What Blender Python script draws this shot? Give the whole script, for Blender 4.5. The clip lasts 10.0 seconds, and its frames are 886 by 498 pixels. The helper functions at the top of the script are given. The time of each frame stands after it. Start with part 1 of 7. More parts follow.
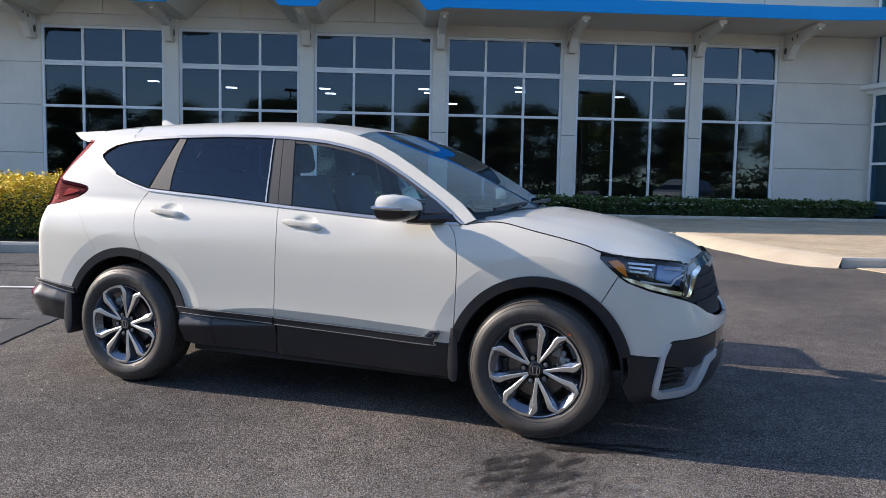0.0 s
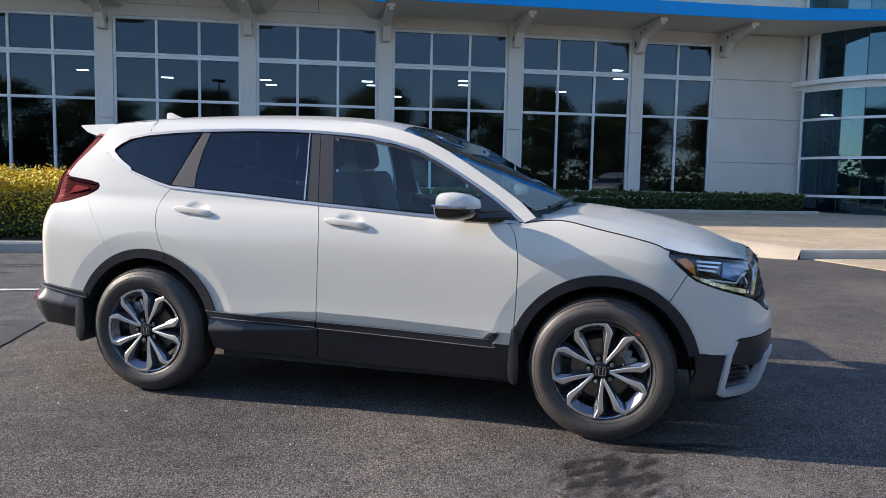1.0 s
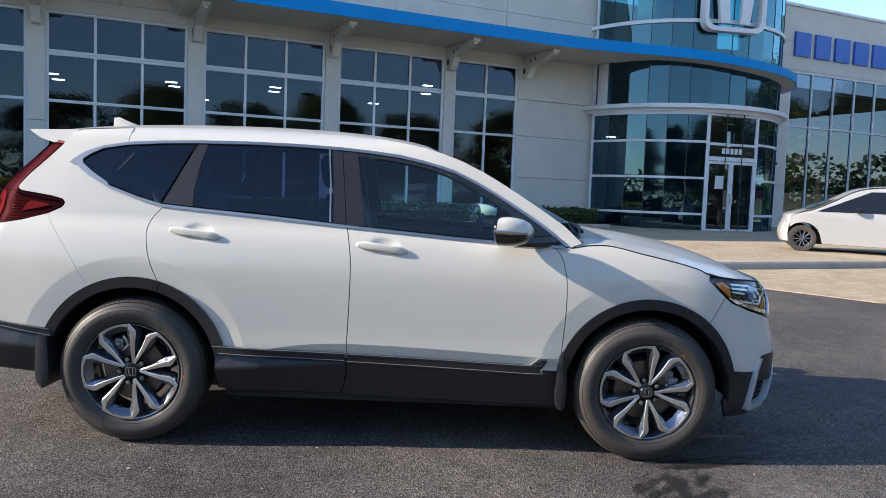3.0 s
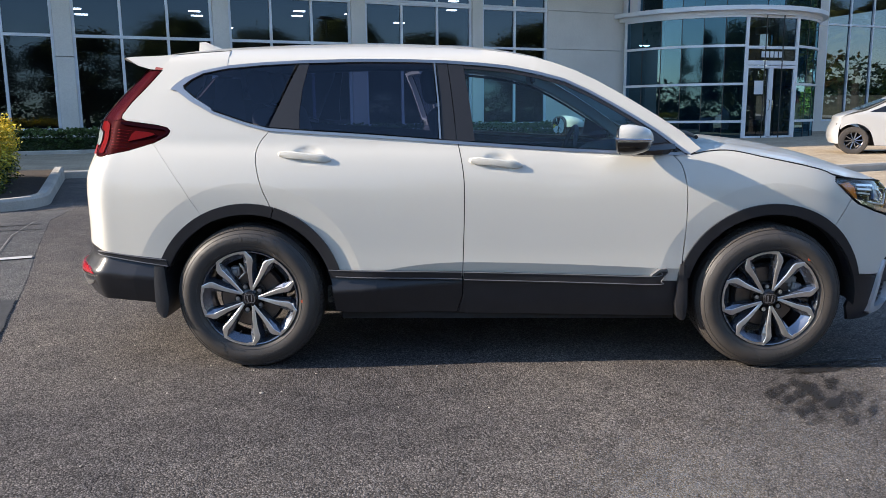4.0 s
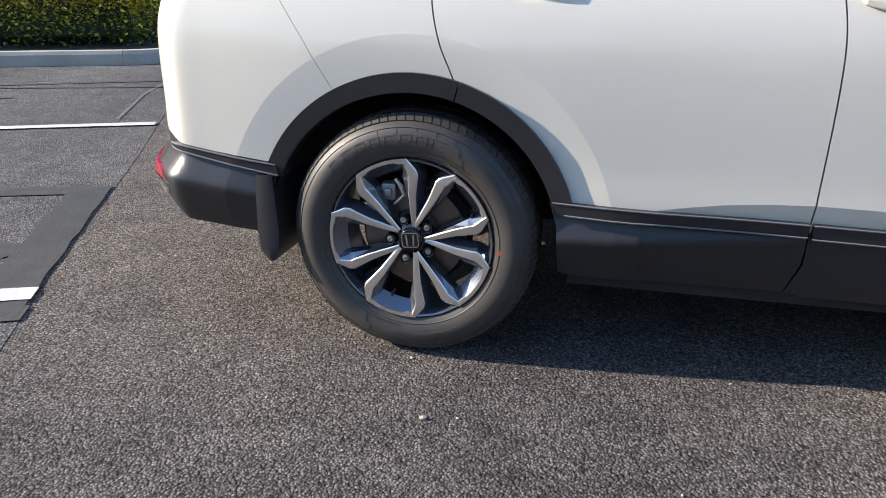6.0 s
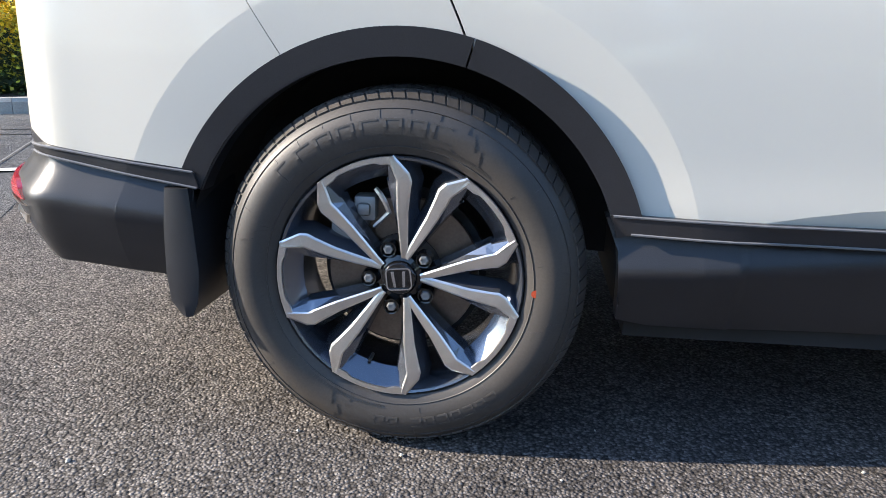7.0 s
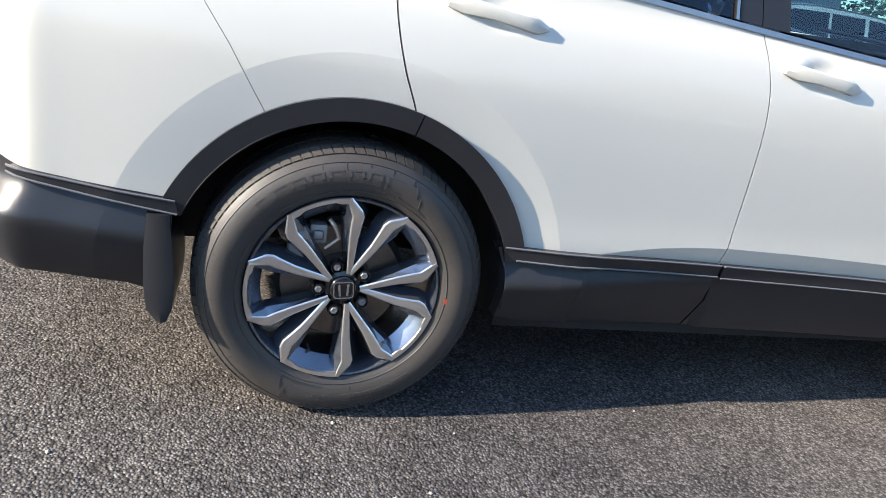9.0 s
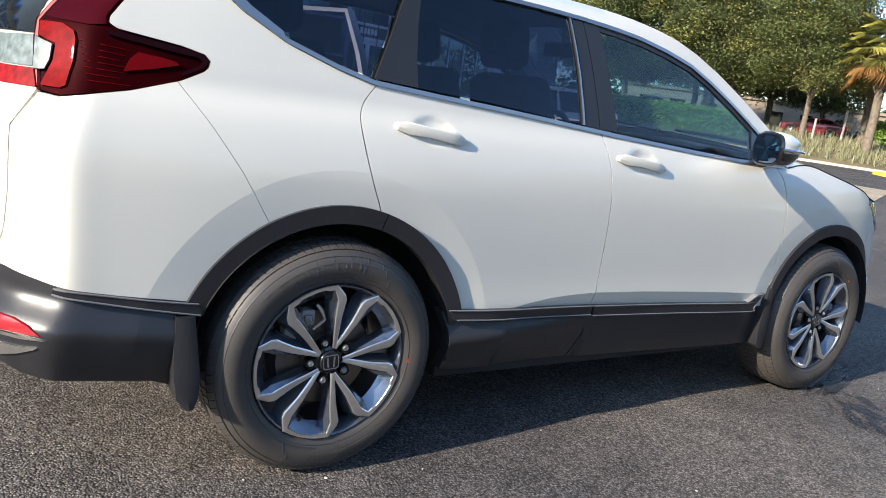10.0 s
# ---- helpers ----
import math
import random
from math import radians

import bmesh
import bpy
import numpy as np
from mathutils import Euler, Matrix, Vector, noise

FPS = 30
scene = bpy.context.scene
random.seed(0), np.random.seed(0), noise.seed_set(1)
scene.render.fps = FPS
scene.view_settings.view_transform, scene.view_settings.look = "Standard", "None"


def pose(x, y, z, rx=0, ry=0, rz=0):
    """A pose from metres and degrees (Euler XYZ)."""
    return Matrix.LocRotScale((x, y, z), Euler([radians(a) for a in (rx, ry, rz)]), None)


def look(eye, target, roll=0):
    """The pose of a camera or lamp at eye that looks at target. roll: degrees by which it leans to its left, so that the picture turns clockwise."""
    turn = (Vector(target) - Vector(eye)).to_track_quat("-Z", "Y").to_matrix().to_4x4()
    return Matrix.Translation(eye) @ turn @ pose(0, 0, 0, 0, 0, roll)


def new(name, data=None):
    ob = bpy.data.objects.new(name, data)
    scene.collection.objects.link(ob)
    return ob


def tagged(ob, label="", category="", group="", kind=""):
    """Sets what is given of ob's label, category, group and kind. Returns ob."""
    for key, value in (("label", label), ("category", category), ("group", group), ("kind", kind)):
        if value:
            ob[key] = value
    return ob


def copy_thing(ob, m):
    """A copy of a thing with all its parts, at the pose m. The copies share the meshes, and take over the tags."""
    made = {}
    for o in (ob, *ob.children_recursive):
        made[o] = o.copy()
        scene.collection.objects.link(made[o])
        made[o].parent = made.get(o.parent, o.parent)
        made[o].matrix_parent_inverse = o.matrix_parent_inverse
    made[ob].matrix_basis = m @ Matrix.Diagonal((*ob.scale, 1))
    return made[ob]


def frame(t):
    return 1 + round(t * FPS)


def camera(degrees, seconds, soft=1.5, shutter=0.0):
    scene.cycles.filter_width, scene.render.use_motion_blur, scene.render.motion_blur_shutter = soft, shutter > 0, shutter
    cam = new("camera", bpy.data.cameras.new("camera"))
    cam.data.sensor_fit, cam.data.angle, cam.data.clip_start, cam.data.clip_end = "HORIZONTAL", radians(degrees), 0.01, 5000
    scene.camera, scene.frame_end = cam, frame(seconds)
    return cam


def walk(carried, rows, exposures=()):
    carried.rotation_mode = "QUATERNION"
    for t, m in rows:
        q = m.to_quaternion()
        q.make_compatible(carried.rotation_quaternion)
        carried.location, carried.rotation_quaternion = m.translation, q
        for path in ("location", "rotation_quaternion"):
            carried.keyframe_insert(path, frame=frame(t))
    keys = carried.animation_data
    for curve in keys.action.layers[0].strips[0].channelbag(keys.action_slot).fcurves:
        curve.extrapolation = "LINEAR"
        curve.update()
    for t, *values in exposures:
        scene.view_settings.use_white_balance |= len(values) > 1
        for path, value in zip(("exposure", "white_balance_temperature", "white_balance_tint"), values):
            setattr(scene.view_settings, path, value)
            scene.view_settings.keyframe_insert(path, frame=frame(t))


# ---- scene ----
cam = camera(59.8, 10.0, 0.65)
PATH = [
    (0, (3.551, -3.81, 1.406), (2.861, -1.945, 1.195), 1.2),
    (0.5, (3.2, -3.861, 1.408), (2.575, -1.974, 1.185), 1.1),
    (1, (2.852, -3.893, 1.411), (2.342, -1.972, 1.186), 1.3),
    (1.5, (2.489, -4.03, 1.442), (2.185, -2.065, 1.222), 2.0),
    (2, (2.157, -4.041, 1.432), (1.981, -2.06, 1.222), 3.1),
    (2.5, (1.78, -3.915, 1.455), (1.737, -1.924, 1.267), 4.1),
    (2.7, (1.648, -3.897, 1.440), (1.656, -1.905, 1.259), 4.1),
    (3.8, (1.052, -3.922, 1.426), (1.19, -1.949, 1.134), 0.3),
    (4, (0.993, -3.821, 1.379), (0.991, -1.858, 0.996), -0.0),
    (4.5, (0.87, -3.402, 1.347), (0.57, -1.477, 0.894), -0.3),
    (5, (0.769, -2.984, 1.272), (0.373, -1.087, 0.778), 0.3),
    (5.5, (0.66, -2.524, 1.237), (0.256, -0.661, 0.633), 0.9),
    (6, (0.552, -2.07, 1.170), (0.153, -0.246, 0.453), 0.6),
    (6.2, (0.49, -1.911, 1.132), (0.104, -0.091, 0.397), 1.1),
    (7.3, (0.162, -1.314, 0.743), (0.024, 0.63, 0.292), 0.7),
    (7.5, (0.116, -1.256, 0.696), (0.005, 0.697, 0.281), 0.9),
    (8, (0.063, -1.279, 0.738), (0.003, 0.657, 0.237), 2.6),
    (8.5, (-0.047, -1.6, 1.063), (0.031, 0.213, 0.223), 4.5),
    (9, (-0.327, -1.774, 1.185), (0.247, 0.015, 0.500), 10.3),
    (9.5, (-0.694, -1.82, 1.221), (0.233, -0.143, 0.649), 11.7),
    (10, (-1.03, -2.006, 1.236), (0.083, -0.394, 0.833), 8.2),
]
walk(cam, [(t, look(eye, aim, roll)) for t, eye, aim, roll in PATH], [(0, 0.97, 6230, 15), (2.5, 0.95, 6150, 13), (4, 1.02, 6270, 13), (5, 1.17, 6270, 13), (6, 1.22, 6270, 12), (7.5, 1.7, 6020, 11), (8.2, 1.72, 6020, 11), (8.6, 1.72, 6080, 10), (9.2, 1.36, 6160, 10), (10, 1.15, 6110, 10)])

# ---------------------------------------------------------------- light
SUN_TO = Vector((-1.0, -0.12, 0.46)).normalized()
elev = math.asin(SUN_TO.z)
sun_data = bpy.data.lights.new("sun", "SUN")
sun_data.energy, sun_data.angle, sun_data.color = 4.75, radians(0.55), (1.0, 0.865, 0.68)
sun = new("sun", sun_data)
sun.matrix_basis = look(SUN_TO * 60, (0, 0, 0))
world = bpy.data.worlds.new("sky")
scene.world = world
world.use_nodes = True
wn = world.node_tree.nodes
sky = wn.new("ShaderNodeTexSky")
sky.sky_type, sky.sun_disc = "NISHITA", False
sky.sun_elevation, sky.sun_rotation = elev, math.atan2(SUN_TO.x, SUN_TO.y)
sky.air_density, sky.dust_density, sky.ozone_density = 1.0, 0.2, 2.0
world.node_tree.links.new(sky.outputs[0], wn["Background"].inputs[0])
wn["Background"].inputs[1].default_value = 0.148

# ---------------------------------------------------------------- materials
def material(name, color, rough=0.5, metal=0.0, vary=0.0, scale=6.0, bump=0.0, bump_scale=60.0, coat=0.0, spec=0.5, fine=0.0, fine_scale=150.0, rnd=0.0, tint=None, rough_vary=0.0):
    """Principled surface: two scales of variation in colour, fine relief, and a shift from piece to piece."""
    m = bpy.data.materials.new(name)
    m.use_nodes = True
    nt = m.node_tree
    p = nt.nodes["Principled BSDF"]
    p.inputs["Roughness"].default_value, p.inputs["Metallic"].default_value = rough, metal
    p.inputs["Coat Weight"].default_value, p.inputs["Coat Roughness"].default_value = coat, 0.03
    p.inputs["Specular IOR Level"].default_value = spec
    p.inputs["Base Color"].default_value = (*color, 1)
    co = nt.nodes.new("ShaderNodeTexCoord")
    out = None

    def noise_tex(s, d=5.0):
        n = nt.nodes.new("ShaderNodeTexNoise")
        n.inputs["Scale"].default_value, n.inputs["Detail"].default_value = s, d
        nt.links.new(co.outputs["Object"], n.inputs["Vector"])
        return n

    def mixed(base, fac, amount, lo, hi):
        r = nt.nodes.new("ShaderNodeMapRange")
        r.inputs["From Min"].default_value, r.inputs["From Max"].default_value = lo, hi
        r.inputs["To Min"].default_value, r.inputs["To Max"].default_value = 1 - amount, 1 + amount
        nt.links.new(fac, r.inputs["Value"])
        v = nt.nodes.new("ShaderNodeVectorMath")
        v.operation = "SCALE"
        if base is None:
            v.inputs[0].default_value = color
        else:
            nt.links.new(base, v.inputs[0])
        nt.links.new(r.outputs[0], v.inputs["Scale"])
        return v.outputs[0]

    if vary:
        n1 = noise_tex(scale)
        out = mixed(out, n1.outputs["Fac"], vary, 0.3, 0.7)
        if tint:
            mx = nt.nodes.new("ShaderNodeMix")
            mx.data_type = "RGBA"
            n3 = noise_tex(scale * 0.37)
            rr = nt.nodes.new("ShaderNodeMapRange")
            rr.inputs["From Min"].default_value, rr.inputs["From Max"].default_value = 0.45, 0.65
            nt.links.new(n3.outputs["Fac"], rr.inputs["Value"])
            nt.links.new(rr.outputs[0], mx.inputs["Factor"])
            nt.links.new(out, mx.inputs["A"])
            mx.inputs["B"].default_value = (*tint, 1)
            out = mx.outputs["Result"]
        if rough_vary:
            r = nt.nodes.new("ShaderNodeMapRange")
            r.inputs["To Min"].default_value, r.inputs["To Max"].default_value = rough - rough_vary, rough + rough_vary
            nt.links.new(n1.outputs["Fac"], r.inputs["Value"])
            nt.links.new(r.outputs[0], p.inputs["Roughness"])
    if fine:
        out = mixed(out, noise_tex(fine_scale, 3.0).outputs["Fac"], fine, 0.3, 0.7)
    if rnd:
        oi = nt.nodes.new("ShaderNodeObjectInfo")
        out = mixed(out, oi.outputs["Random"], rnd, 0, 1)
        gi = nt.nodes.new("ShaderNodeNewGeometry")
        out = mixed(out, gi.outputs["Random Per Island"], rnd, 0, 1)
    if out is not None:
        nt.links.new(out, p.inputs["Base Color"])
    if bump:
        b = nt.nodes.new("ShaderNodeBump")
        b.inputs["Strength"].default_value, b.inputs["Distance"].default_value = bump, 0.01
        nt.links.new(noise_tex(bump_scale, 4.0).outputs["Fac"], b.inputs["Height"])
        nt.links.new(b.outputs[0], p.inputs["Normal"])
    return m


def glass(name, color, rough=0.0, spec=0.05, sheen=(1, 1, 1)):
    """Thin tinted pane: mirror-like gloss over a tinted see-through sheet."""
    m = bpy.data.materials.new(name)
    m.use_nodes = True
    nt = m.node_tree
    nt.nodes.remove(nt.nodes["Principled BSDF"])
    tr, gl, mx, lw, pw, ma = (nt.nodes.new(k) for k in ("ShaderNodeBsdfTransparent", "ShaderNodeBsdfGlossy", "ShaderNodeMixShader", "ShaderNodeLayerWeight", "ShaderNodeMath", "ShaderNodeMath"))
    tr.inputs[0].default_value = (*color, 1)
    gl.inputs["Color"].default_value = (*sheen, 1)
    gl.inputs["Roughness"].default_value = rough
    lw.inputs["Blend"].default_value = 0.5
    pw.operation, ma.operation = "POWER", "MULTIPLY_ADD"
    pw.inputs[1].default_value = 4.0
    ma.inputs[1].default_value, ma.inputs[2].default_value = 1 - spec, spec
    nt.links.new(lw.outputs["Facing"], pw.inputs[0])
    nt.links.new(pw.outputs[0], ma.inputs[0])
    nt.links.new(ma.outputs[0], mx.inputs[0])
    nt.links.new(tr.outputs[0], mx.inputs[1])
    nt.links.new(gl.outputs[0], mx.inputs[2])
    nt.links.new(mx.outputs[0], nt.nodes["Material Output"].inputs[0])
    return m


def glow(name, color, strength):
    m = bpy.data.materials.new(name)
    m.use_nodes = True
    p = m.node_tree.nodes["Principled BSDF"]
    p.inputs["Base Color"].default_value = (*color, 1)
    p.inputs["Emission Color"].default_value, p.inputs["Emission Strength"].default_value = (*color, 1), strength
    return m


def asphalt(name, dark, mid_c, light, cell):
    """Dark asphalt with pale aggregate, worn grey patches and faint stains."""
    m = bpy.data.materials.new(name)
    m.use_nodes = True
    nt = m.node_tree
    L, N = nt.links.new, nt.nodes.new
    p = nt.nodes["Principled BSDF"]
    co = N("ShaderNodeTexCoord")

    def ramp(src, stops):
        r = N("ShaderNodeValToRGB")
        r.color_ramp.elements[0].position, r.color_ramp.elements[0].color = stops[0][0], (*stops[0][1], 1)
        r.color_ramp.elements[1].position, r.color_ramp.elements[1].color = stops[1][0], (*stops[1][1], 1)
        for pos, c in stops[2:]:
            r.color_ramp.elements.new(pos).color = (*c, 1)
        L(src, r.inputs[0])
        return r.outputs[0]

    def tex(kind, s, **kw):
        n = N(kind)
        n.inputs["Scale"].default_value = s
        for k, v in kw.items():
            n.inputs[k].default_value = v
        L(co.outputs["Object"], n.inputs["Vector"])
        return n

    vor = tex("ShaderNodeTexVoronoi", cell)
    stone = ramp(vor.outputs["Color"], [(0.10, dark), (0.95, light), (0.55, mid_c)])
    gap = ramp(vor.outputs["Distance"], [(0.28, (1, 1, 1)), (0.78, (0.36, 0.36, 0.36))])
    m1 = N("ShaderNodeMix")
    m1.data_type, m1.blend_type = "RGBA", "MULTIPLY"
    m1.inputs["Factor"].default_value = 1.0
    L(stone, m1.inputs["A"]), L(gap, m1.inputs["B"])
    big = tex("ShaderNodeTexNoise", 0.55, Detail=6.0)
    wear = ramp(big.outputs["Fac"], [(0.35, (0.78, 0.78, 0.80)), (0.70, (1.30, 1.27, 1.2))])
    m2 = N("ShaderNodeMix")
    m2.data_type, m2.blend_type = "RGBA", "MULTIPLY"
    m2.inputs["Factor"].default_value = 1.0
    L(m1.outputs["Result"], m2.inputs["A"]), L(wear, m2.inputs["B"])
    mid = tex("ShaderNodeTexNoise", 5.0, Detail=8.0)
    blot = ramp(mid.outputs["Fac"], [(0.35, (0.85, 0.85, 0.85)), (0.66, (1.15, 1.14, 1.12))])
    m3 = N("ShaderNodeMix")
    m3.data_type, m3.blend_type = "RGBA", "MULTIPLY"
    m3.inputs["Factor"].default_value = 1.0
    L(m2.outputs["Result"], m3.inputs["A"]), L(blot, m3.inputs["B"])
    L(m3.outputs["Result"], p.inputs["Base Color"])
    p.inputs["Roughness"].default_value = 0.75
    p.inputs["Specular IOR Level"].default_value = 0.10
    b = N("ShaderNodeBump")
    b.invert = True
    b.inputs["Strength"].default_value, b.inputs["Distance"].default_value = 0.65, 0.006
    L(vor.outputs["Distance"], b.inputs["Height"])
    L(b.outputs[0], p.inputs["Normal"])
    return m


M_ASPHALT = asphalt("asphalt", (0.070, 0.064, 0.060), (0.152, 0.139, 0.132), (0.30, 0.276, 0.258), 132.0)
M_PATCH = asphalt("old_asphalt", (0.076, 0.076, 0.078), (0.146, 0.145, 0.146), (0.31, 0.305, 0.30), 132.0)
M_SEAL = material("crack_sealant", (0.050, 0.049, 0.048), 0.6, vary=0.2, scale=9, bump=0.2, bump_scale=60)
M_LINE = material("road_paint", (0.58, 0.57, 0.54), 0.65, vary=0.14, scale=7, fine=0.10, fine_scale=120, bump=0.3, bump_scale=150)
M_CONCRETE = material("concrete", (0.42, 0.385, 0.33), 0.85, vary=0.14, scale=2.2, fine=0.10, fine_scale=60, bump=0.25, bump_scale=80, rnd=0.05)
M_RAMP = material("tan_concrete", (0.46, 0.385, 0.285), 0.85, vary=0.12, scale=1.6, fine=0.10, fine_scale=50, bump=0.25, bump_scale=70)
def pavers():
    """Tan clay pavers in running bond with sandy joints."""
    m = material("brick_paver", (0.56, 0.44, 0.30), 0.85, bump=0.2, bump_scale=70)
    nt = m.node_tree
    L, N = nt.links.new, nt.nodes.new
    co, br, ns, mx = N("ShaderNodeTexCoord"), N("ShaderNodeTexBrick"), N("ShaderNodeTexNoise"), N("ShaderNodeMix")
    br.inputs["Scale"].default_value, br.inputs["Mortar Size"].default_value = 4.0, 0.02
    br.inputs["Brick Width"].default_value, br.inputs["Row Height"].default_value = 0.8, 0.4
    br.inputs["Color1"].default_value, br.inputs["Color2"].default_value, br.inputs["Mortar"].default_value = (0.62, 0.50, 0.34, 1), (0.50, 0.385, 0.25, 1), (0.36, 0.29, 0.20, 1)
    ns.inputs["Scale"].default_value = 0.8
    mx.data_type, mx.blend_type = "RGBA", "MULTIPLY"
    mx.inputs["Factor"].default_value = 0.5
    L(co.outputs["Object"], br.inputs["Vector"]), L(co.outputs["Object"], ns.inputs["Vector"])
    L(br.outputs["Color"], mx.inputs["A"]), L(ns.outputs["Fac"], mx.inputs["B"])
    L(mx.outputs["Result"], nt.nodes["Principled BSDF"].inputs["Base Color"])
    return m


def stain(name, color, seed, lo, hi, scale, rough, most, grain=(1, 1, 1)):
    """A film on the ground with a ragged outline, fading from its middle."""
    m = bpy.data.materials.new(name)
    m.use_nodes = True
    nt = m.node_tree
    L, N = nt.links.new, nt.nodes.new
    p = nt.nodes["Principled BSDF"]
    p.inputs["Base Color"].default_value, p.inputs["Roughness"].default_value = (*color, 1), rough
    co, ns, gr, ad, rg = N("ShaderNodeTexCoord"), N("ShaderNodeTexNoise"), N("ShaderNodeVectorMath"), N("ShaderNodeMath"), N("ShaderNodeMapRange")
    mp = N("ShaderNodeMapping")
    mp.inputs["Location"].default_value, mp.inputs["Scale"].default_value = (seed, seed * 0.7, 0), grain
    L(co.outputs["Object"], mp.inputs[0]), L(mp.outputs[0], ns.inputs["Vector"])
    ns.inputs["Scale"].default_value, ns.inputs["Detail"].default_value = scale, 8.0
    gr.operation = "LENGTH"
    L(co.outputs["Object"], gr.inputs[0])
    ad.operation = "MULTIPLY_ADD"
    ad.inputs[1].default_value = -0.55
    L(gr.outputs["Value"], ad.inputs[0]), L(ns.outputs["Fac"], ad.inputs[2])
    rg.inputs["From Min"].default_value, rg.inputs["From Max"].default_value = lo, hi
    L(ad.outputs[0], rg.inputs["Value"])
    rg.inputs["To Max"].default_value = most
    L(rg.outputs[0], p.inputs["Alpha"])
    return m


M_BRICK = pavers()
M_WET = stain("wet_stain", (0.016, 0.015, 0.015), 3.0, 0.33, 0.53, 19.0, 0.6, 0.82, (1, 0.32, 1))
M_DRIP = stain("wet_streak", (0.016, 0.015, 0.015), 5.0, 0.28, 0.48, 24.0, 0.6, 0.80, (0.16, 1, 1))
M_PALE = stain("pale_residue", (0.34, 0.32, 0.29), 8.0, 0.22, 0.58, 16.0, 0.9, 0.30)
M_YELLOW = material("yellow_paint", (0.75, 0.50, 0.04), 0.6, vary=0.12, scale=5, fine=0.08)
M_SOIL = material("mulch", (0.045, 0.032, 0.024), 0.95, vary=0.4, scale=12, fine=0.5, fine_scale=60, bump=0.9, bump_scale=45)
M_GRASS = material("grass", (0.165, 0.135, 0.070), 0.9, vary=0.3, scale=1.2, fine=0.3, fine_scale=30, bump=0.6, bump_scale=40)
M_STUCCO = material("stucco_panel", (0.66, 0.62, 0.555), 0.8, vary=0.05, scale=0.9, fine=0.05, fine_scale=25, bump=0.10, bump_scale=120)
M_PIER = material("stucco_pier", (0.66, 0.62, 0.555), 0.8, vary=0.05, scale=0.7, fine=0.05, fine_scale=25, bump=0.10, bump_scale=120)
M_SOFFIT = material("soffit_panel", (0.58, 0.53, 0.45), 0.45, metal=0.0, vary=0.05, scale=0.8, fine=0.03, fine_scale=20)
M_BLUE = material("blue_fascia", (0.000, 0.245, 0.62), 0.5, vary=0.04, scale=0.8, fine=0.02, spec=0.25)
M_FRAME = material("white_frame", (0.70, 0.71, 0.73), 0.4, vary=0.04, scale=2, fine=0.03)
M_LETTER = material("letter_blue", (0.015, 0.11, 0.50), 0.35, vary=0.05, scale=2)
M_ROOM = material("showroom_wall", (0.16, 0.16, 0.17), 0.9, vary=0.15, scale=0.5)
M_DARK = material("dark_steel", (0.03, 0.03, 0.032), 0.5, vary=0.1, scale=4)
M_GLASS_B = glass("window_glass", (0.09, 0.12, 0.16), 0.0, 0.056, (0.62, 0.80, 1.0))
M_GLASS_U = glass("blue_window_glass", (0.07, 0.17, 0.27), 0.0, 0.10, (0.42, 0.78, 1.0))
M_GLASS_T = glass("teal_glass", (0.05, 0.24, 0.30), 0.0, 0.13, (0.45, 0.85, 1.0))
M_LAMP = glow("tube_light", (1.0, 0.96, 0.88), 14.0)

M_PAINT = material("white_paint", (0.640, 0.615, 0.545), 0.34, vary=0.012, scale=1.5, fine=0.012, fine_scale=900, coat=0.65, spec=0.36)
M_TRIM = material("black_cladding", (0.023, 0.023, 0.026), 0.32, vary=0.12, scale=6, fine=0.10, fine_scale=400, bump=0.05, bump_scale=500, spec=0.45)
M_GLOSSBLK = material("gloss_black", (0.008, 0.008, 0.009), 0.12, vary=0.05, scale=5, coat=0.6)
M_PILLAR = material("pillar_film", (0.018, 0.017, 0.018), 0.40, vary=0.06, scale=8, fine=0.05, fine_scale=300)
M_UNDER = material("underbody", (0.014, 0.014, 0.015), 0.8, vary=0.2, scale=6)
M_CHROME = material("chrome", (0.72, 0.74, 0.78), 0.14, metal=1.0, vary=0.03, scale=5)
M_LAMPBLUE = material("lamp_bowl_blue", (0.06, 0.13, 0.27), 0.15, vary=0.3, scale=12, coat=0.6)
M_SATIN = material("satin_metal", (0.46, 0.43, 0.40), 0.30, metal=1.0, vary=0.03, scale=5)
M_SILVERPAINT = material("silver_paint", (0.62, 0.64, 0.67), 0.32, metal=0.35, vary=0.03, scale=8, fine=0.04, fine_scale=500)
# lighter grey for highlights painted on cladding edges, and for the sill tip
M_TRIM_L = material("light_trim_grey", (0.15, 0.15, 0.155), 0.36, vary=0.06, scale=8)
M_SILVER = material("machined_alloy", (0.80, 0.765, 0.725), 0.30, metal=0.95, vary=0.05, scale=30, fine=0.05, fine_scale=600)
M_ALLOY = material("dark_alloy", (0.19, 0.205, 0.24), 0.25, metal=0.85, vary=0.06, scale=20, fine=0.05, fine_scale=500, coat=0.3)
M_TYRE = material("tyre_rubber", (0.050, 0.0455, 0.042), 0.5, vary=0.16, scale=7, fine=0.10, fine_scale=220, bump=0.03, bump_scale=420, spec=0.42, tint=(0.072, 0.062, 0.054))
M_TYREMARK = material("tyre_relief", (0.052, 0.047, 0.043), 0.5, vary=0.1, scale=10)
M_DISC = material("brake_disc", (0.20, 0.165, 0.14), 0.42, metal=0.9, vary=0.12, scale=20, fine=0.1, fine_scale=200)
M_CALIPER = material("cast_metal", (0.30, 0.30, 0.30), 0.5, metal=0.6, vary=0.15, scale=20)
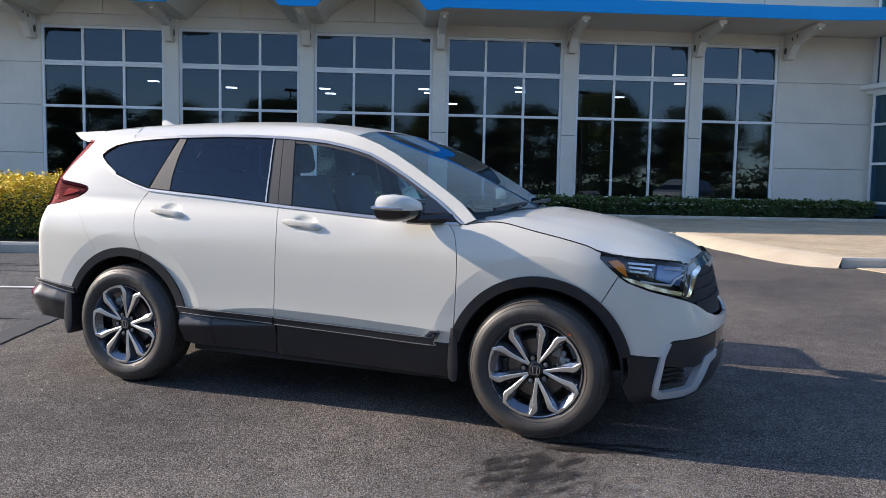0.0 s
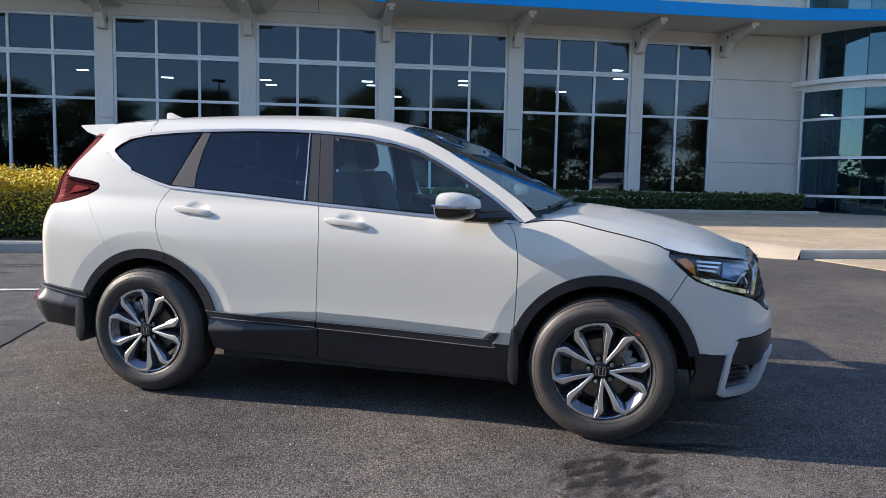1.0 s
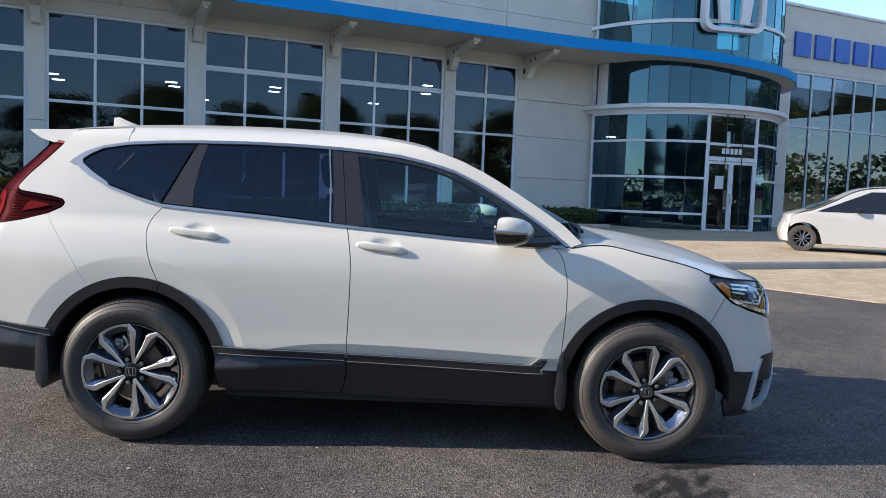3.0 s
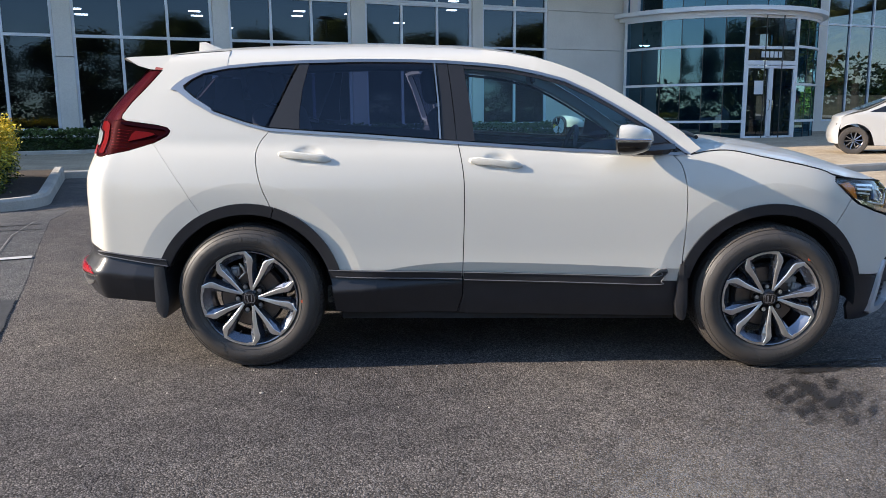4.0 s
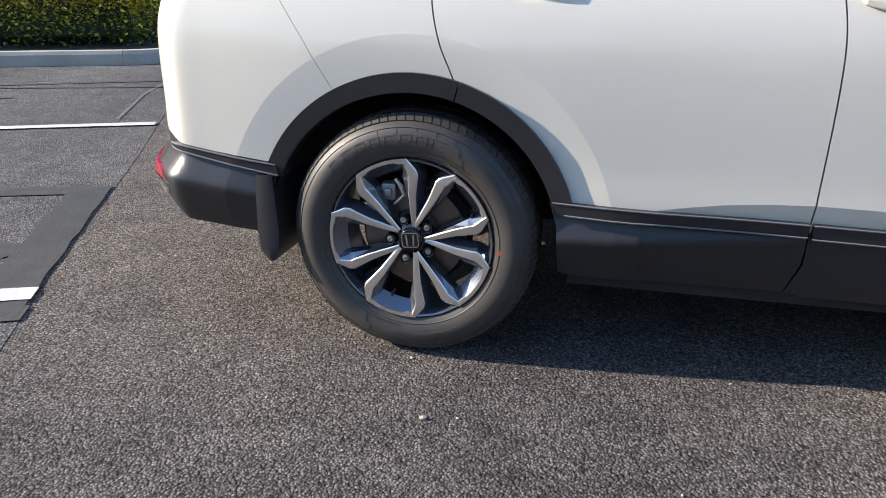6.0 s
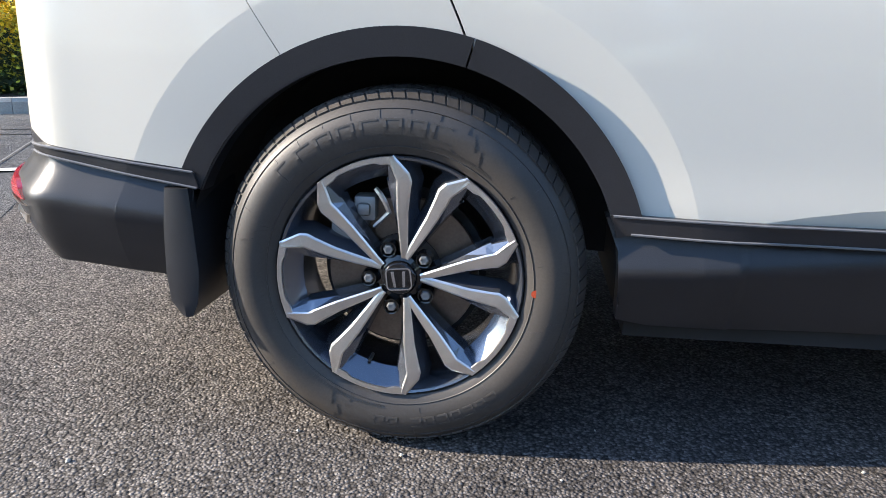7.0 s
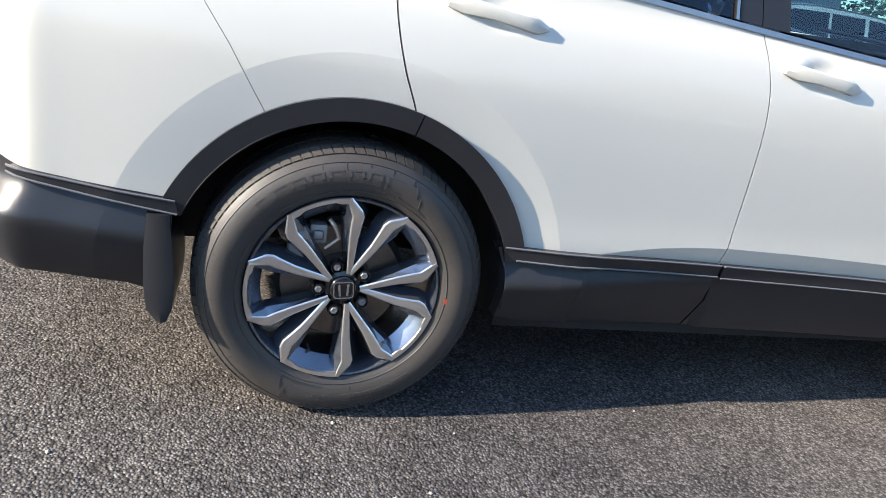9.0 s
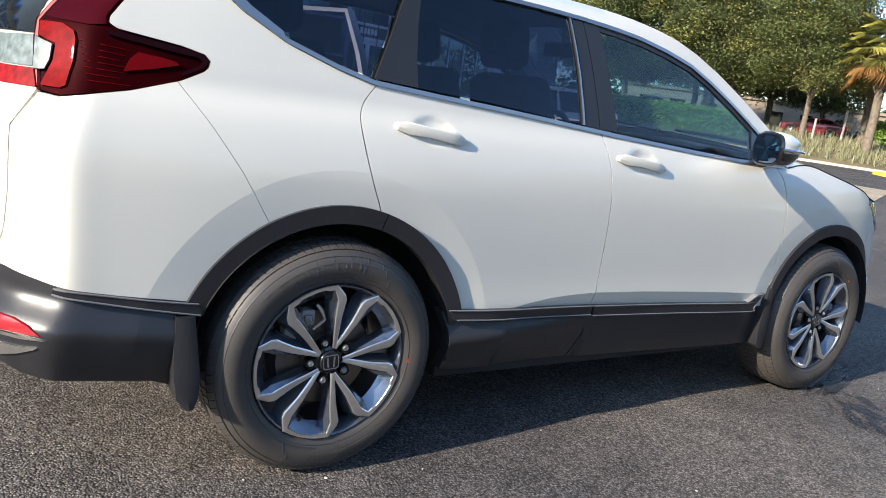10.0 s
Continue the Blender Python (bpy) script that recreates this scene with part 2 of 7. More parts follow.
M_REDDOT = material("red_mark", (0.65, 0.09, 0.03), 0.5)
M_RED = material("tail_red", (0.20, 0.003, 0.006), 0.4, vary=0.15, scale=14, coat=0.4)
M_REDDK = material("tail_dark_red", (0.024, 0.002, 0.004), 0.5, vary=0.4, scale=16, spec=0.08)
M_MAROON = material("tail_maroon", (0.055, 0.008, 0.024), 0.5, vary=0.06, scale=6, spec=0.10)
M_CLEARGREY = material("clear_grey_lens", (0.15, 0.185, 0.185), 0.4, vary=0.45, scale=45)
M_REFLECT = material("red_reflector", (0.36, 0.004, 0.012), 0.25, vary=0.08, scale=60, coat=0.6)
M_MIRROR = material("mirror_silver", (0.62, 0.66, 0.70), 0.01, metal=1.0)
M_REDBR = material("tail_bright_red", (0.22, 0.003, 0.006), 0.5, vary=0.45, scale=40, spec=0.2)
M_REDGLASS = glass("red_lens", (0.70, 0.26, 0.29), 0.02, 0.015, (0.14, 0.07, 0.10))
M_AMBER = material("amber_lens", (0.75, 0.22, 0.02), 0.18, vary=0.1, scale=20, coat=0.7)
M_LENS = glass("clear_lens", (0.90, 0.93, 0.97), 0.0, 0.04)
M_SIDEGLASS = glass("door_glass", (0.75, 0.98, 1.0), 0.0, 0.05)
M_SCREEN = glass("screen_glass", (0.26, 0.38, 0.46), 0.0, 0.08, (0.65, 0.82, 1.0))
M_PRIVACY = glass("privacy_glass", (0.17, 0.19, 0.30), 0.0, 0.05, (0.75, 0.85, 1.0))
M_SEAT = material("seat_cloth", (0.06, 0.06, 0.064), 0.8, vary=0.15, scale=9, fine=0.15, fine_scale=200)
M_CABIN = material("cabin_plastic", (0.05, 0.052, 0.056), 0.6, vary=0.12, scale=6)
M_LINER = material("headliner", (0.50, 0.49, 0.46), 0.9, vary=0.06, scale=6)
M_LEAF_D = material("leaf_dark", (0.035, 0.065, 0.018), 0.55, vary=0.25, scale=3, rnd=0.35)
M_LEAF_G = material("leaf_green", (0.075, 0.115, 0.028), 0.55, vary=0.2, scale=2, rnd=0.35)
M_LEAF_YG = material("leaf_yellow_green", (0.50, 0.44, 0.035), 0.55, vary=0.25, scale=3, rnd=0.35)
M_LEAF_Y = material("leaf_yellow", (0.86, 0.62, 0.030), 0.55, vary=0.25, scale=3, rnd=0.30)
M_LEAF_O = material("leaf_oak", (0.080, 0.095, 0.026), 0.6, vary=0.25, scale=0.8, rnd=0.40)
M_LEAF_L = material("leaf_oak_light", (0.23, 0.23, 0.060), 0.6, vary=0.25, scale=0.8, rnd=0.35)
M_FROND = material("palm_frond", (0.27, 0.25, 0.050), 0.55, vary=0.25, scale=1.5, rnd=0.35)
M_DRYFROND = material("dry_palm_frond", (0.36, 0.19, 0.055), 0.7, vary=0.25, scale=1.5, rnd=0.35)
M_BARK = material("bark", (0.17, 0.135, 0.10), 0.9, vary=0.3, scale=5, fine=0.3, fine_scale=40, bump=0.9, bump_scale=25)
M_REDCAR = material("red_car_paint", (0.16, 0.006, 0.016), 0.3, vary=0.03, scale=1, coat=0.7)
M_VANPAINT = material("van_paint", (0.42, 0.42, 0.42), 0.3, vary=0.02, scale=1, coat=0.7)
M_CARDARK = material("car_dark_paint", (0.03, 0.035, 0.05), 0.3, vary=0.03, scale=1, coat=0.7)
M_LEAF_S = material("leaf_sunlit", (0.20, 0.30, 0.055), 0.55, vary=0.2, scale=2, rnd=0.35)
M_TAN = material("tan_wall", (0.22, 0.18, 0.135), 0.85, vary=0.12, scale=1.0, fine=0.1, fine_scale=20)

# ---------------------------------------------------------------- tools
def mesh_of(bm, name, mat, smooth=False):
    bmesh.ops.recalc_face_normals(bm, faces=bm.faces[:])
    me = bpy.data.meshes.new(name)
    bm.to_mesh(me)
    bm.free()
    for m in mat if isinstance(mat, (list, tuple)) else (mat,):
        me.materials.append(m)
    if smooth:
        me.polygons.foreach_set("use_smooth", [True] * len(me.polygons))
        me.set_sharp_from_angle(angle=radians(32))
        if "ridge" in me.attributes:
            for e, d in zip(me.edges, me.attributes["ridge"].data):
                if d.value:
                    e.use_edge_sharp = True
    return me


def part(name, bm, mat, parent, label="", smooth=False):
    ob = new(name, mesh_of(bm, name, mat, smooth))
    ob.parent = parent
    if label:
        ob["label"] = label
    return ob


def solo(name, bm, mat, m=None, label="", category="", group="", kind="", smooth=False):
    ob = new(name, mesh_of(bm, name, mat, smooth))
    if m is not None:
        ob.matrix_basis = m
    return tagged(ob, label, category, group, kind)


def thing(name, m=None, label="", category="", group="", kind=""):
    ob = new(name)
    ob.empty_display_size = 0.1
    if m is not None:
        ob.matrix_basis = m
    return tagged(ob, label, category, group, kind)


def box(bm, lo, hi, bevel=0.0, seg=1):
    vs = bmesh.ops.create_cube(bm, size=1.0)["verts"]
    c, d = (Vector(lo) + Vector(hi)) / 2, Vector(hi) - Vector(lo)
    for v in vs:
        v.co = Vector((v.co.x * d.x, v.co.y * d.y, v.co.z * d.z)) + c
    if bevel:
        es = list({e for v in vs for e in v.link_edges})
        bmesh.ops.bevel(bm, geom=es, offset=bevel, segments=seg, affect="EDGES", profile=0.5)
    return vs


def boxed(lo, hi, bevel=0.0, seg=1):
    bm = bmesh.new()
    box(bm, lo, hi, bevel, seg)
    return bm


def grid(bm, rows, closed=False):
    """Skin over rows of points, all of one length."""
    vv = [[bm.verts.new(p) for p in r] for r in rows]
    n = len(rows[0])
    for a, b in zip(vv, vv[1:]):
        for i in range(n if closed else n - 1):
            j = (i + 1) % n
            bm.faces.new((a[i], a[j], b[j], b[i]))
    return vv


def tube(bm, pts, r, n=8, caps=True):
    """A round bar along pts; r is one radius or one for each point."""
    pts = [Vector(p) for p in pts]
    rr = r if isinstance(r, (list, tuple)) else [r] * len(pts)
    rows = []
    side = None
    for i, p in enumerate(pts):
        d = (pts[min(i + 1, len(pts) - 1)] - pts[max(i - 1, 0)]).normalized()
        if side is None:
            side = d.orthogonal().normalized()
        side = (side - d * side.dot(d)).normalized()
        up = d.cross(side)
        rows.append([p + rr[i] * (math.cos(a) * side + math.sin(a) * up) for a in (2 * math.pi * k / n for k in range(n))])
    vv = grid(bm, rows, True)
    if caps:
        bm.faces.new(vv[0][::-1])
        bm.faces.new(vv[-1])


def lathe(bm, prof, n=64, axis="y", close=False):
    """Turn a profile of (radius, along) about an axis."""
    rows = []
    for r, a in (prof + [prof[0]] if close else prof):
        ring = []
        for k in range(n):
            t = 2 * math.pi * k / n
            c, s = r * math.cos(t), r * math.sin(t)
            ring.append((c, a, s) if axis == "y" else (c, s, a))
        rows.append(ring)
    return grid(bm, rows, True)


def prism(bm, pts, z0, z1):
    """A flat outline pts (x, y) raised from z0 to z1."""
    lo, hi = [bm.verts.new((x, y, z0)) for x, y in pts], [bm.verts.new((x, y, z1)) for x, y in pts]
    n = len(pts)
    bm.faces.new(lo[::-1]), bm.faces.new(hi)
    for i in range(n):
        bm.faces.new((lo[i], lo[(i + 1) % n], hi[(i + 1) % n], hi[i]))


def spline(pts, n=8, closed=False):
    """Smooth curve through pts (tuples of any length)."""
    out = []
    m = len(pts)
    ps = [np.array(p, float) for p in pts]
    for i in range(m if closed else m - 1):
        p0, p1, p2, p3 = ps[(i - 1) % m] if closed or i else ps[0], ps[i], ps[(i + 1) % m], ps[(i + 2) % m] if closed or i + 2 < m else ps[-1]
        for k in range(n):
            t = k / n
            out.append(tuple(0.5 * (2 * p1 + (p2 - p0) * t + (2 * p0 - 5 * p1 + 4 * p2 - p3) * t * t + (3 * p1 - p0 - 3 * p2 + p3) * t ** 3)))
    if not closed:
        out.append(tuple(ps[-1]))
    return out


def lerp_table(tab):
    xs, ys = [a for a, _ in tab], [b for _, b in tab]
    return lambda x: float(np.interp(x, xs, ys))


def leaves(bm, spots, size, rng, flat=0.0):
    """One small folded leaf at each spot."""
    for p in spots:
        s = size * rng.uniform(0.6, 1.35)
        a, b = rng.uniform(0, 6.283), rng.uniform(-0.9, 0.9) * (1 - flat)
        d = Vector((math.cos(a) * math.cos(b), math.sin(a) * math.cos(b), math.sin(b)))
        w = d.cross(Vector((rng.uniform(-1, 1), rng.uniform(-1, 1), 1.2))).normalized() * s * 0.36
        p = Vector(p)
        v = [bm.verts.new(q) for q in (p, p + d * s * 0.5 + w, p + d * s, p + d * s * 0.5 - w)]
        bm.faces.new((v[0], v[1], v[2]))
        bm.faces.new((v[0], v[2], v[3]))

# ---------------------------------------------------------------- the place: ground
# Building frame: u along the facade, v into the building, z up; the forecourt falls away from it.
B = Matrix.Translation((-8.895, 20.294, 0)) @ pose(0, 0, 0, 0, 0, 23.67) @ pose(0, 0, 0, -1.41, 0, 0)
G = Matrix.Translation((-8.895, 20.294, 0)) @ pose(0, 0, 0, 0, 0, 23.67)   # the same in plan, flat on the forecourt

def fall(v):
    """The ground falls gently towards the building."""
    return -0.23 * min(max((v + 14) / 11.4, 0), 1)


bm = bmesh.new()
dip = lambda u, v: fall(v) if -45 < u < 31 and v < 25 else 0.0
grid(bm, [[(u, v, dip(u, v)) for u in (-900, -400, -150, -60, -44, 30, 38, 80, 200, 450, 900)] for v in (-900, -400, -150, -60, -30, -14, -2.6, 20, 60, 150, 400, 900)])
solo("ground", bm, M_ASPHALT, G, label="dark weathered asphalt of a dealer's forecourt", category="ground", kind="structure")


def flat(pts, z, thick=0.0):
    b = bmesh.new()
    if thick:
        prism(b, pts, z - thick, z)
    else:
        b.faces.new([b.verts.new((x, y, z)) for x, y in pts])
    return b


# paver plaza before the doors, raised by a kerb
KERB_V, PLAZA_Z = -15.75, 0.13
plaza_edge = lerp_table([(-15.59, 9.0), (-15.55, 8.6), (-15.0, 8.25), (-13.2, 8.02), (-11.2, 8.05), (-10.0, 8.1)])
bm = bmesh.new()
rows = []
for v in (-15.59, -15.55, -15.3, -15.0, -14.0, -13.2, -11.2, -10.0, -9.999, -6.0, -2.6, 0.0):
    left = plaza_edge(v) if v < -9.9995 else -30
    top_z = PLAZA_Z + fall(v)
    rows.append([(left, v, top_z - 0.3), (left, v, top_z), (20, v, top_z), (40, v, top_z), (40, v, top_z - 0.3)])
grid(bm, rows)
solo("pavement", bm, M_BRICK, G, "tan brick pavers of the entrance plaza", "pavement", kind="structure")


def kerb(path, name, label, mat, closed=False, w=0.16, h=0.15, sl=2.4):
    """Concrete kerb stones end to end along a plan line."""
    root = thing(name, G, label, "kerb", kind="structure")
    pts = [Vector((x, y, 0)) for x, y in path]
    seg = []
    for a, b_ in zip(pts, pts[1:]):
        n = max(1, round((b_ - a).length / sl))
        seg += [(a.lerp(b_, i / n), a.lerp(b_, (i + 1) / n)) for i in range(n)]
    prof = [(0.0, -0.16), (0.02, h - 0.035), (0.05, h), (w, h), (w, -0.16)]
    dirs = [(b_ - a).normalized() for a, b_ in seg]
    for i, (a, b_) in enumerate(seg):
        d0 = (dirs[i] + (dirs[i - 1] if i and (seg[i - 1][1] - a).length < 1e-6 else dirs[i])).normalized()
        d1 = (dirs[i] + (dirs[i + 1] if i + 1 < len(seg) else dirs[i])).normalized()
        bm = bmesh.new()
        rows = []
        for q, d, e in ((a, d0, 0.004), (b_, d1, -0.004)):
            nrm = Vector((-d.y, d.x, 0))
            rows.append([q + dirs[i] * (e if (b_ - a).length > 1 else 0) + nrm * o + Vector((0, 0, z)) for o, z in prof])
        vv = grid(bm, rows)
        bm.faces.new(vv[0][::-1]), bm.faces.new(vv[1])
        part("kerb_stone", bm, mat, root)
    return root


kerb([(8.5, KERB_V), (40, KERB_V)], "kerb_1", "grey concrete kerb along the paver plaza", M_CONCRETE)
# sloped concrete flare at the corner of the plaza
bm = bmesh.new()
rows = []
for v, u0, u1, u2, lift in ((-9.9, 7.80, 8.02, 8.5, 0.004), (-11.2, 7.72, 7.95, 8.4, 0.004), (-13.2, 7.62, 7.92, 8.4, 0.005), (-14.4, 7.66, 8.02, 8.5, 0.005), (-15.1, 7.80, 8.22, 8.7, 0.006), (-15.5, 8.02, 8.42, 8.8, 0.010), (-15.72, 8.40, 8.52, 8.95, 0.018)):
    rows.append([(u0, v - 0.1, fall(v)), (u1, v, PLAZA_Z + fall(v) + lift), (u2, v + 0.12, PLAZA_Z + fall(v) + lift)])
grid(bm, [[tuple(c) for c in r] for r in rows])
for f in bm.faces:
    f.smooth = True
solo("kerb_ramp", bm, M_RAMP, G, "pale sloped concrete kerb flare", "kerb", kind="structure")
solo("kerb_strip", boxed((-30, -10.16, -0.25), (7.9, -10.0, 0.053), 0.015), M_CONCRETE, G, "pale flush concrete strip at the pavers", "kerb", kind="structure")
# low paved apron outside the kerb
solo("paver_apron", flat([(8.7, -15.77), (9.0, -17.0), (9.2, -18.0), (9.8, -19.3), (11.5, -21.0), (15, -22.3), (28, -22.3), (28, -15.77)], 0.012, 0.05), M_BRICK, G, "tan pavers flush with the asphalt", "pavement", kind="structure")

# planted bed with a rounded corner
R, BV, BU = 0.75, -15.25, -1.32
arc_pts = [(BU - R + R * math.sin(a), BV + R - R * math.cos(a)) for a in (i * math.pi / 14 for i in range(8))]
kerb([(-30, BV), (BU - R, BV)] + arc_pts[1:] + [(BU, -10.17)], "kerb_2", "pale concrete kerb round a planted bed", M_CONCRETE, sl=3.0)
solo("planting_bed", flat([(-30, BV + 0.15), (BU - 0.8, BV + 0.15), (BU - 0.35, BV + 0.35), (BU - 0.15, BV + 0.8), (BU - 0.15, -10.17), (-30, -10.17)], 0.10, 0.2), M_SOIL, G, "dark mulch in the planted bed", "bed", kind="structure")

# the older parking lot beside the newer asphalt: worn sheet, sealed seams, paint lines
LOT_U = -1.26
solo("old_asphalt", flat([(-40, -60), (LOT_U, -60), (LOT_U - 0.02, -24), (LOT_U + 0.015, -22.6), (LOT_U - 0.015, -21.2), (LOT_U + 0.01, -19.6), (LOT_U - 0.01, -18.0), (LOT_U, -16.2), (-1.05, -15.3), (-40, -15.2)], 0.002, 0.02), M_PATCH, G, "older grey asphalt of the parking lot", "road", kind="structure")


def band(name, pts, w, z, mat, label, category):
    """A flat strip along a plan line."""
    bm = bmesh.new()
    rows = []
    rng = random.Random(len(pts) * 7 + int(abs(pts[0][0]) * 10))
    fine_pts = []
    for (x0, y0), (x1, y1) in zip(pts, pts[1:]):
        n = max(1, int(math.hypot(x1 - x0, y1 - y0) / 0.12))
        fine_pts += [(x0 + (x1 - x0) * k / n, y0 + (y1 - y0) * k / n) for k in range(n)]
    fine_pts.append(pts[-1])
    for i, (x, y) in enumerate(fine_pts):
        a, b_ = fine_pts[max(i - 1, 0)], fine_pts[min(i + 1, len(fine_pts) - 1)]
        d = Vector((b_[0] - a[0], b_[1] - a[1])).normalized()
        w0, w1 = w / 2 * rng.uniform(0.94, 1.06), w / 2 * rng.uniform(0.94, 1.06)
        rows.append([(x + d.y * w0, y - d.x * w0, z), (x - d.y * w1, y + d.x * w1, z)])
    grid(bm, rows)
    return solo(name, bm, mat, G, label, category, kind="structure")


band("paint_line", [(-14, -18.50), (LOT_U - 0.02, -18.50)], 0.10, 0.012, M_LINE, "white painted parking line", "line")
band("paint_line", [(-14, -21.52), (LOT_U - 0.01, -21.50)], 0.11, 0.012, M_LINE, "white painted parking line", "line")
band("seam_seal", [(-12, -20.12), (-2.2, -20.10), (LOT_U - 0.12, -20.16)], 0.14, 0.008, M_SEAL, "dark sealed strip in old asphalt", "seam")
band("seam_seal", [(LOT_U - 0.11, -20.1), (LOT_U - 0.12, -21.66)], 0.20, 0.0085, M_SEAL, "dark sealed strip in old asphalt", "seam")
band("seam_seal", [(-3.4, -19.9), (-2.1, -20.52), (-1.46, -21.06)], 0.13, 0.0075, M_SEAL, "dark sealed strip in old asphalt", "seam")
band("seam_seal", [(-2.7, -21.0), (-1.9, -21.32), (-1.5, -21.5)], 0.12, 0.007, M_SEAL, "dark sealed strip in old asphalt", "seam")
band("seam_seal", [(-12, -21.70), (LOT_U, -21.66)], 0.12, 0.0078, M_SEAL, "dark sealed strip in old asphalt", "seam")
for pts in ([(-8, -16.9), (-4.0, -16.6), (-1.3, -16.85)], [(-6, -16.2), (-3.2, -16.55), (-1.35, -16.45)], [(-9, -17.3), (-5.0, -17.0), (-2.6, -17.25)]):
    band("seam_crack", pts, 0.035, 0.0072, M_SEAL, "dark sealed crack in old asphalt", "seam")
M_PALESEAM = material("pale_seam", (0.20, 0.196, 0.19), 0.9, vary=0.25, scale=14, fine=0.3, fine_scale=120)
rngc = random.Random(21)
pts, v = [], -21.75
while v > -25.5:
    pts.append((LOT_U - 0.10 + rngc.uniform(-0.014, 0.014) + 0.012 * math.sin(v * 3.1), v))
    v -= 0.05
band("seam_ridge", pts, 0.014, 0.0065, M_PALESEAM, "pale ragged seam where two asphalts meet", "seam")
band("seam_ridge", [(LOT_U - 0.32, -18.3), (LOT_U - 0.30, -17.2), (LOT_U - 0.16, -16.3)], 0.010, 0.0105, M_PALESEAM, "pale thin seam line in old asphalt", "seam")
for cx, cy, w, h, mt, rz, lab in ((2.76, -0.40, 0.24, 0.38, M_WET, -32, "dark wet stain drying on the asphalt"), (3.02, 0.03, 0.55, 0.07, M_DRIP, 17, "dark wet stain drying on the asphalt"), (2.55, -0.95, 1.1, 0.8, M_PALE, 20, "pale dried residue on the asphalt"), (3.35, -0.40, 0.9, 0.7, M_PALE, 60, "pale dried residue on the asphalt"), (1.9, -1.3, 1.1, 1.0, M_PALE, 80, "pale dried residue on the asphalt")):
    bm = bmesh.new()
    bmesh.ops.create_circle(bm, cap_ends=True, segments=24, radius=1.0)
    bmesh.ops.transform(bm, matrix=Matrix.Diagonal((w, h, 1, 1)), verts=bm.verts[:])
    ob = solo("ground_stain", bm, mt, Matrix.Translation((cx, cy, 0.003 if mt is M_PALE else 0.005)) @ pose(0, 0, 0, 0, 0, rz), lab, "stain", kind="structure")
rng = random.Random(12)
for k in range(46):
    x, y, s_ = rng.uniform(-1.6, 3.4), rng.uniform(-2.4, 0.6), rng.uniform(0.004, 0.008)
    if k == 0:
        x, y, s_ = 0.125, -0.352, 0.013
    bm = bmesh.new()
    bmesh.ops.create_icosphere(bm, subdivisions=1, radius=1.0)
    for v in bm.verts:
        v.co = v.co * (0.75 + 0.5 * abs(noise.noise(v.co * 1.7 + Vector((k, 0, 0)))))
    bmesh.ops.transform(bm, matrix=Matrix.Diagonal((s_, s_ * 0.75, s_ * 0.6, 1)), verts=bm.verts[:])
    solo("pebble", bm, M_CONCRETE, pose(x, y, s_ * 0.35, 0, 0, 40 * k), "small pale pebble on the asphalt", "pebble", "pebbles on the asphalt")


def hedge(name, lo, hi, n, leaf, seed, mats, label, lump=0.12, m=G):
    """Clipped shrubs: a dark woody core under a skin of small leaves with an uneven top."""
    rng = random.Random(seed)
    root = thing(name, m, label, "hedge")
    (x0, y0, z0), (x1, y1, z1) = lo, hi
    bm = bmesh.new()
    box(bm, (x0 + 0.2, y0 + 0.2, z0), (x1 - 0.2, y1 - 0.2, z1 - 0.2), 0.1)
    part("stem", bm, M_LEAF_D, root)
    bms = [bmesh.new() for _ in mats]
    area = [(y1 - y0) * (x1 - x0), (z1 - z0) * (x1 - x0), (z1 - z0) * (y1 - y0) * 2]
    for i in range(n):
        k = rng.uniform(0, sum(area))
        x, y, z = rng.uniform(x0, x1), rng.uniform(y0, y1), z0 + (z1 - z0) * rng.uniform(0, 1) ** 0.8
        bulge = lump * (0.6 * noise.noise(Vector((x * 1.5, y * 1.5, seed))) + 0.5 * noise.noise(Vector((x * 4.3, y * 4.3, seed + z * 3))))
        if k < area[0]:
            z = z1 + bulge - rng.expovariate(1 / 0.05) + (rng.uniform(0.0, 0.13) * lump / 0.28 if noise.noise(Vector((x * 7, y * 7, seed))) > 0.12 else 0.0)
        elif k < area[0] + area[1]:
            y = y0 - bulge + rng.expovariate(1 / 0.06)
        else:
            x = (x0 + rng.expovariate(1 / 0.06)) if rng.random() < 0.5 else (x1 + bulge - rng.expovariate(1 / 0.06))
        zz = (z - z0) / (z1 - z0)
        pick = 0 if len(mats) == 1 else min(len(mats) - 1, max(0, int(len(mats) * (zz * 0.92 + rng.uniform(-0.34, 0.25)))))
        leaves(bms[pick], [(x, y, z)], leaf, rng)
    for b_, mt in zip(bms, mats):
        part("foliage", b_, mt, root)
    return root


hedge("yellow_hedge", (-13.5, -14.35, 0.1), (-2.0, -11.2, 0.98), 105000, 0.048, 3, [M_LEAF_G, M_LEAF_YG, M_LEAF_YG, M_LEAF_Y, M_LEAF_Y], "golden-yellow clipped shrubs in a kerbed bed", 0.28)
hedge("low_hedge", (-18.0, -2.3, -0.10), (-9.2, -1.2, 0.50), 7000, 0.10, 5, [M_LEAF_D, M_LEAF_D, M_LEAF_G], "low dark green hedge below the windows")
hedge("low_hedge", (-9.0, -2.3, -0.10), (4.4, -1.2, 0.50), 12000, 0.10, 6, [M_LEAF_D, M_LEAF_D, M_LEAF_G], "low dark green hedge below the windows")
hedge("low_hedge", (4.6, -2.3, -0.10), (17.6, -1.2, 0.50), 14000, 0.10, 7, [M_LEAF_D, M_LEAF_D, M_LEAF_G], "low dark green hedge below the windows")
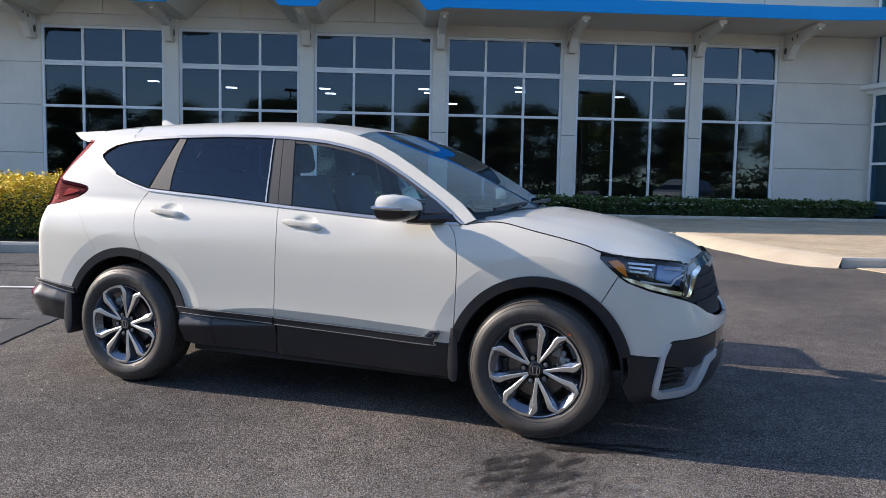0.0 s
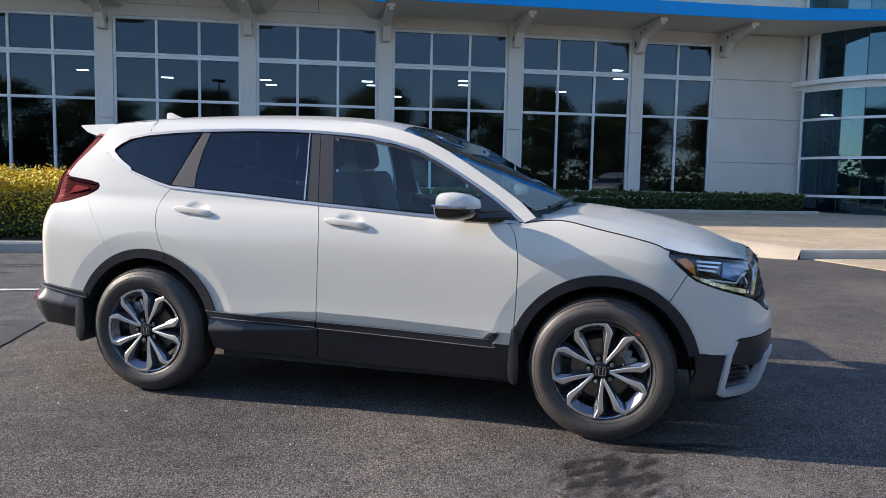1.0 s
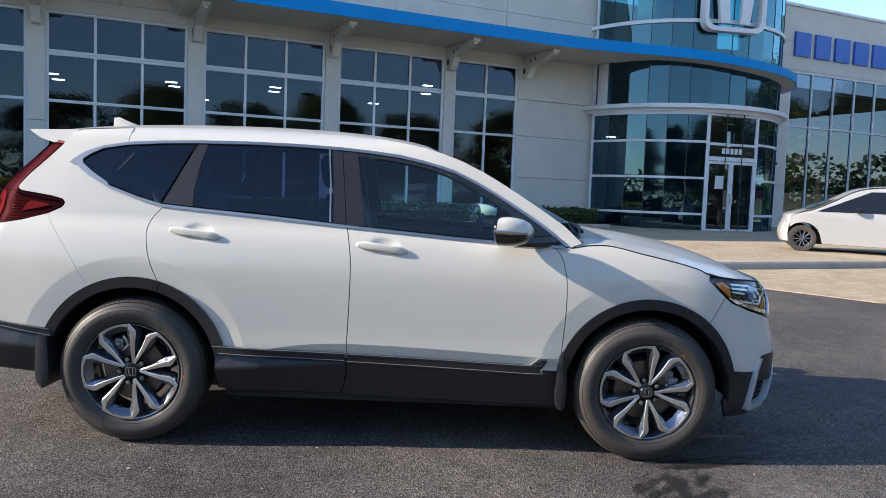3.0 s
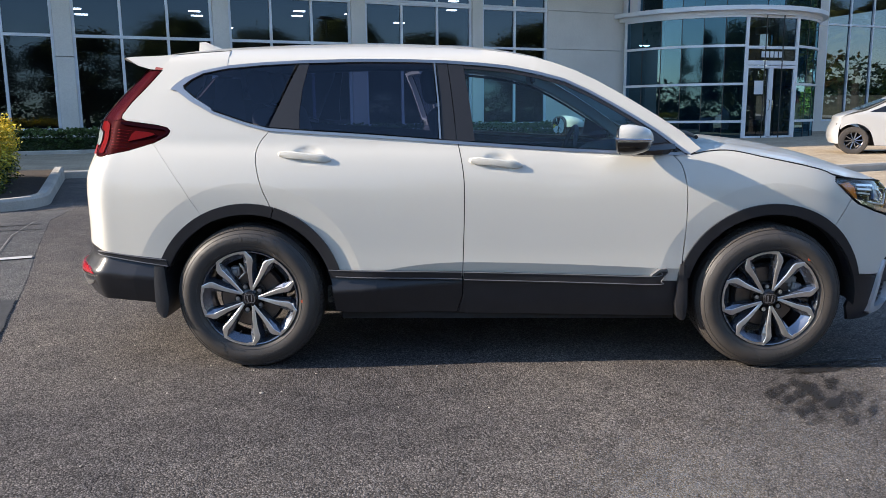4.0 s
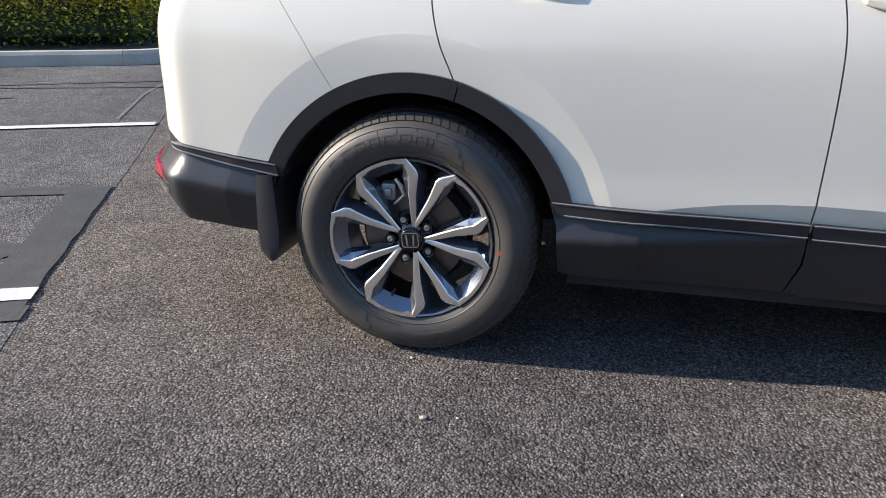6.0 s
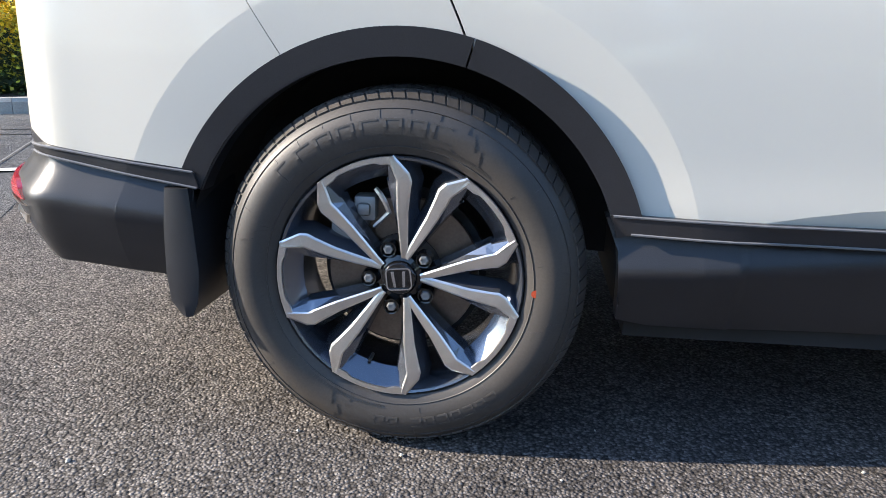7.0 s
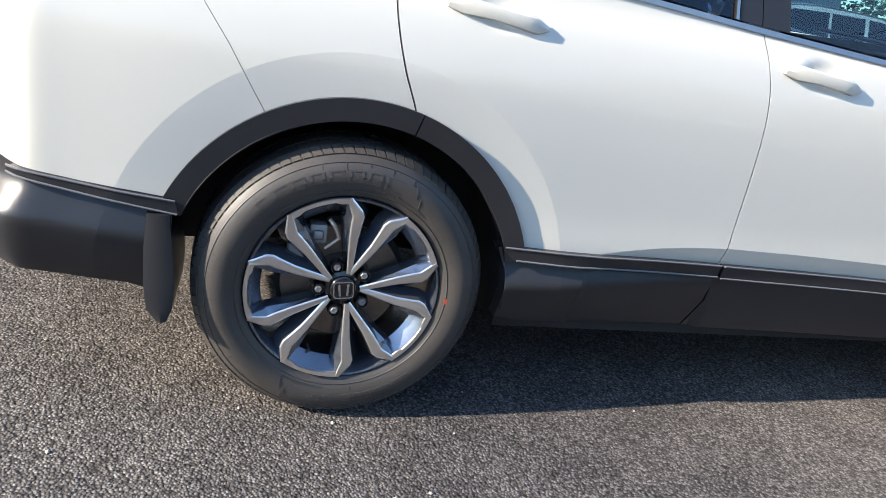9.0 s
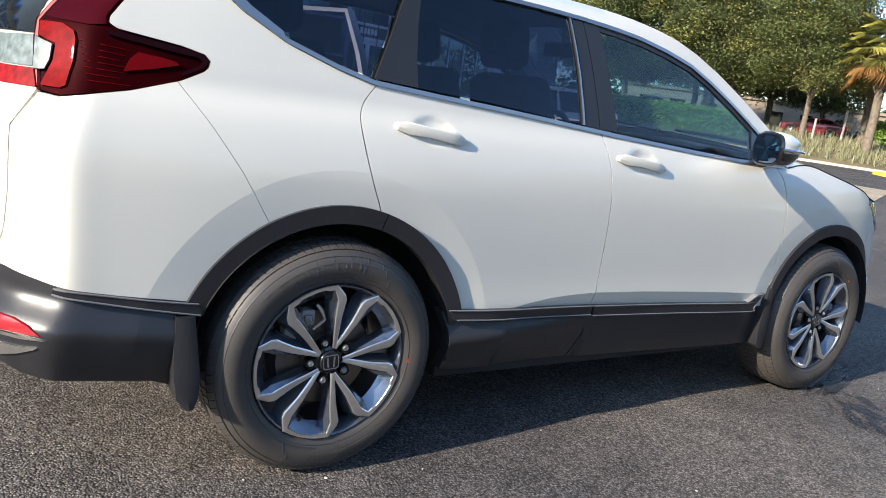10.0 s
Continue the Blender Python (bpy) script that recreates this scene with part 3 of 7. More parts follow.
solo("kerb_hedge", boxed((-18.0, -2.62, -0.25), (17.9, -2.46, 0.0), 0.02), M_CONCRETE, G, "pale concrete edging of the hedge bed", "kerb", kind="structure")
solo("hedge_soil", boxed((-18.0, -2.46, -0.25), (17.9, 0.0, -0.04)), M_SOIL, G, "dark soil below the hedge", "bed", kind="structure")

# ---------------------------------------------------------------- the place: building
PITCH, GLASS_W, U0 = 4.563, 4.06, -10.36
HEAD, RAIL, MID, SILL = 5.86, 4.66, 3.22, 0.46
bays = [(U0 + i * PITCH, U0 + i * PITCH + GLASS_W, 3) for i in range(5)] + [(12.37, 15.12, 2)]
# Upper wall is unseen; height and length set so its shadow crosses the plaza.
WALL_T, PARAPET = 0.35, 16.2
WING_TOP = 10.2

# facade wall: strips round the window openings
wall_root = thing("wall_front", B, "cream stucco facade panels with piers between the windows", "wall", kind="structure")


def wall(lo, hi, mat=M_STUCCO, name="wall_panel", bev=0.012):
    part(name, boxed(lo, hi, bev), mat, wall_root)


edges = [-40.0] + [e for a, b_, _ in bays for e in (a, b_)] + [18.75]
for i in range(0, len(edges), 2):
    a, b_ = edges[i], edges[i + 1]
    if b_ - a > 2:
        for z0, z1 in ((-0.7, 1.62), (1.62, 3.24), (3.24, 4.66), (4.66, 6.30)):
            wall((a, 0.012, z0 + 0.006), (b_, WALL_T, z1 - 0.006))
    else:
        wall((a, -0.06, -0.7), (b_, WALL_T, 2.6), M_PIER, "pier")
        wall((a, -0.06, 2.612), (b_, WALL_T, 6.30), M_PIER, "pier")
for a, b_, _ in bays:
    wall((a + 0.004, 0.03, -0.7), (b_ - 0.004, WALL_T, SILL - 0.06))
    wall((a + 0.004, 0.0, HEAD + 0.05), (b_ - 0.004, WALL_T, 6.30))
u = -40.252
while u < 18.7:
    for z0, z1 in ((6.31, 7.9), (7.91, 9.5), (9.51, 11.0), (11.01, PARAPET)):
        wall((u + 0.006, 0.012, z0), (min(u + 4.55, 18.75), WALL_T, z1))
    u += 4.563
part("coping", boxed((-40.3, -0.08, PARAPET), (18.75, WALL_T + 0.08, PARAPET + 0.12), 0.02), M_FRAME, wall_root)


def curtain(name, a, b_, panes, z_levels, gmat, m=B, w=0.085, label=""):
    """Window wall: frame, mullions, rails and single panes; z_levels from sill to head."""
    root = thing(name, m, label, "window", kind="structure")
    z0, z1 = z_levels[0], z_levels[-1]
    xs = [a + (b_ - a) * i / panes for i in range(panes + 1)]
    for i, x in enumerate(xs):
        off = w / 2 if 0 < i < panes else (0 if i == 0 else w)
        part("mullion", boxed((x - off, 0.03, z0), (x - off + w, 0.16, z1), 0.008), M_FRAME, root)
    for k, z in enumerate(z_levels):
        tall = 0.17 if len(z_levels) == 4 and k == 2 else 0.09
        bm = bmesh.new()
        if tall > 0.1:
            box(bm, (a, 0.02, z - tall / 2), (b_, 0.165, z - 0.012), 0.006)
            box(bm, (a, 0.02, z + 0.012), (b_, 0.165, z + tall / 2), 0.006)
            box(bm, (a, 0.05, z - 0.02), (b_, 0.15, z + 0.02))
        else:
            box(bm, (a, 0.02, z - tall / 2), (b_, 0.165, z + tall / 2), 0.006)
        part("rail", bm, M_FRAME, root)
    for i in range(panes):
        for za, zb in zip(z_levels, z_levels[1:]):
            bm = bmesh.new()
            bm.faces.new([bm.verts.new(q) for q in ((xs[i], 0.10, za), (xs[i + 1], 0.10, za), (xs[i + 1], 0.10, zb), (xs[i], 0.10, zb))])
            part("pane", bm, gmat, root)
    return root


for i, (a, b_, n) in enumerate(bays):
    curtain("window_%d" % (i + 1), a, b_, n, [SILL, MID, RAIL, HEAD], M_GLASS_B, label="tall dark showroom window in white frames")

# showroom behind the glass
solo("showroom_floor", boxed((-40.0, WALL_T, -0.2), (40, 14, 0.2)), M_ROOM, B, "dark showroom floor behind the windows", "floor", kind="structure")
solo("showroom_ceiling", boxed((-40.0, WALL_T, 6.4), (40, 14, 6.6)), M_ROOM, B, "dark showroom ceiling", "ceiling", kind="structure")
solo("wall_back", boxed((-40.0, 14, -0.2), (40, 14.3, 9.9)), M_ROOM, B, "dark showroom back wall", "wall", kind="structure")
solo("wall_left", boxed((-40.3, 0.36, -0.7), (-40.0, 14, PARAPET)), M_STUCCO, B, "cream stucco end wall", "wall", kind="structure")
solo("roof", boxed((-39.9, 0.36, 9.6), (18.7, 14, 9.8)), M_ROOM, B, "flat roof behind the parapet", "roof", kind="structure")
bm = bmesh.new()
box(bm, (-0.20, -0.10, -0.012), (0.20, 0.10, 0.022), 0.006)
lamp = solo("ceiling_light", bm, M_LAMP, B @ pose(-4.68, 3.0, 4.32), "lit white strip light hanging in the showroom", "light", "showroom lights")
for (lu, lv, lz) in ((-1.16, 3.0, 4.37), (-0.98, 3.4, 4.24), (2.63, 3.0, 4.45), (2.9, 4.6, 4.5), (3.73, 3.0, 3.92), (6.35, 3.0, 4.61), (6.6, 4.4, 4.62), (10.26, 3.0, 4.34), (12.59, 3.0, 5.26), (13.4, 5.0, 5.2), (9.0, 5.4, 4.9), (-7.9, 4.0, 4.6), (20.6, 1.2, 3.6), (22.2, 1.4, 3.5)):
    copy_thing(lamp, B @ pose(lu, lv, lz))

# canopy: straight over the last bays, scalloped over the first ones, sweeping round the tower
TC, TR = Vector((23.0, 0.48)), 4.5
CZ, CH, CV = 6.30, 0.42, -2.55
V_END = U0 + 3 * PITCH - 0.25
canopy = thing("canopy", B, "bright blue fascia canopy with a cream soffit over the windows", "canopy", kind="structure")


def vault(u):
    """Height of the soffit: barrel vaults over the first bays, flat beyond."""
    if u >= V_END:
        return CZ
    t = ((u - V_END) / PITCH) % 1.0
    return CZ - 0.10 + 0.95 * max(0.0, (math.sin(math.pi * t) - 0.38) / 0.62) ** 0.8


us = [V_END - 5 * PITCH + k * PITCH / 16 for k in range(81)]
bm = bmesh.new()
grid(bm, [[(u, v, vault(u) if u < V_END else CZ) for v in (CV, CV / 2, -0.012)] for u in us])
part("soffit_vault", bm, M_SOFFIT, canopy, smooth=True)
bm = bmesh.new()
grid(bm, [[(u, CV - 0.05, vault(u)), (u, CV - 0.05, vault(u) + CH), (u, CV, vault(u) + CH), (u, CV, vault(u))] for u in us], True)
part("fascia", bm, M_BLUE, canopy)
bm = bmesh.new()
grid(bm, [[(u, CV, vault(u) + CH - 0.03), (u, -0.012, vault(u) + CH - 0.03)] for u in us])
part("canopy_top", bm, M_SOFFIT, canopy)
# the edge runs straight, then sweeps round the tower and dips towards its end
edge_pts = [(V_END, CV, CZ), (9.0, CV, CZ), (14.0, CV, CZ)] + [tuple(q) for q in spline([(14.0, CV, CZ), (16.0, -2.60, CZ), (17.4, -2.80, 6.31), (18.7, -3.22, 6.28), (20.2, -4.00, 6.18), (21.8, -4.55, 6.03), (23.4, -4.68, 5.91), (25.0, -4.25, 5.84), (26.3, -3.35, 5.80), (27.2, -2.1, 5.78), (27.6, -1.0, 5.78)], 6)[1:]]


def to_wall(q):
    """Foot of a canopy line: the facade, or the glass of the tower."""
    d = Vector((q[0], q[1])) - TC
    if q[0] < 18.55:
        return (q[0], -0.012)
    d = d.normalized() * (TR + 0.02)
    return (TC.x + d.x, min(TC.y + d.y, -0.012))


bm = bmesh.new()
grid(bm, [[(q[0], q[1], q[2] + 0.06), (*to_wall(q), q[2] + 0.06), (*to_wall(q), q[2]), (q[0], q[1], q[2])] for q in edge_pts], True)
part("soffit", bm, M_SOFFIT, canopy)
bm = bmesh.new()
n_e = len(edge_pts)
lo = []
for i, q in enumerate(edge_pts):
    p_, r_ = edge_pts[max(i - 1, 0)], edge_pts[min(i + 1, n_e - 1)]
    d = Vector((r_[0] - p_[0], r_[1] - p_[1])).normalized()
    ch = CH - 0.10 * max(0.0, min(1.0, (q[0] - 16) / 6))
    lo.append([(q[0] + d.y * o, q[1] - d.x * o, q[2] + z) for o, z in ((0.0, 0.0), (0.05, 0.0), (0.05, ch), (0.0, ch))])
vv = grid(bm, lo, True)
bm.faces.new(vv[0][::-1]), bm.faces.new(vv[-1])
part("fascia", bm, M_BLUE, canopy)
for k in range(12):
    x = 3.4 + k * 1.14
    part("seam", boxed((x, CV + 0.06, CZ - 0.008), (x + 0.025, -0.02, CZ - 0.001)), M_PIER, canopy)

# brackets that carry the canopy
def bracket(m):
    root = thing("canopy_bracket", m, "cream steel canopy bracket with a drilled base plate", "bracket", "canopy brackets")
    bm = bmesh.new()
    prof = [(-0.02, 5.42), (-0.02, 6.28), (-2.2, 6.28), (-2.2, 6.16), (-0.70, 5.84), (-0.36, 5.42)]
    for s in (-0.13,):
        lo_ = [bm.verts.new((s, y, z)) for y, z in prof]
        hi_ = [bm.verts.new((s + 0.26, y, z)) for y, z in prof]
        bm.faces.new(lo_[::-1]), bm.faces.new(hi_)
        for i in range(len(prof)):
            j = (i + 1) % len(prof)
            bm.faces.new((lo_[i], lo_[j], hi_[j], hi_[i]))
    part("plate", bm, M_PIER, root)
    for s in (-0.134, 0.134):
        for y, z, r in ((-0.18, 5.72, 0.10), (-0.62, 6.05, 0.055), (-0.95, 6.10, 0.045)):
            bm = bmesh.new()
            ring = [bm.verts.new((s, y + r * math.cos(t), z + 1.25 * r * math.sin(t))) for t in (k * 0.3927 for k in range(16))]
            bm.faces.new(ring)
            part("hole", bm, M_DARK, root)
    part("strut", boxed((-0.05, -2.15, 6.08), (0.05, -2.05, 6.30), 0.01), M_PIER, root)
    return root


br = bracket(B @ pose(U0 - 0.25, 0, 0))
for i in range(1, 5):
    copy_thing(br, B @ pose(U0 - 0.25 + i * PITCH, 0, 0))
copy_thing(br, B @ pose(12.13, 0, 0))
copy_thing(br, B @ pose(15.40, 0, 0))

# glass tower at the entrance
tower = thing("tower", B, "round entrance tower of teal glass with white bands", "tower", kind="structure")


def on_tower(a, r=TR):
    return TC.x + r * math.cos(a), TC.y + r * math.sin(a)


def ring(name, z0, z1, r0, r1, mat, aa=math.radians(180), ab=math.radians(376), n=48):
    bm = bmesh.new()
    rows = []
    for k in range(n + 1):
        a = aa + (ab - aa) * k / n
        c, s = math.cos(a), math.sin(a)
        rows.append([(TC.x + r * c, TC.y + r * s, z) for r, z in ((r0, z0), (r1, z0), (r1, z1), (r0, z1))])
    vv = grid(bm, rows, True)
    bm.faces.new(vv[0][::-1]), bm.faces.new(vv[-1])
    return part(name, bm, mat, tower, smooth=True)


T0, T1, TN = math.radians(190), math.radians(367.4), 18
DOOR_A, DOOR_B = 6, 9           # sectors of the doorway
for lv, (z0, z1) in enumerate(((-0.3, 0.45), (0.45, 1.83), (1.83, 3.22), (3.22, 4.32), (4.62, 6.28), (6.32, 7.75), (7.75, 10.3), (10.3, 11.6))):
    for k in range(TN):
        if z1 < 4.4 and DOOR_A <= k < DOOR_B:
            continue
        a, b_ = T0 + (T1 - T0) * k / TN, T0 + (T1 - T0) * (k + 1) / TN
        bm = bmesh.new()
        p0, p1 = on_tower(a), on_tower(b_)
        bm.faces.new([bm.verts.new(q) for q in ((*p0, z0), (*p1, z0), (*p1, z1), (*p0, z1))])
        part("pane", bm, M_GLASS_T if z0 > 6.3 else M_GLASS_U, tower)
for k in range(TN + 1):
    a = T0 + (T1 - T0) * k / TN
    x, y = on_tower(a)
    wide = 0.09 if k in (0, DOOR_A, DOOR_B, TN) else 0.028
    mt = M_FRAME if wide > 0.05 else M_DARK
    bm = bmesh.new()
    for z0, z1 in (((-0.3, 4.32), (4.62, 6.28), (6.32, 11.6)) if wide < 0.05 or k == 0 else ((-0.3, 4.32),)):
        vs = box(bm, (-wide / 2, -wide / 2, z0), (wide / 2, wide / 2, z1))
    bmesh.ops.transform(bm, matrix=pose(x, y, 0, 0, 0, math.degrees(a)), verts=bm.verts[:])
    part("mullion", bm, mt, tower)
ring("band", 4.32, 4.46, TR - 0.12, TR + 0.10, M_FRAME)
ring("band", 4.46, 4.62, TR - 0.12, TR + 0.34, M_FRAME)
ring("band", 7.68, 7.82, TR - 0.10, TR + 0.07, M_FRAME)
ring("band", 11.6, 11.9, TR - 0.20, TR + 0.12, M_FRAME)
for z in (0.45, 1.83, 3.22, 4.28, -0.25):
    ring("rail", z - 0.045, z + 0.045, TR - 0.05, TR + 0.05, M_FRAME, T0, T0 + (T1 - T0) * DOOR_A / TN)
    ring("rail", z - 0.045, z + 0.045, TR - 0.05, TR + 0.05, M_FRAME, T0 + (T1 - T0) * DOOR_B / TN, T1)
ring("core", -0.3, 11.5, 0.6, TR - 2.6, M_ROOM)
ring("tower_cap", 11.55, 11.75, 0.01, TR - 0.1, M_ROOM, 0, 6.2832)
ring("tower_floor", 6.35, 6.75, 0.6, TR - 0.06, M_ROOM)
part("reveal", boxed((18.60, -0.9, 4.36), (18.95, 0.3, 6.28), 0.02), M_FRAME, tower)
bm = bmesh.new()
box(bm, (18.70, -0.25, -0.4), (18.82, 0.3, 4.4), 0.02)
part("reveal", bm, M_FRAME, tower)
bm = bmesh.new()
box(bm, (18.72, -0.25, 6.8), (18.86, 0.3, 11.6), 0.02)
part("reveal", bm, M_FRAME, tower)

# entrance doors with a transom, set on the chord of the tower
da, db = T0 + (T1 - T0) * DOOR_A / TN, T0 + (T1 - T0) * DOOR_B / TN
q0, q1 = Vector((*on_tower(da), 0)), Vector((*on_tower(db), 0))
DW = (q1 - q0).length
D = B @ Matrix.Translation(q0) @ pose(0, 0, 0, 0, 0, math.degrees(math.atan2(q1.y - q0.y, q1.x - q0.x)))
door = thing("door_1", D, "white-framed double glass entrance door, closed, under a dark transom", "door", kind="structure")
bm = bmesh.new()
for x in (0.06, DW / 2 - 0.04, DW / 2 + 0.04, DW - 0.06):
    box(bm, (x - 0.055, -0.05, -0.2), (x + 0.055, 0.05, 2.42), 0.006)
for z in (-0.15, 2.45, 3.16, 4.28):
    box(bm, (0, -0.05, z - 0.05), (DW, 0.05, z + 0.05), 0.006)
box(bm, (0, -0.052, 2.52), (DW, 0.052, 2.68), 0.006)
for x in (0.04, DW - 0.04):
    box(bm, (x - 0.04, -0.045, 2.3), (x + 0.04, 0.045, 4.3))
part("door_frame", bm, M_FRAME, door)
for x0, x1, z0, z1 in ((0.1, DW / 2 - 0.09, -0.1, 2.40), (DW / 2 + 0.09, DW - 0.1, -0.1, 2.40), (0.05, DW - 0.05, 3.18, 4.25)):
    bm = bmesh.new()
    bm.faces.new([bm.verts.new(q) for q in ((x0, 0.02, z0), (x1, 0.02, z0), (x1, 0.02, z1), (x0, 0.02, z1))])
    part("pane", bm, M_GLASS_B, door)
part("transom", boxed((0.05, 0.0, 2.69), (DW - 0.05, 0.03, 3.10)), M_GLOSSBLK, door)
bm = bmesh.new()
for k in range(5):
    box(bm, (DW * 0.30 + k * DW * 0.085, -0.02, 2.80), (DW * 0.30 + k * DW * 0.085 + DW * 0.06, -0.002, 3.02))
part("number_bar", bm, M_FRAME, door, "white bars on the dark transom")
for s in (-0.07, 0.07):
    bm = bmesh.new()
    tube(bm, [(DW / 2 + s, -0.05, 0.85), (DW / 2 + s, -0.11, 0.88), (DW / 2 + s, -0.11, 1.22), (DW / 2 + s, -0.05, 1.25)], 0.014)
    part("door_handle", bm, M_CHROME, door, "steel pull handle")
solo("door_notice", boxed((DW * 0.20, -0.004, 1.45), (DW * 0.38, 0.016, 1.95)), M_FRAME, D, "white paper notice stuck inside the door glass", "notice")

# maker's sign on the tower: plain frame and plain shape
sa = math.radians(257)
S = B @ Matrix.Translation((*on_tower(sa, TR + 0.25), 8.62)) @ pose(0, 0, 0, 0, 0, math.degrees(sa) + 90)
sign = thing("tower_sign", S, "white rounded square sign frame round a plain upright shape", "sign")
bm = bmesh.new()
outl = lambda w, h, r: [(cx + r * math.cos(a), cz + r * math.sin(a)) for cx, cz, s in ((w - r, h - r, 0), (r - w, h - r, 1), (r - w, r - h, 2), (w - r, r - h, 3)) for a in (math.pi / 2 * (s + k / 6) for k in range(7))]
oo, ii = outl(1.27, 1.30, 0.42), outl(1.10, 1.13, 0.33)
grid(bm, [[(x, y, z) for x, z in o] for o, y in ((oo, 0.25), (oo, -0.12), (ii, -0.12), (ii, 0.25))], True)
part("sign_frame", bm, M_FRAME, sign, smooth=True)
bm = bmesh.new()
for pts in ([(-0.85, 1.0), (-0.35, 1.0), (-0.22, -1.0), (-0.60, -1.0)], [(0.35, 1.0), (0.85, 1.0), (0.60, -1.0), (0.22, -1.0)]):
    a_ = [bm.verts.new((x, -0.12, z)) for x, z in pts]
    b2 = [bm.verts.new((x, 0.05, z)) for x, z in pts]
    bm.faces.new(a_), bm.faces.new(b2[::-1])
    for i in range(len(pts)):
        j = (i + 1) % len(pts)
        bm.faces.new((a_[i], b2[i], b2[j], a_[j]))
part("sign_shape", bm, M_FRAME, sign)

# wing beyond the tower
wing = thing("wall_right", B, "cream stucco wing beyond the tower", "wall", kind="structure")
W0, W1 = 29.85, 38.85
for lo_, hi_ in (((26.9, 0.012, -0.7), (W0, WALL_T, 1.9)), ((26.9, 0.012, 1.91), (W0, WALL_T, 4.6)), ((26.9, 0.012, 4.61), (W0, WALL_T, 7.3)), ((W1, 0.012, -0.7), (48, WALL_T, 7.3)), ((26.9, 0.012, 7.31), (37, WALL_T, 8.6)), ((37.01, 0.012, 7.31), (48, WALL_T, 8.6)), ((W0, 0.02, 7.24), (W1, WALL_T, 7.305)), ((26.9, 0.012, 8.61), (48, WALL_T, WING_TOP)), ((W0, 0.03, -0.7), (W1, WALL_T, 0.4))):
    part("wall_panel", boxed(lo_, hi_, 0.012), M_STUCCO, wing)
part("coping", boxed((26.9, -0.08, WING_TOP), (48, WALL_T + 0.08, WING_TOP + 0.14), 0.02), M_FRAME, wing)
curtain("window_7", W0, W1, 6, [0.4, 4.70, 7.22], M_GLASS_B, label="tall dark window wall of the wing")
bm = bmesh.new()
solo("wall_tower_back", boxed((18.76, 2.0, -0.5), (26.9, 2.3, 9.6)), M_ROOM, B, "dark wall inside the tower", "wall", kind="structure")


cam_box = thing("security_camera", B @ pose(28.9, 0.0, 2.86), "small black security camera on the stucco wall", "camera")
part("mount", boxed((-0.05, -0.03, -0.05), (0.05, 0.0, 0.05), 0.008), M_DARK, cam_box)
bm = bmesh.new()
tube(bm, [(0, -0.03, 0), (0, -0.14, 0.02)], 0.022, 8)
part("arm", bm, M_DARK, cam_box)
bm = bmesh.new()
tube(bm, [(-0.02, -0.12, 0.03), (-0.03, -0.20, 0.02), (-0.04, -0.36, -0.02)], [0.055, 0.07, 0.065], 12)
part("housing", bm, M_GLOSSBLK, cam_box, smooth=True)


def block(pts, name, x):
    bm = bmesh.new()
    a_ = [bm.verts.new((x + px, -0.12, pz)) for px, pz in pts]
    b2 = [bm.verts.new((x + px, 0.0, pz)) for px, pz in pts]
    bm.faces.new(a_), bm.faces.new(b2[::-1])
    for i in range(len(pts)):
        j = (i + 1) % len(pts)
        bm.faces.new((a_[i], b2[i], b2[j], a_[j]))
    solo(name, bm, M_LETTER, B, "plain blue raised sign block on the stucco wall", "sign", "wall sign blocks")


for k in range(5):
    block([(0, 7.95), (1.0, 7.95), (1.0, 9.05), (0, 9.05)], "sign_block", 29.9 + 1.35 * k)

# ---------------------------------------------------------------- the car
# Car frame = world: x forward from the rear axle, y inward from the near flank, z up.
YC = 0.93
WB, HUB_Z = 2.66, 0.362
plan_pts = [(-1.005, 0.93), (-1.0, 0.72), (-0.980, 0.48), (-0.942, 0.275), (-0.885, 0.150), (-0.825, 0.080), (-0.785, 0.042), (-0.752, 0.026), (-0.66, 0.020), (-0.45, 0.010), (-0.2, 0.004), (0.2, 0.0), (0.8, 0.0), (1.33, 0.0), (2.0, 0.0), (2.45, 0.0), (2.75, 0.004), (2.98, 0.022), (3.16, 0.065), (3.30, 0.14), (3.42, 0.26), (3.505, 0.45), (3.555, 0.70), (3.57, 0.93)]
_pl = np.array(spline(plan_pts, 10))
_arc = np.concatenate([[0], np.cumsum(np.linalg.norm(np.diff(_pl, axis=0), axis=1))])
_arc -= np.interp(1.33, _pl[:, 0], _arc) - 1.33
S_MIN, S_MAX = float(_arc[0]), float(_arc[-1])
side_in = lerp_table(spline([(0.20, 0.06), (0.28, 0.03), (0.40, 0.014), (0.50, 0.008), (0.60, 0.012), (0.70, 0.013), (0.80, 0.015), (0.90, 0.021), (0.97, 0.032), (1.03, 0.048), (1.08, 0.068), (1.14, 0.102), (1.20, 0.120), (1.32, 0.160), (1.44, 0.205), (1.54, 0.250), (1.58, 0.285), (1.62, 0.36), (1.66, 0.55)], 6))
rear_in = lerp_table(spline([(0.20, 0.06), (0.30, 0.02), (0.37, 0.0), (0.47, 0.01), (0.56, 0.05), (0.62, 0.035), (0.72, 0.035), (0.90, 0.03), (0.99, 0.04), (1.08, 0.075), (1.16, 0.095), (1.25, 0.115), (1.33, 0.18), (1.42, 0.27), (1.50, 0.35), (1.58, 0.42), (1.66, 0.5)], 6))
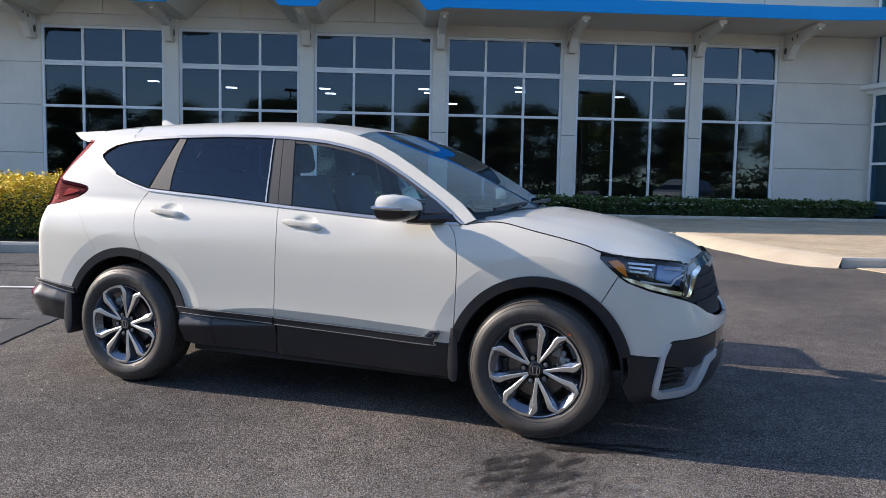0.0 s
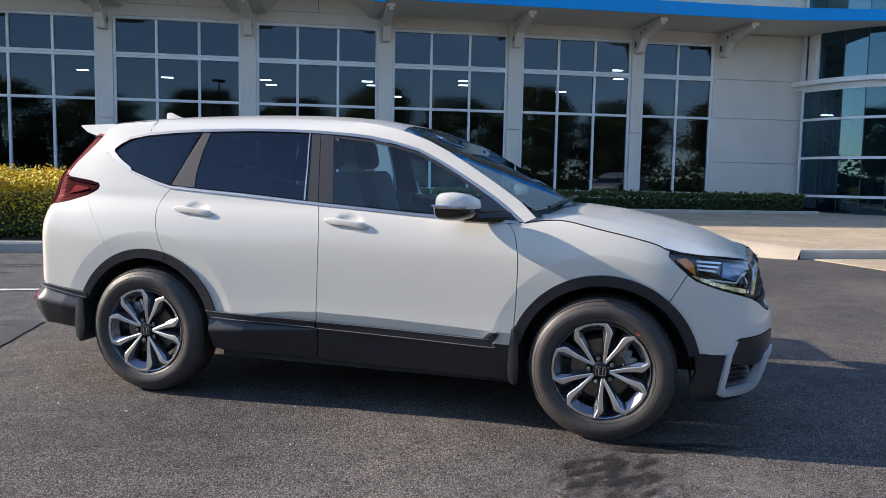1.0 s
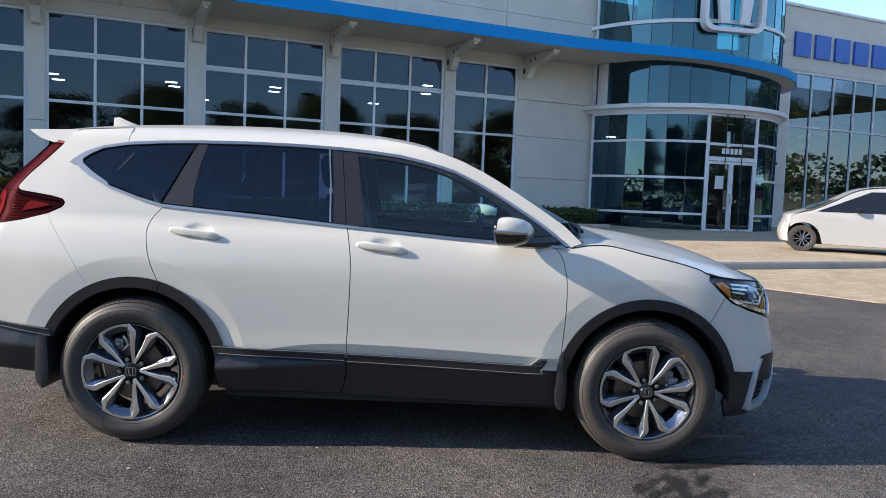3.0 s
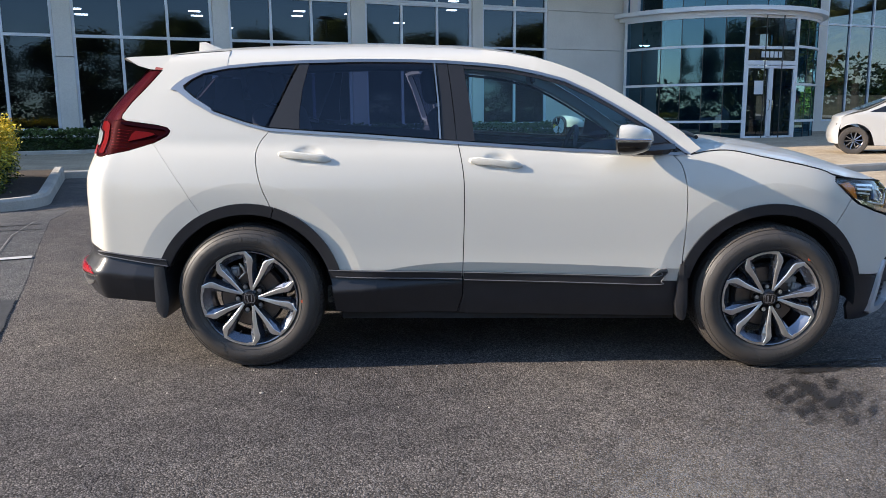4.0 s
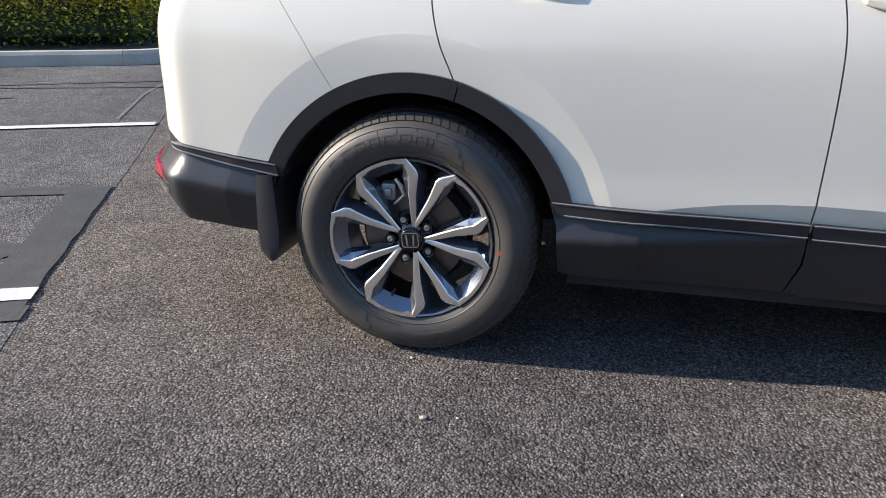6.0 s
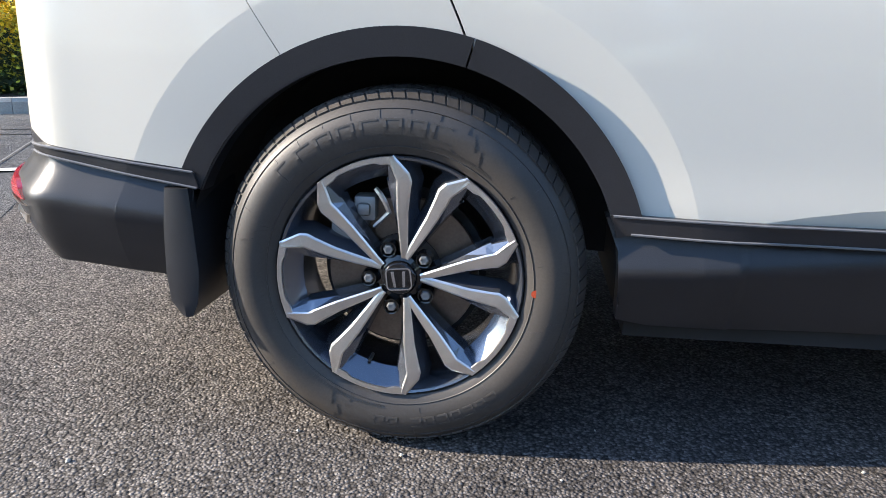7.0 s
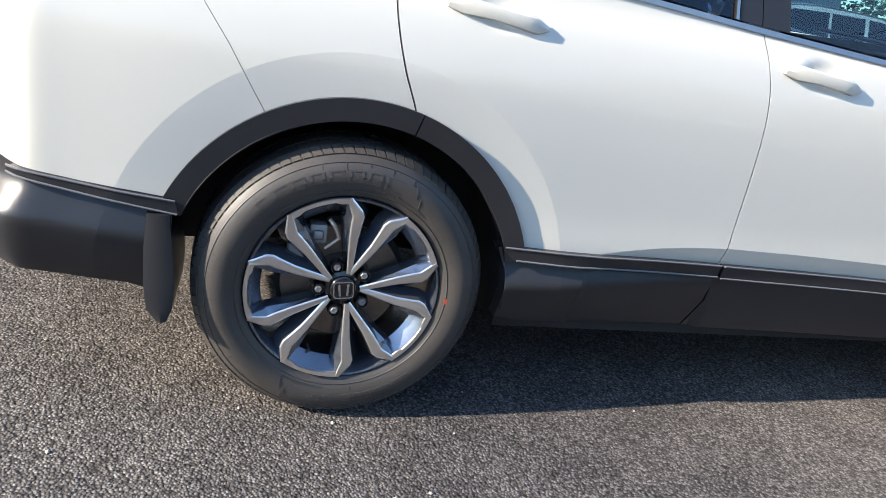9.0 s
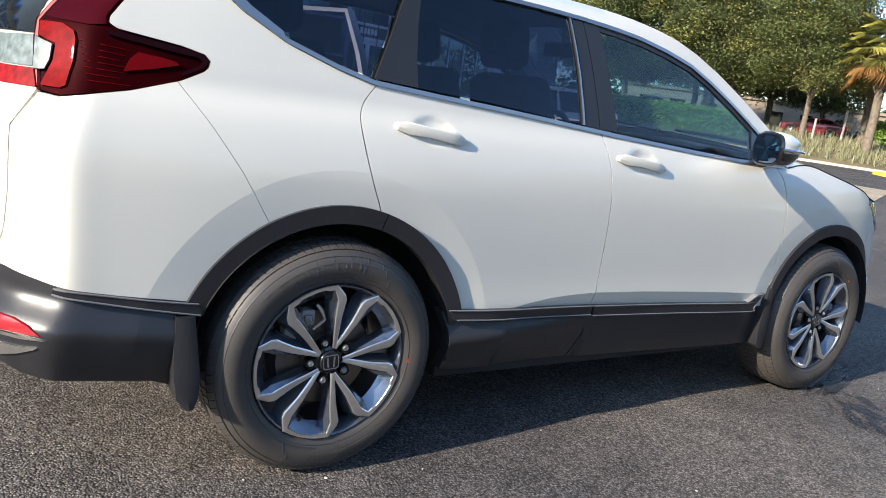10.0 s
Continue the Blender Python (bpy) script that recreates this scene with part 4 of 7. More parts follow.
front_in = lerp_table(spline([(0.18, 0.10), (0.26, 0.03), (0.36, 0.005), (0.50, 0.0), (0.60, 0.005), (0.68, 0.03), (0.78, 0.055), (0.86, 0.08), (0.92, 0.12), (0.98, 0.20), (1.1, 0.4)], 6))
X_R, X_F = -0.15, 2.85
R_DISH = 0.588
GRIPS = ((0.295, 1.082), (1.255, 1.052))


def x_of(x, z):
    """Base x of a flank point whose true place is x."""
    if x < X_R:
        return X_R + (x - X_R) / (1 - rear_in(z) / 0.84)
    if x > X_F:
        return X_F + (x - X_F) / (1 - front_in(z) / 0.71)
    return x


under_x = [0.66, 0.76, 0.86, 0.97, 1.09, 1.35, 1.6, 1.9, 2.2]
under_z = lerp_table(list(zip(under_x, [0.500, 0.520, 0.535, 0.545, 0.550, 0.547, 0.540, 0.528, 0.515])))


def surf(s, z, off=0.0, dent=True):
    """The car's skin: s runs round the plan from the tail over the flank to the nose."""
    s = min(max(s, S_MIN), S_MAX)
    x, y = np.interp(s, _arc, _pl[:, 0]), np.interp(s, _arc, _pl[:, 1])
    e = 0.006
    x1, y1 = np.interp(s + e, _arc, _pl[:, 0]), np.interp(s + e, _arc, _pl[:, 1])
    x0, y0 = np.interp(s - e, _arc, _pl[:, 0]), np.interp(s - e, _arc, _pl[:, 1])
    n = Vector((y1 - y0, -(x1 - x0), 0)).normalized()
    px = x
    if x < X_R:
        px = X_R + (x - X_R) * (1 - rear_in(z) / 0.84)
    elif x > X_F:
        px = X_F + (x - X_F) * (1 - front_in(z) / 0.71)
    py = YC + (y - YC) * (1 - side_in(z) / YC)
    # shallow dish round the wheels, turned-under lower edge of the doors
    face = max(0.0, min(1.0, -n.y))
    for ax in (0.0, WB):
        r = math.hypot(px - ax, z - HUB_Z)
        if r < R_DISH:
            py += 0.080 * (R_DISH - r) * face
        py -= 0.010 * face * math.exp(-((px - ax) / 0.62) ** 2) * max(0.0, min(1.0, (1.12 - z) / 0.2))
    if 0.66 < px < 2.2:
        zw = under_z(px)
        if z < zw:
            py += max(0.0, zw - max(z, 0.488)) * 0.38
    # finger recesses behind the door handles
    if dent and face > 0.5 and 0.98 < z < 1.16:
        for hx, hz in GRIPS:
            q = ((px - hx - 0.012) / 0.080) ** 2 + ((z - hz - 0.004) / 0.044) ** 2
            if q < 1:
                py += 0.014 * (1 - q) ** 0.8
    return Vector((px, py, z)) + n * off


def skin(poly, cell=0.026, off=0.0, depth=0.018, holes=()):
    """A panel cut from the skin: an outline in (x, z), cut to a fine net, laid on the skin with a turned-in edge."""
    bm = bmesh.new()
    f = bm.faces.new([bm.verts.new((x, 0, z)) for x, z in poly])
    xs, zs = [q[0] for q in poly], [q[1] for q in poly]
    bent = cell < 0.015 and min(zs) < 0.5 and max(xs) > 0.7 and min(xs) < 1.5
    for ax, lo, hi in ((0, min(xs), max(xs)), (2, min(zs), max(zs))):
        n = int((hi - lo) / cell)
        cuts = [lo + (hi - lo) * k / (n + 1) for k in range(1, n + 1)]
        if bent and ax == 2:
            # rows run along the crease above the turned-under edge
            for v in bm.verts:
                v.co.z -= under_z(v.co.x) - 0.54
            cuts = [c for c in cuts if abs(c - 0.54) > cell * 0.4] + [0.54]
        for c in cuts:
            co, no = [0, 0, 0], [0, 0, 0]
            co[ax], no[ax] = c, 1
            bmesh.ops.bisect_plane(bm, geom=bm.verts[:] + bm.edges[:] + bm.faces[:], plane_co=co, plane_no=no)
        if bent and ax == 2:
            for v in bm.verts:
                v.co.z += under_z(v.co.x) - 0.54
    edge = [e for e in bm.edges if len(e.link_faces) == 1]
    # cut the net along the crease round the wheels
    for ax in (0.0, WB):
        if min(xs) > ax + R_DISH or max(xs) < ax - R_DISH or max(xs) - min(xs) < 0.3:
            continue
        for k in range(32):
            a0 = math.radians(180 * k / 32)
            a1 = math.radians(180 * (k + 1) / 32)
            am = (a0 + a1) / 2
            near_f = []
            for f in bm.faces:
                c = f.calc_center_median()
                dx, dz = c.x - ax, c.z - HUB_Z
                if abs(math.hypot(dx, dz) - R_DISH) < 1.2 * cell and abs(math.atan2(dz, dx) - am) < (a1 - a0) * 0.5 + 0.02:
                    near_f.append(f)
            if near_f:
                geo = near_f + list({e for f in near_f for e in f.edges}) + list({v for f in near_f for v in f.verts})
                bmesh.ops.bisect_plane(bm, geom=geo, plane_co=(ax + R_DISH * math.cos(am), 0, HUB_Z + R_DISH * math.sin(am)), plane_no=(math.cos(am), 0, math.sin(am)), dist=0.0004)
    lay = bm.edges.layers.int.new("ridge")
    for e in bm.edges:
        if any(all(abs(math.hypot(v.co.x - ax, v.co.z - HUB_Z) - R_DISH) < 0.0022 for v in e.verts) for ax in (0.0, WB)):
            e[lay] = 1
        elif bent and all(0.66 < v.co.x < 2.2 and abs(v.co.z - under_z(v.co.x)) < 0.0003 for v in e.verts):
            e[lay] = 1
    edge = [e for e in bm.edges if len(e.link_faces) == 1]
    flat_co = {v: (v.co.x, v.co.z) for v in bm.verts}
    ret = bmesh.ops.extrude_edge_only(bm, edges=edge)
    new_v = [v for v in ret["geom"] if isinstance(v, bmesh.types.BMVert)]
    near = {}
    for v in new_v:
        for e in v.link_edges:
            o = e.other_vert(v)
            if o in flat_co:
                near[v] = o
    for v in new_v:
        x, z = flat_co[near[v]]
        v.co = surf(x_of(x, z), z, (off(x, z) if callable(off) else off) - depth)
    for v, (x, z) in flat_co.items():
        v.co = surf(x_of(x, z), z, off(x, z) if callable(off) else off)
    return bm


def arc(cx, r, a0, a1, n=22, cz=HUB_Z, sq=1.0):
    return [(cx + r * math.cos(math.radians(a0 + (a1 - a0) * k / n)), cz + sq * r * math.sin(math.radians(a0 + (a1 - a0) * k / n))) for k in range(n + 1)]


def smooth_line(pts, n=6):
    return spline(pts, n)


def mirrored(bm):
    """Adds the far-side twin."""
    geo = bmesh.ops.duplicate(bm, geom=bm.verts[:] + bm.edges[:] + bm.faces[:])["geom"]
    vs = [g for g in geo if isinstance(g, bmesh.types.BMVert)]
    for v in vs:
        v.co.y = 2 * YC - v.co.y
    bmesh.ops.reverse_faces(bm, faces=[g for g in geo if isinstance(g, bmesh.types.BMFace)])
    return bm


car = thing("car", pose(0, 0, 0.014), "pearl-white compact SUV with black cladding parked on asphalt", "car")


def both(name, make, mat, parent=None, label="", smooth=True):
    """The same panel on the near and on the far flank."""
    near = part(name, make(), mat, parent or car, label, smooth)
    bm = make()
    for v in bm.verts:
        v.co.y = 2 * YC - v.co.y
    far = part(name, bm, mat, parent or car, label, smooth)
    return near, far


GAP = 0.0022
R_OUT, R_IN = 0.487, 0.432
belt = [(-0.372, 1.405), (-0.30, 1.352), (-0.18, 1.288), (-0.02, 1.235), (0.10, 1.205), (0.32, 1.190), (0.58, 1.175), (0.82, 1.158), (1.06, 1.140), (1.35, 1.122), (1.61, 1.106), (1.86, 1.094), (2.05, 1.088), (2.215, 1.086)]
top = [(-0.405, 1.41), (-0.385, 1.432), (-0.33, 1.472), (-0.24, 1.506), (-0.12, 1.530), (0.05, 1.546), (0.23, 1.556), (0.57, 1.565), (0.82, 1.563), (1.01, 1.556), (1.18, 1.545), (1.32, 1.530), (1.47, 1.502), (1.61, 1.465), (1.73, 1.410), (1.85, 1.345), (1.96, 1.280), (2.06, 1.218), (2.16, 1.145), (2.235, 1.088)]
belt_z, top_z = lerp_table(belt), lerp_table(top)
roof_z = lerp_table(spline([(-0.66, 1.560), (-0.5, 1.580), (-0.3, 1.600), (0.0, 1.620), (0.5, 1.636), (0.9, 1.634), (1.2, 1.616), (1.38, 1.592), (1.52, 1.560), (1.64, 1.520), (1.78, 1.455), (1.9, 1.388), (2.0, 1.328), (2.1, 1.266), (2.2, 1.200), (2.30, 1.140)], 6))


def belt_run(a, b, d=0.0):
    xs = [a] + [x for x, _ in belt if a + 0.01 < x < b - 0.01] + [b]
    return [(x, belt_z(x) + d) for x in xs]


def top_run(a, b, d=0.0):
    xs = [a] + [x for x, _ in top if a + 0.01 < x < b - 0.01] + [b]
    return [(x, top_z(x) + d) for x in xs]


cut_rear = smooth_line([(0.108, 1.203), (0.064, 1.148), (0.046, 1.090), (0.056, 1.01), (0.080, 0.925), (0.108, 0.860), (0.1285, 0.8108)], 5)
cut_b = smooth_line([(1.066, 1.139), (1.087, 1.03), (1.096, 0.93), (1.096, 0.75), (1.090, 0.50)], 4)
cut_f = smooth_line([(2.150, 1.083), (2.185, 1.04), (2.208, 0.95), (2.215, 0.86), (2.213, 0.70), (2.205, 0.555)], 4)
sill_z = lambda x: 0.512 - 0.012 * (x - 0.41) / 0.68 if x < 1.09 else 0.50 - 0.022 * (x - 1.09)


def shift(pts, d):
    return [(x + d, z) for x, z in pts]


def at_arch(x, ax, r):
    return HUB_Z + math.sqrt(max(r * r - (x - ax) ** 2, 0))


# rear door skin
poly = shift(cut_rear, GAP)[:-1] + arc(0, R_OUT - 0.02, 73.5, 18, 16) + [(1.09 - GAP, sill_z(1.09) - 0.03)] + [(x - GAP, z) for x, z in cut_b[::-1][1:]] + belt_run(0.112, 1.05)[::-1]
rear_door, rear_door_far = both("rear_door", lambda: skin(poly, 0.0095), M_PAINT, None, "pearl-white rear door")
poly_fd = [(x + GAP, z) for x, z in cut_b] + [(1.09 + GAP, 0.47), (2.195, 0.45)] + [(x - GAP, z) for x, z in cut_f[::-1]] + belt_run(1.075, 2.14)[::-1]
front_door, front_door_far = both("front_door", lambda: skin(poly_fd, 0.0125), M_PAINT, None, "pearl-white front door")

# quarter panel, bumper skin, wings
seam_rb = [(-0.482, 1.142), (-0.40, 1.04), (-0.32, 0.93), (-0.265, 0.842), (-0.222, 0.774)]
poly_q = [(x - GAP, z) for x, z in cut_rear] + arc(0, R_OUT - 0.02, 74.6, 117.5, 14) + [(x + 0.0009, z) for x, z in seam_rb[::-1]] + [(-0.470, 1.1465), (-0.412, 1.1765), (-0.400, 1.188), (-0.395, 1.205), (-0.41, 1.222), (-0.47, 1.236), (-0.63, 1.256), (-0.65, 1.268), (-0.645, 1.285), (-0.60, 1.345), (-0.53, 1.42), (-0.47, 1.49), (-0.44, 1.528)] + [(x, roof_z(x) - 0.004) for x in (-0.42, -0.3, -0.12)] + top_run(-0.405, -0.12, 0.002)[::-1] + belt_run(-0.372, 0.095, -0.001)
both("quarter_panel", lambda: skin(poly_q, 0.0095), M_PAINT)
# bumper skin runs round the tail
poly_rb = [(x - 0.0009, z) for x, z in seam_rb] + arc(0, R_OUT - 0.02, 119, 156, 10) + [(-0.50, 0.565), (-0.62, 0.578), (-0.76, 0.598), (-0.9, 0.62), (-1.2, 0.63), (-1.62, 0.63), (-1.62, 0.66), (-0.955, 0.66), (-0.930, 0.73), (-0.916, 0.835), (-0.917, 0.985), (-0.836, 1.074)] + [(-0.78, 1.070), (-0.60, 1.1065), (-0.492, 1.1395)]
both("rear_bumper", lambda: skin(poly_rb, 0.0165), M_PAINT)
both("tailgate", lambda: skin([(-0.842, 1.082), (-0.923, 0.987), (-0.922, 0.835), (-0.936, 0.73), (-0.961, 0.665), (-1.62, 0.665), (-1.62, 1.54), (-0.66, 1.54), (-0.70, 1.43), (-0.80, 1.31), (-0.85, 1.25)], 0.025, -0.001), M_PAINT)
both("tailgate_glass", lambda: skin([(-0.858, 1.252), (-0.860, 1.216), (-1.62, 1.206), (-1.62, 1.525), (-0.612, 1.525), (-0.833, 1.310)], 0.04, 0.003), M_GLOSSBLK)

# front wing
hood_line = [(2.235, 1.090), (2.34, 1.108), (2.45, 1.108), (2.60, 1.078), (2.78, 1.042), (2.90, 1.012), (2.965, 0.985)]
poly_fw = [(x + GAP, z) for x, z in cut_f] + arc(WB, R_OUT - 0.02, 157, 49.2, 24) + [(3.055, 0.872), (3.02, 0.90), (2.96, 0.955)] + hood_line[::-1]
both("front_wing", lambda: skin(poly_fw, 0.0100), M_PAINT)
# front bumper skin with openings for grille, fog pod and lower trim
head_low = [(2.96, 0.955), (3.02, 0.898), (3.10, 0.842), (3.22, 0.800), (3.33, 0.772), (3.42, 0.752)]
poly_fb = arc(WB, R_OUT - 0.02, 48.7, 15, 14) + [(3.135, 0.478), (3.22, 0.470), (3.318, 0.468), (3.335, 0.535), (3.36, 0.548), (3.55, 0.552), (3.70, 0.555), (4.16, 0.557), (4.16, 0.60), (3.95, 0.61), (3.80, 0.625), (3.65, 0.66), (3.53, 0.71), (3.43, 0.742)] + [(x, z - 0.004) for x, z in head_low[::-1]][1:-1] + [(3.059, 0.867)]
both("front_bumper", lambda: skin(poly_fb, 0.035), M_PAINT)
for sgn in (1, -1):
    bm = bmesh.new()
    pts = [surf(x_of(x, z), z, -0.0005) for x, z in spline(hood_line + [(3.08, 0.966), (3.25, 0.952), (3.42, 0.931)], 5)]
    tube(bm, [(q.x, q.y if sgn > 0 else 2 * YC - q.y, q.z) for q in pts], 0.0035, 6)
    part("bonnet_gap", bm, M_UNDER, car)
# slim bonnet-side strip of the nose above the lamp, black grille and pods
both("grille_mesh", lambda: skin([(3.42, 0.755), (3.53, 0.715), (3.66, 0.665), (3.80, 0.63), (4.16, 0.61), (4.16, 0.905), (3.72, 0.905), (3.55, 0.895), (3.47, 0.87)], 0.05, -0.03), M_UNDER)
for k in range(3):
    z = 0.70 + 0.06 * k
    both("grille_bar", lambda: skin([(3.56 - 0.03 * k, z), (4.16, z - 0.01), (4.16, z + 0.018), (3.56 - 0.03 * k, z + 0.022)], 0.06, -0.014, 0.02), M_UNDER)
both("grille_frame", lambda: skin([(3.39, 0.765), (3.44, 0.752), (3.50, 0.86), (3.62, 0.895), (4.16, 0.905), (4.16, 0.94), (3.60, 0.93), (3.46, 0.91)], 0.05, 0.006, 0.03), M_GLOSSBLK)
# fog pod: bright edge, black insert, slats
both("fog_pod", lambda: skin([(3.345, 0.535), (3.36, 0.543), (3.55, 0.548), (3.75, 0.55), (3.75, 0.44), (3.50, 0.40), (3.30, 0.42), (3.315, 0.48)], 0.04, 0.006, 0.03), M_TRIM)
both("fog_recess", lambda: skin([(3.295, 0.42), (3.50, 0.40), (3.47, 0.335), (3.27, 0.285), (3.28, 0.35)], 0.04, -0.045, 0.0), M_GLOSSBLK)
for k in range(4):
    z = 0.305 + 0.026 * k
    both("fog_slat", lambda: skin([(3.275, z), (3.46, z + 0.012), (3.46, z + 0.022), (3.275, z + 0.010)], 0.06, -0.02, 0.03), M_TRIM)
both("fog_surround", lambda: skin([(3.318, 0.535), (3.342, 0.535), (3.312, 0.47), (3.292, 0.36), (3.280, 0.292), (3.30, 0.280), (3.48, 0.292), (3.53, 0.36), (3.60, 0.44), (3.75, 0.46), (3.75, 0.42), (3.66, 0.40), (3.58, 0.31), (3.54, 0.262), (3.44, 0.243), (3.28, 0.240), (3.25, 0.258), (3.255, 0.32), (3.285, 0.46)], 0.04, 0.014, 0.04), M_SILVERPAINT, None, "silver-painted bumper surround")
both("front_skirt", lambda: skin(arc(WB, R_OUT - 0.02, 14, 2, 4) + [(3.10, 0.30), (3.14, 0.215), (3.30, 0.21), (3.5, 0.215), (4.16, 0.215), (4.16, 0.42), (3.80, 0.44), (3.66, 0.39), (3.56, 0.255), (3.30, 0.232), (3.245, 0.25), (3.285, 0.46), (3.13, 0.472)], 0.045, -0.004), M_TRIM)
both("lower_grille", lambda: skin([(3.74, 0.40), (4.16, 0.40), (4.16, 0.56), (3.74, 0.555)], 0.05, -0.01), M_GLOSSBLK)

# head lamp: housing, reflectors, lens
lamp_poly = [(2.945, 0.967), (3.02, 0.906), (3.10, 0.848), (3.22, 0.806), (3.33, 0.778), (3.42, 0.758), (3.47, 0.86), (3.50, 0.905), (3.42, 0.925), (3.25, 0.946), (3.08, 0.962), (2.99, 0.972)]
head, head_far = both("headlight", lambda: skin(lamp_poly, 0.03, -0.035, 0.0), M_GLOSSBLK, None, "clear headlight with an amber corner")
for hh, sgn in ((head, 1), (head_far, -1)):
    def on_lamp(pl, mt, nm, off, dep=0.02, sm=True):
        b2 = skin(pl, 0.03, off, dep)
        if sgn < 0:
            for v in b2.verts:
                v.co.y = 2 * YC - v.co.y
        return part(nm, b2, mt, hh, smooth=sm)
    on_lamp([(3.00, 0.942), (3.055, 0.898), (3.105, 0.862), (3.085, 0.925), (3.05, 0.950)], M_AMBER, "amber_reflector", -0.010)
    for k in range(3):
        z = 0.930 - 0.020 * k
        on_lamp([(3.105 + 0.006 * k, z), (3.25 - 0.018 * k, z - 0.012), (3.25 - 0.018 * k, z - 0.003), (3.105 + 0.006 * k, z + 0.009)], M_SILVER, "reflector", -0.014 - 0.002 * k, 0.016)
    on_lamp([(3.26, 0.852), (3.41, 0.812), (3.455, 0.87), (3.46, 0.900), (3.27, 0.922)], M_LAMPBLUE, "lamp_bowl", -0.024)
    for pts, rad in (([(3.17, 0.846), (3.26, 0.832), (3.34, 0.822), (3.37, 0.850), (3.43, 0.868)], 0.0055), ([(3.30, 0.905), (3.38, 0.898), (3.44, 0.888)], 0.003)):
        b2 = bmesh.new()
        line = [surf(x_of(x, z), z, -0.010) for x, z in pts]
        tube(b2, [(q.x, q.y if sgn > 0 else 2 * YC - q.y, q.z) for q in line], rad, 6)
        part("light_line", b2, M_SILVER, hh)
    on_lamp([(3.07, 0.870), (3.12, 0.840), (3.22, 0.808), (3.33, 0.782), (3.42, 0.764), (3.43, 0.782), (3.33, 0.802), (3.22, 0.828), (3.13, 0.857)], M_CHROME, "light_bar", 0.005)
    on_lamp([(3.425, 0.765), (3.45, 0.758), (3.52, 0.86), (3.60, 0.890), (3.58, 0.902), (3.49, 0.885)], M_CHROME, "grille_wing", 0.012)
    on_lamp(lamp_poly, M_LENS, "lens", 0.003, 0.02).visible_shadow = False

# tail lamp: red lens with a dark upright along the tailgate
tail_poly = [(-0.398, 1.204), (-0.411, 1.179), (-0.47, 1.1485), (-0.60, 1.1095), (-0.78, 1.0745), (-0.842, 1.080), (-0.862, 1.16), (-0.862, 1.245), (-0.82, 1.30), (-0.60, 1.498), (-0.52, 1.530), (-0.455, 1.520), (-0.475, 1.485), (-0.535, 1.415), (-0.605, 1.34), (-0.648, 1.282), (-0.648, 1.266), (-0.625, 1.253), (-0.47, 1.2335), (-0.412, 1.222)]
tl, tl_far = both("tail_light", lambda: skin(tail_poly, 0.03, -0.010, 0.02), M_REDDK, None, "dark red wraparound tail light")
tail_bits = [("upright_lens", [(-0.853, 1.262), (-0.815, 1.306), (-0.60, 1.490), (-0.52, 1.524), (-0.462, 1.516), (-0.482, 1.488), (-0.542, 1.418), (-0.612, 1.344), (-0.656, 1.284), (-0.655, 1.262), (-0.70, 1.256)], M_MAROON, -0.006, "glossy maroon upright"),
             ("brake_lens", [(-0.578, 1.204), (-0.523, 1.199), (-0.487, 1.193), (-0.476, 1.185), (-0.540, 1.168), (-0.615, 1.152), (-0.599, 1.185)], M_RED, -0.004, ""),
             ("light_bracket", [(-0.858, 1.250), (-0.775, 1.250), (-0.741, 1.235), (-0.735, 1.215), (-0.741, 1.160), (-0.762, 1.100), (-0.780, 1.092), (-0.835, 1.092), (-0.813, 1.130), (-0.799, 1.155), (-0.793, 1.198), (-0.853, 1.214)], M_REDBR, -0.003, "bright red light bracket"),
             ("reversing_lens", [(-0.853, 1.210), (-0.797, 1.195), (-0.803, 1.157), (-0.817, 1.132), (-0.853, 1.128)], M_CLEARGREY, 0.0045, "clear reversing lens"),
             ("lamp_edge", [(-0.655, 1.252), (-0.47, 1.231), (-0.415, 1.222), (-0.400, 1.205), (-0.412, 1.186), (-0.47, 1.159), (-0.47, 1.167), (-0.425, 1.190), (-0.418, 1.203), (-0.428, 1.211), (-0.50, 1.218), (-0.655, 1.238)], M_GLOSSBLK, -0.002, "dark lamp edge")]
for hh, sgn in ((tl, 1), (tl_far, -1)):
    for nm, pl, mt, off, lab in tail_bits:
        b2 = skin(pl, 0.025, off, 0.006)
        if sgn < 0:
            for v in b2.verts:
                v.co.y = 2 * YC - v.co.y
        part(nm, b2, mt, hh, lab, smooth=True)
    for k in range(7):
        z0, z1 = 1.215 - 0.016 * k, 1.205 - 0.0145 * k
        b2 = bmesh.new()
        line = [surf(x_of(x, z), z, -0.008) for x, z in ((-0.728 + 0.004 * k, z0), (-0.66, (z0 + z1) / 2), (-0.60 - 0.012 * (k % 3), z1))]
        tube(b2, [(q.x, q.y if sgn > 0 else 2 * YC - q.y, q.z) for q in line], [0.0016, 0.0013, 0.0008], 5)
        part("lens_rib", b2, M_RED, hh)
    b2 = skin(tail_poly, 0.02, 0.002, 0.012)
    if sgn < 0:
        for v in b2.verts:
            v.co.y = 2 * YC - v.co.y
    part("lens", b2, M_REDGLASS, hh, "deep red outer lens", True).visible_shadow = False
both("tail_panel", lambda: skin([(-0.842, 1.086), (-1.0, 1.082), (-1.62, 1.082), (-1.62, 1.125), (-1.0, 1.126), (-0.853, 1.130)], 0.03, 0.004), M_REDBR, None, "red light strip across the tailgate")
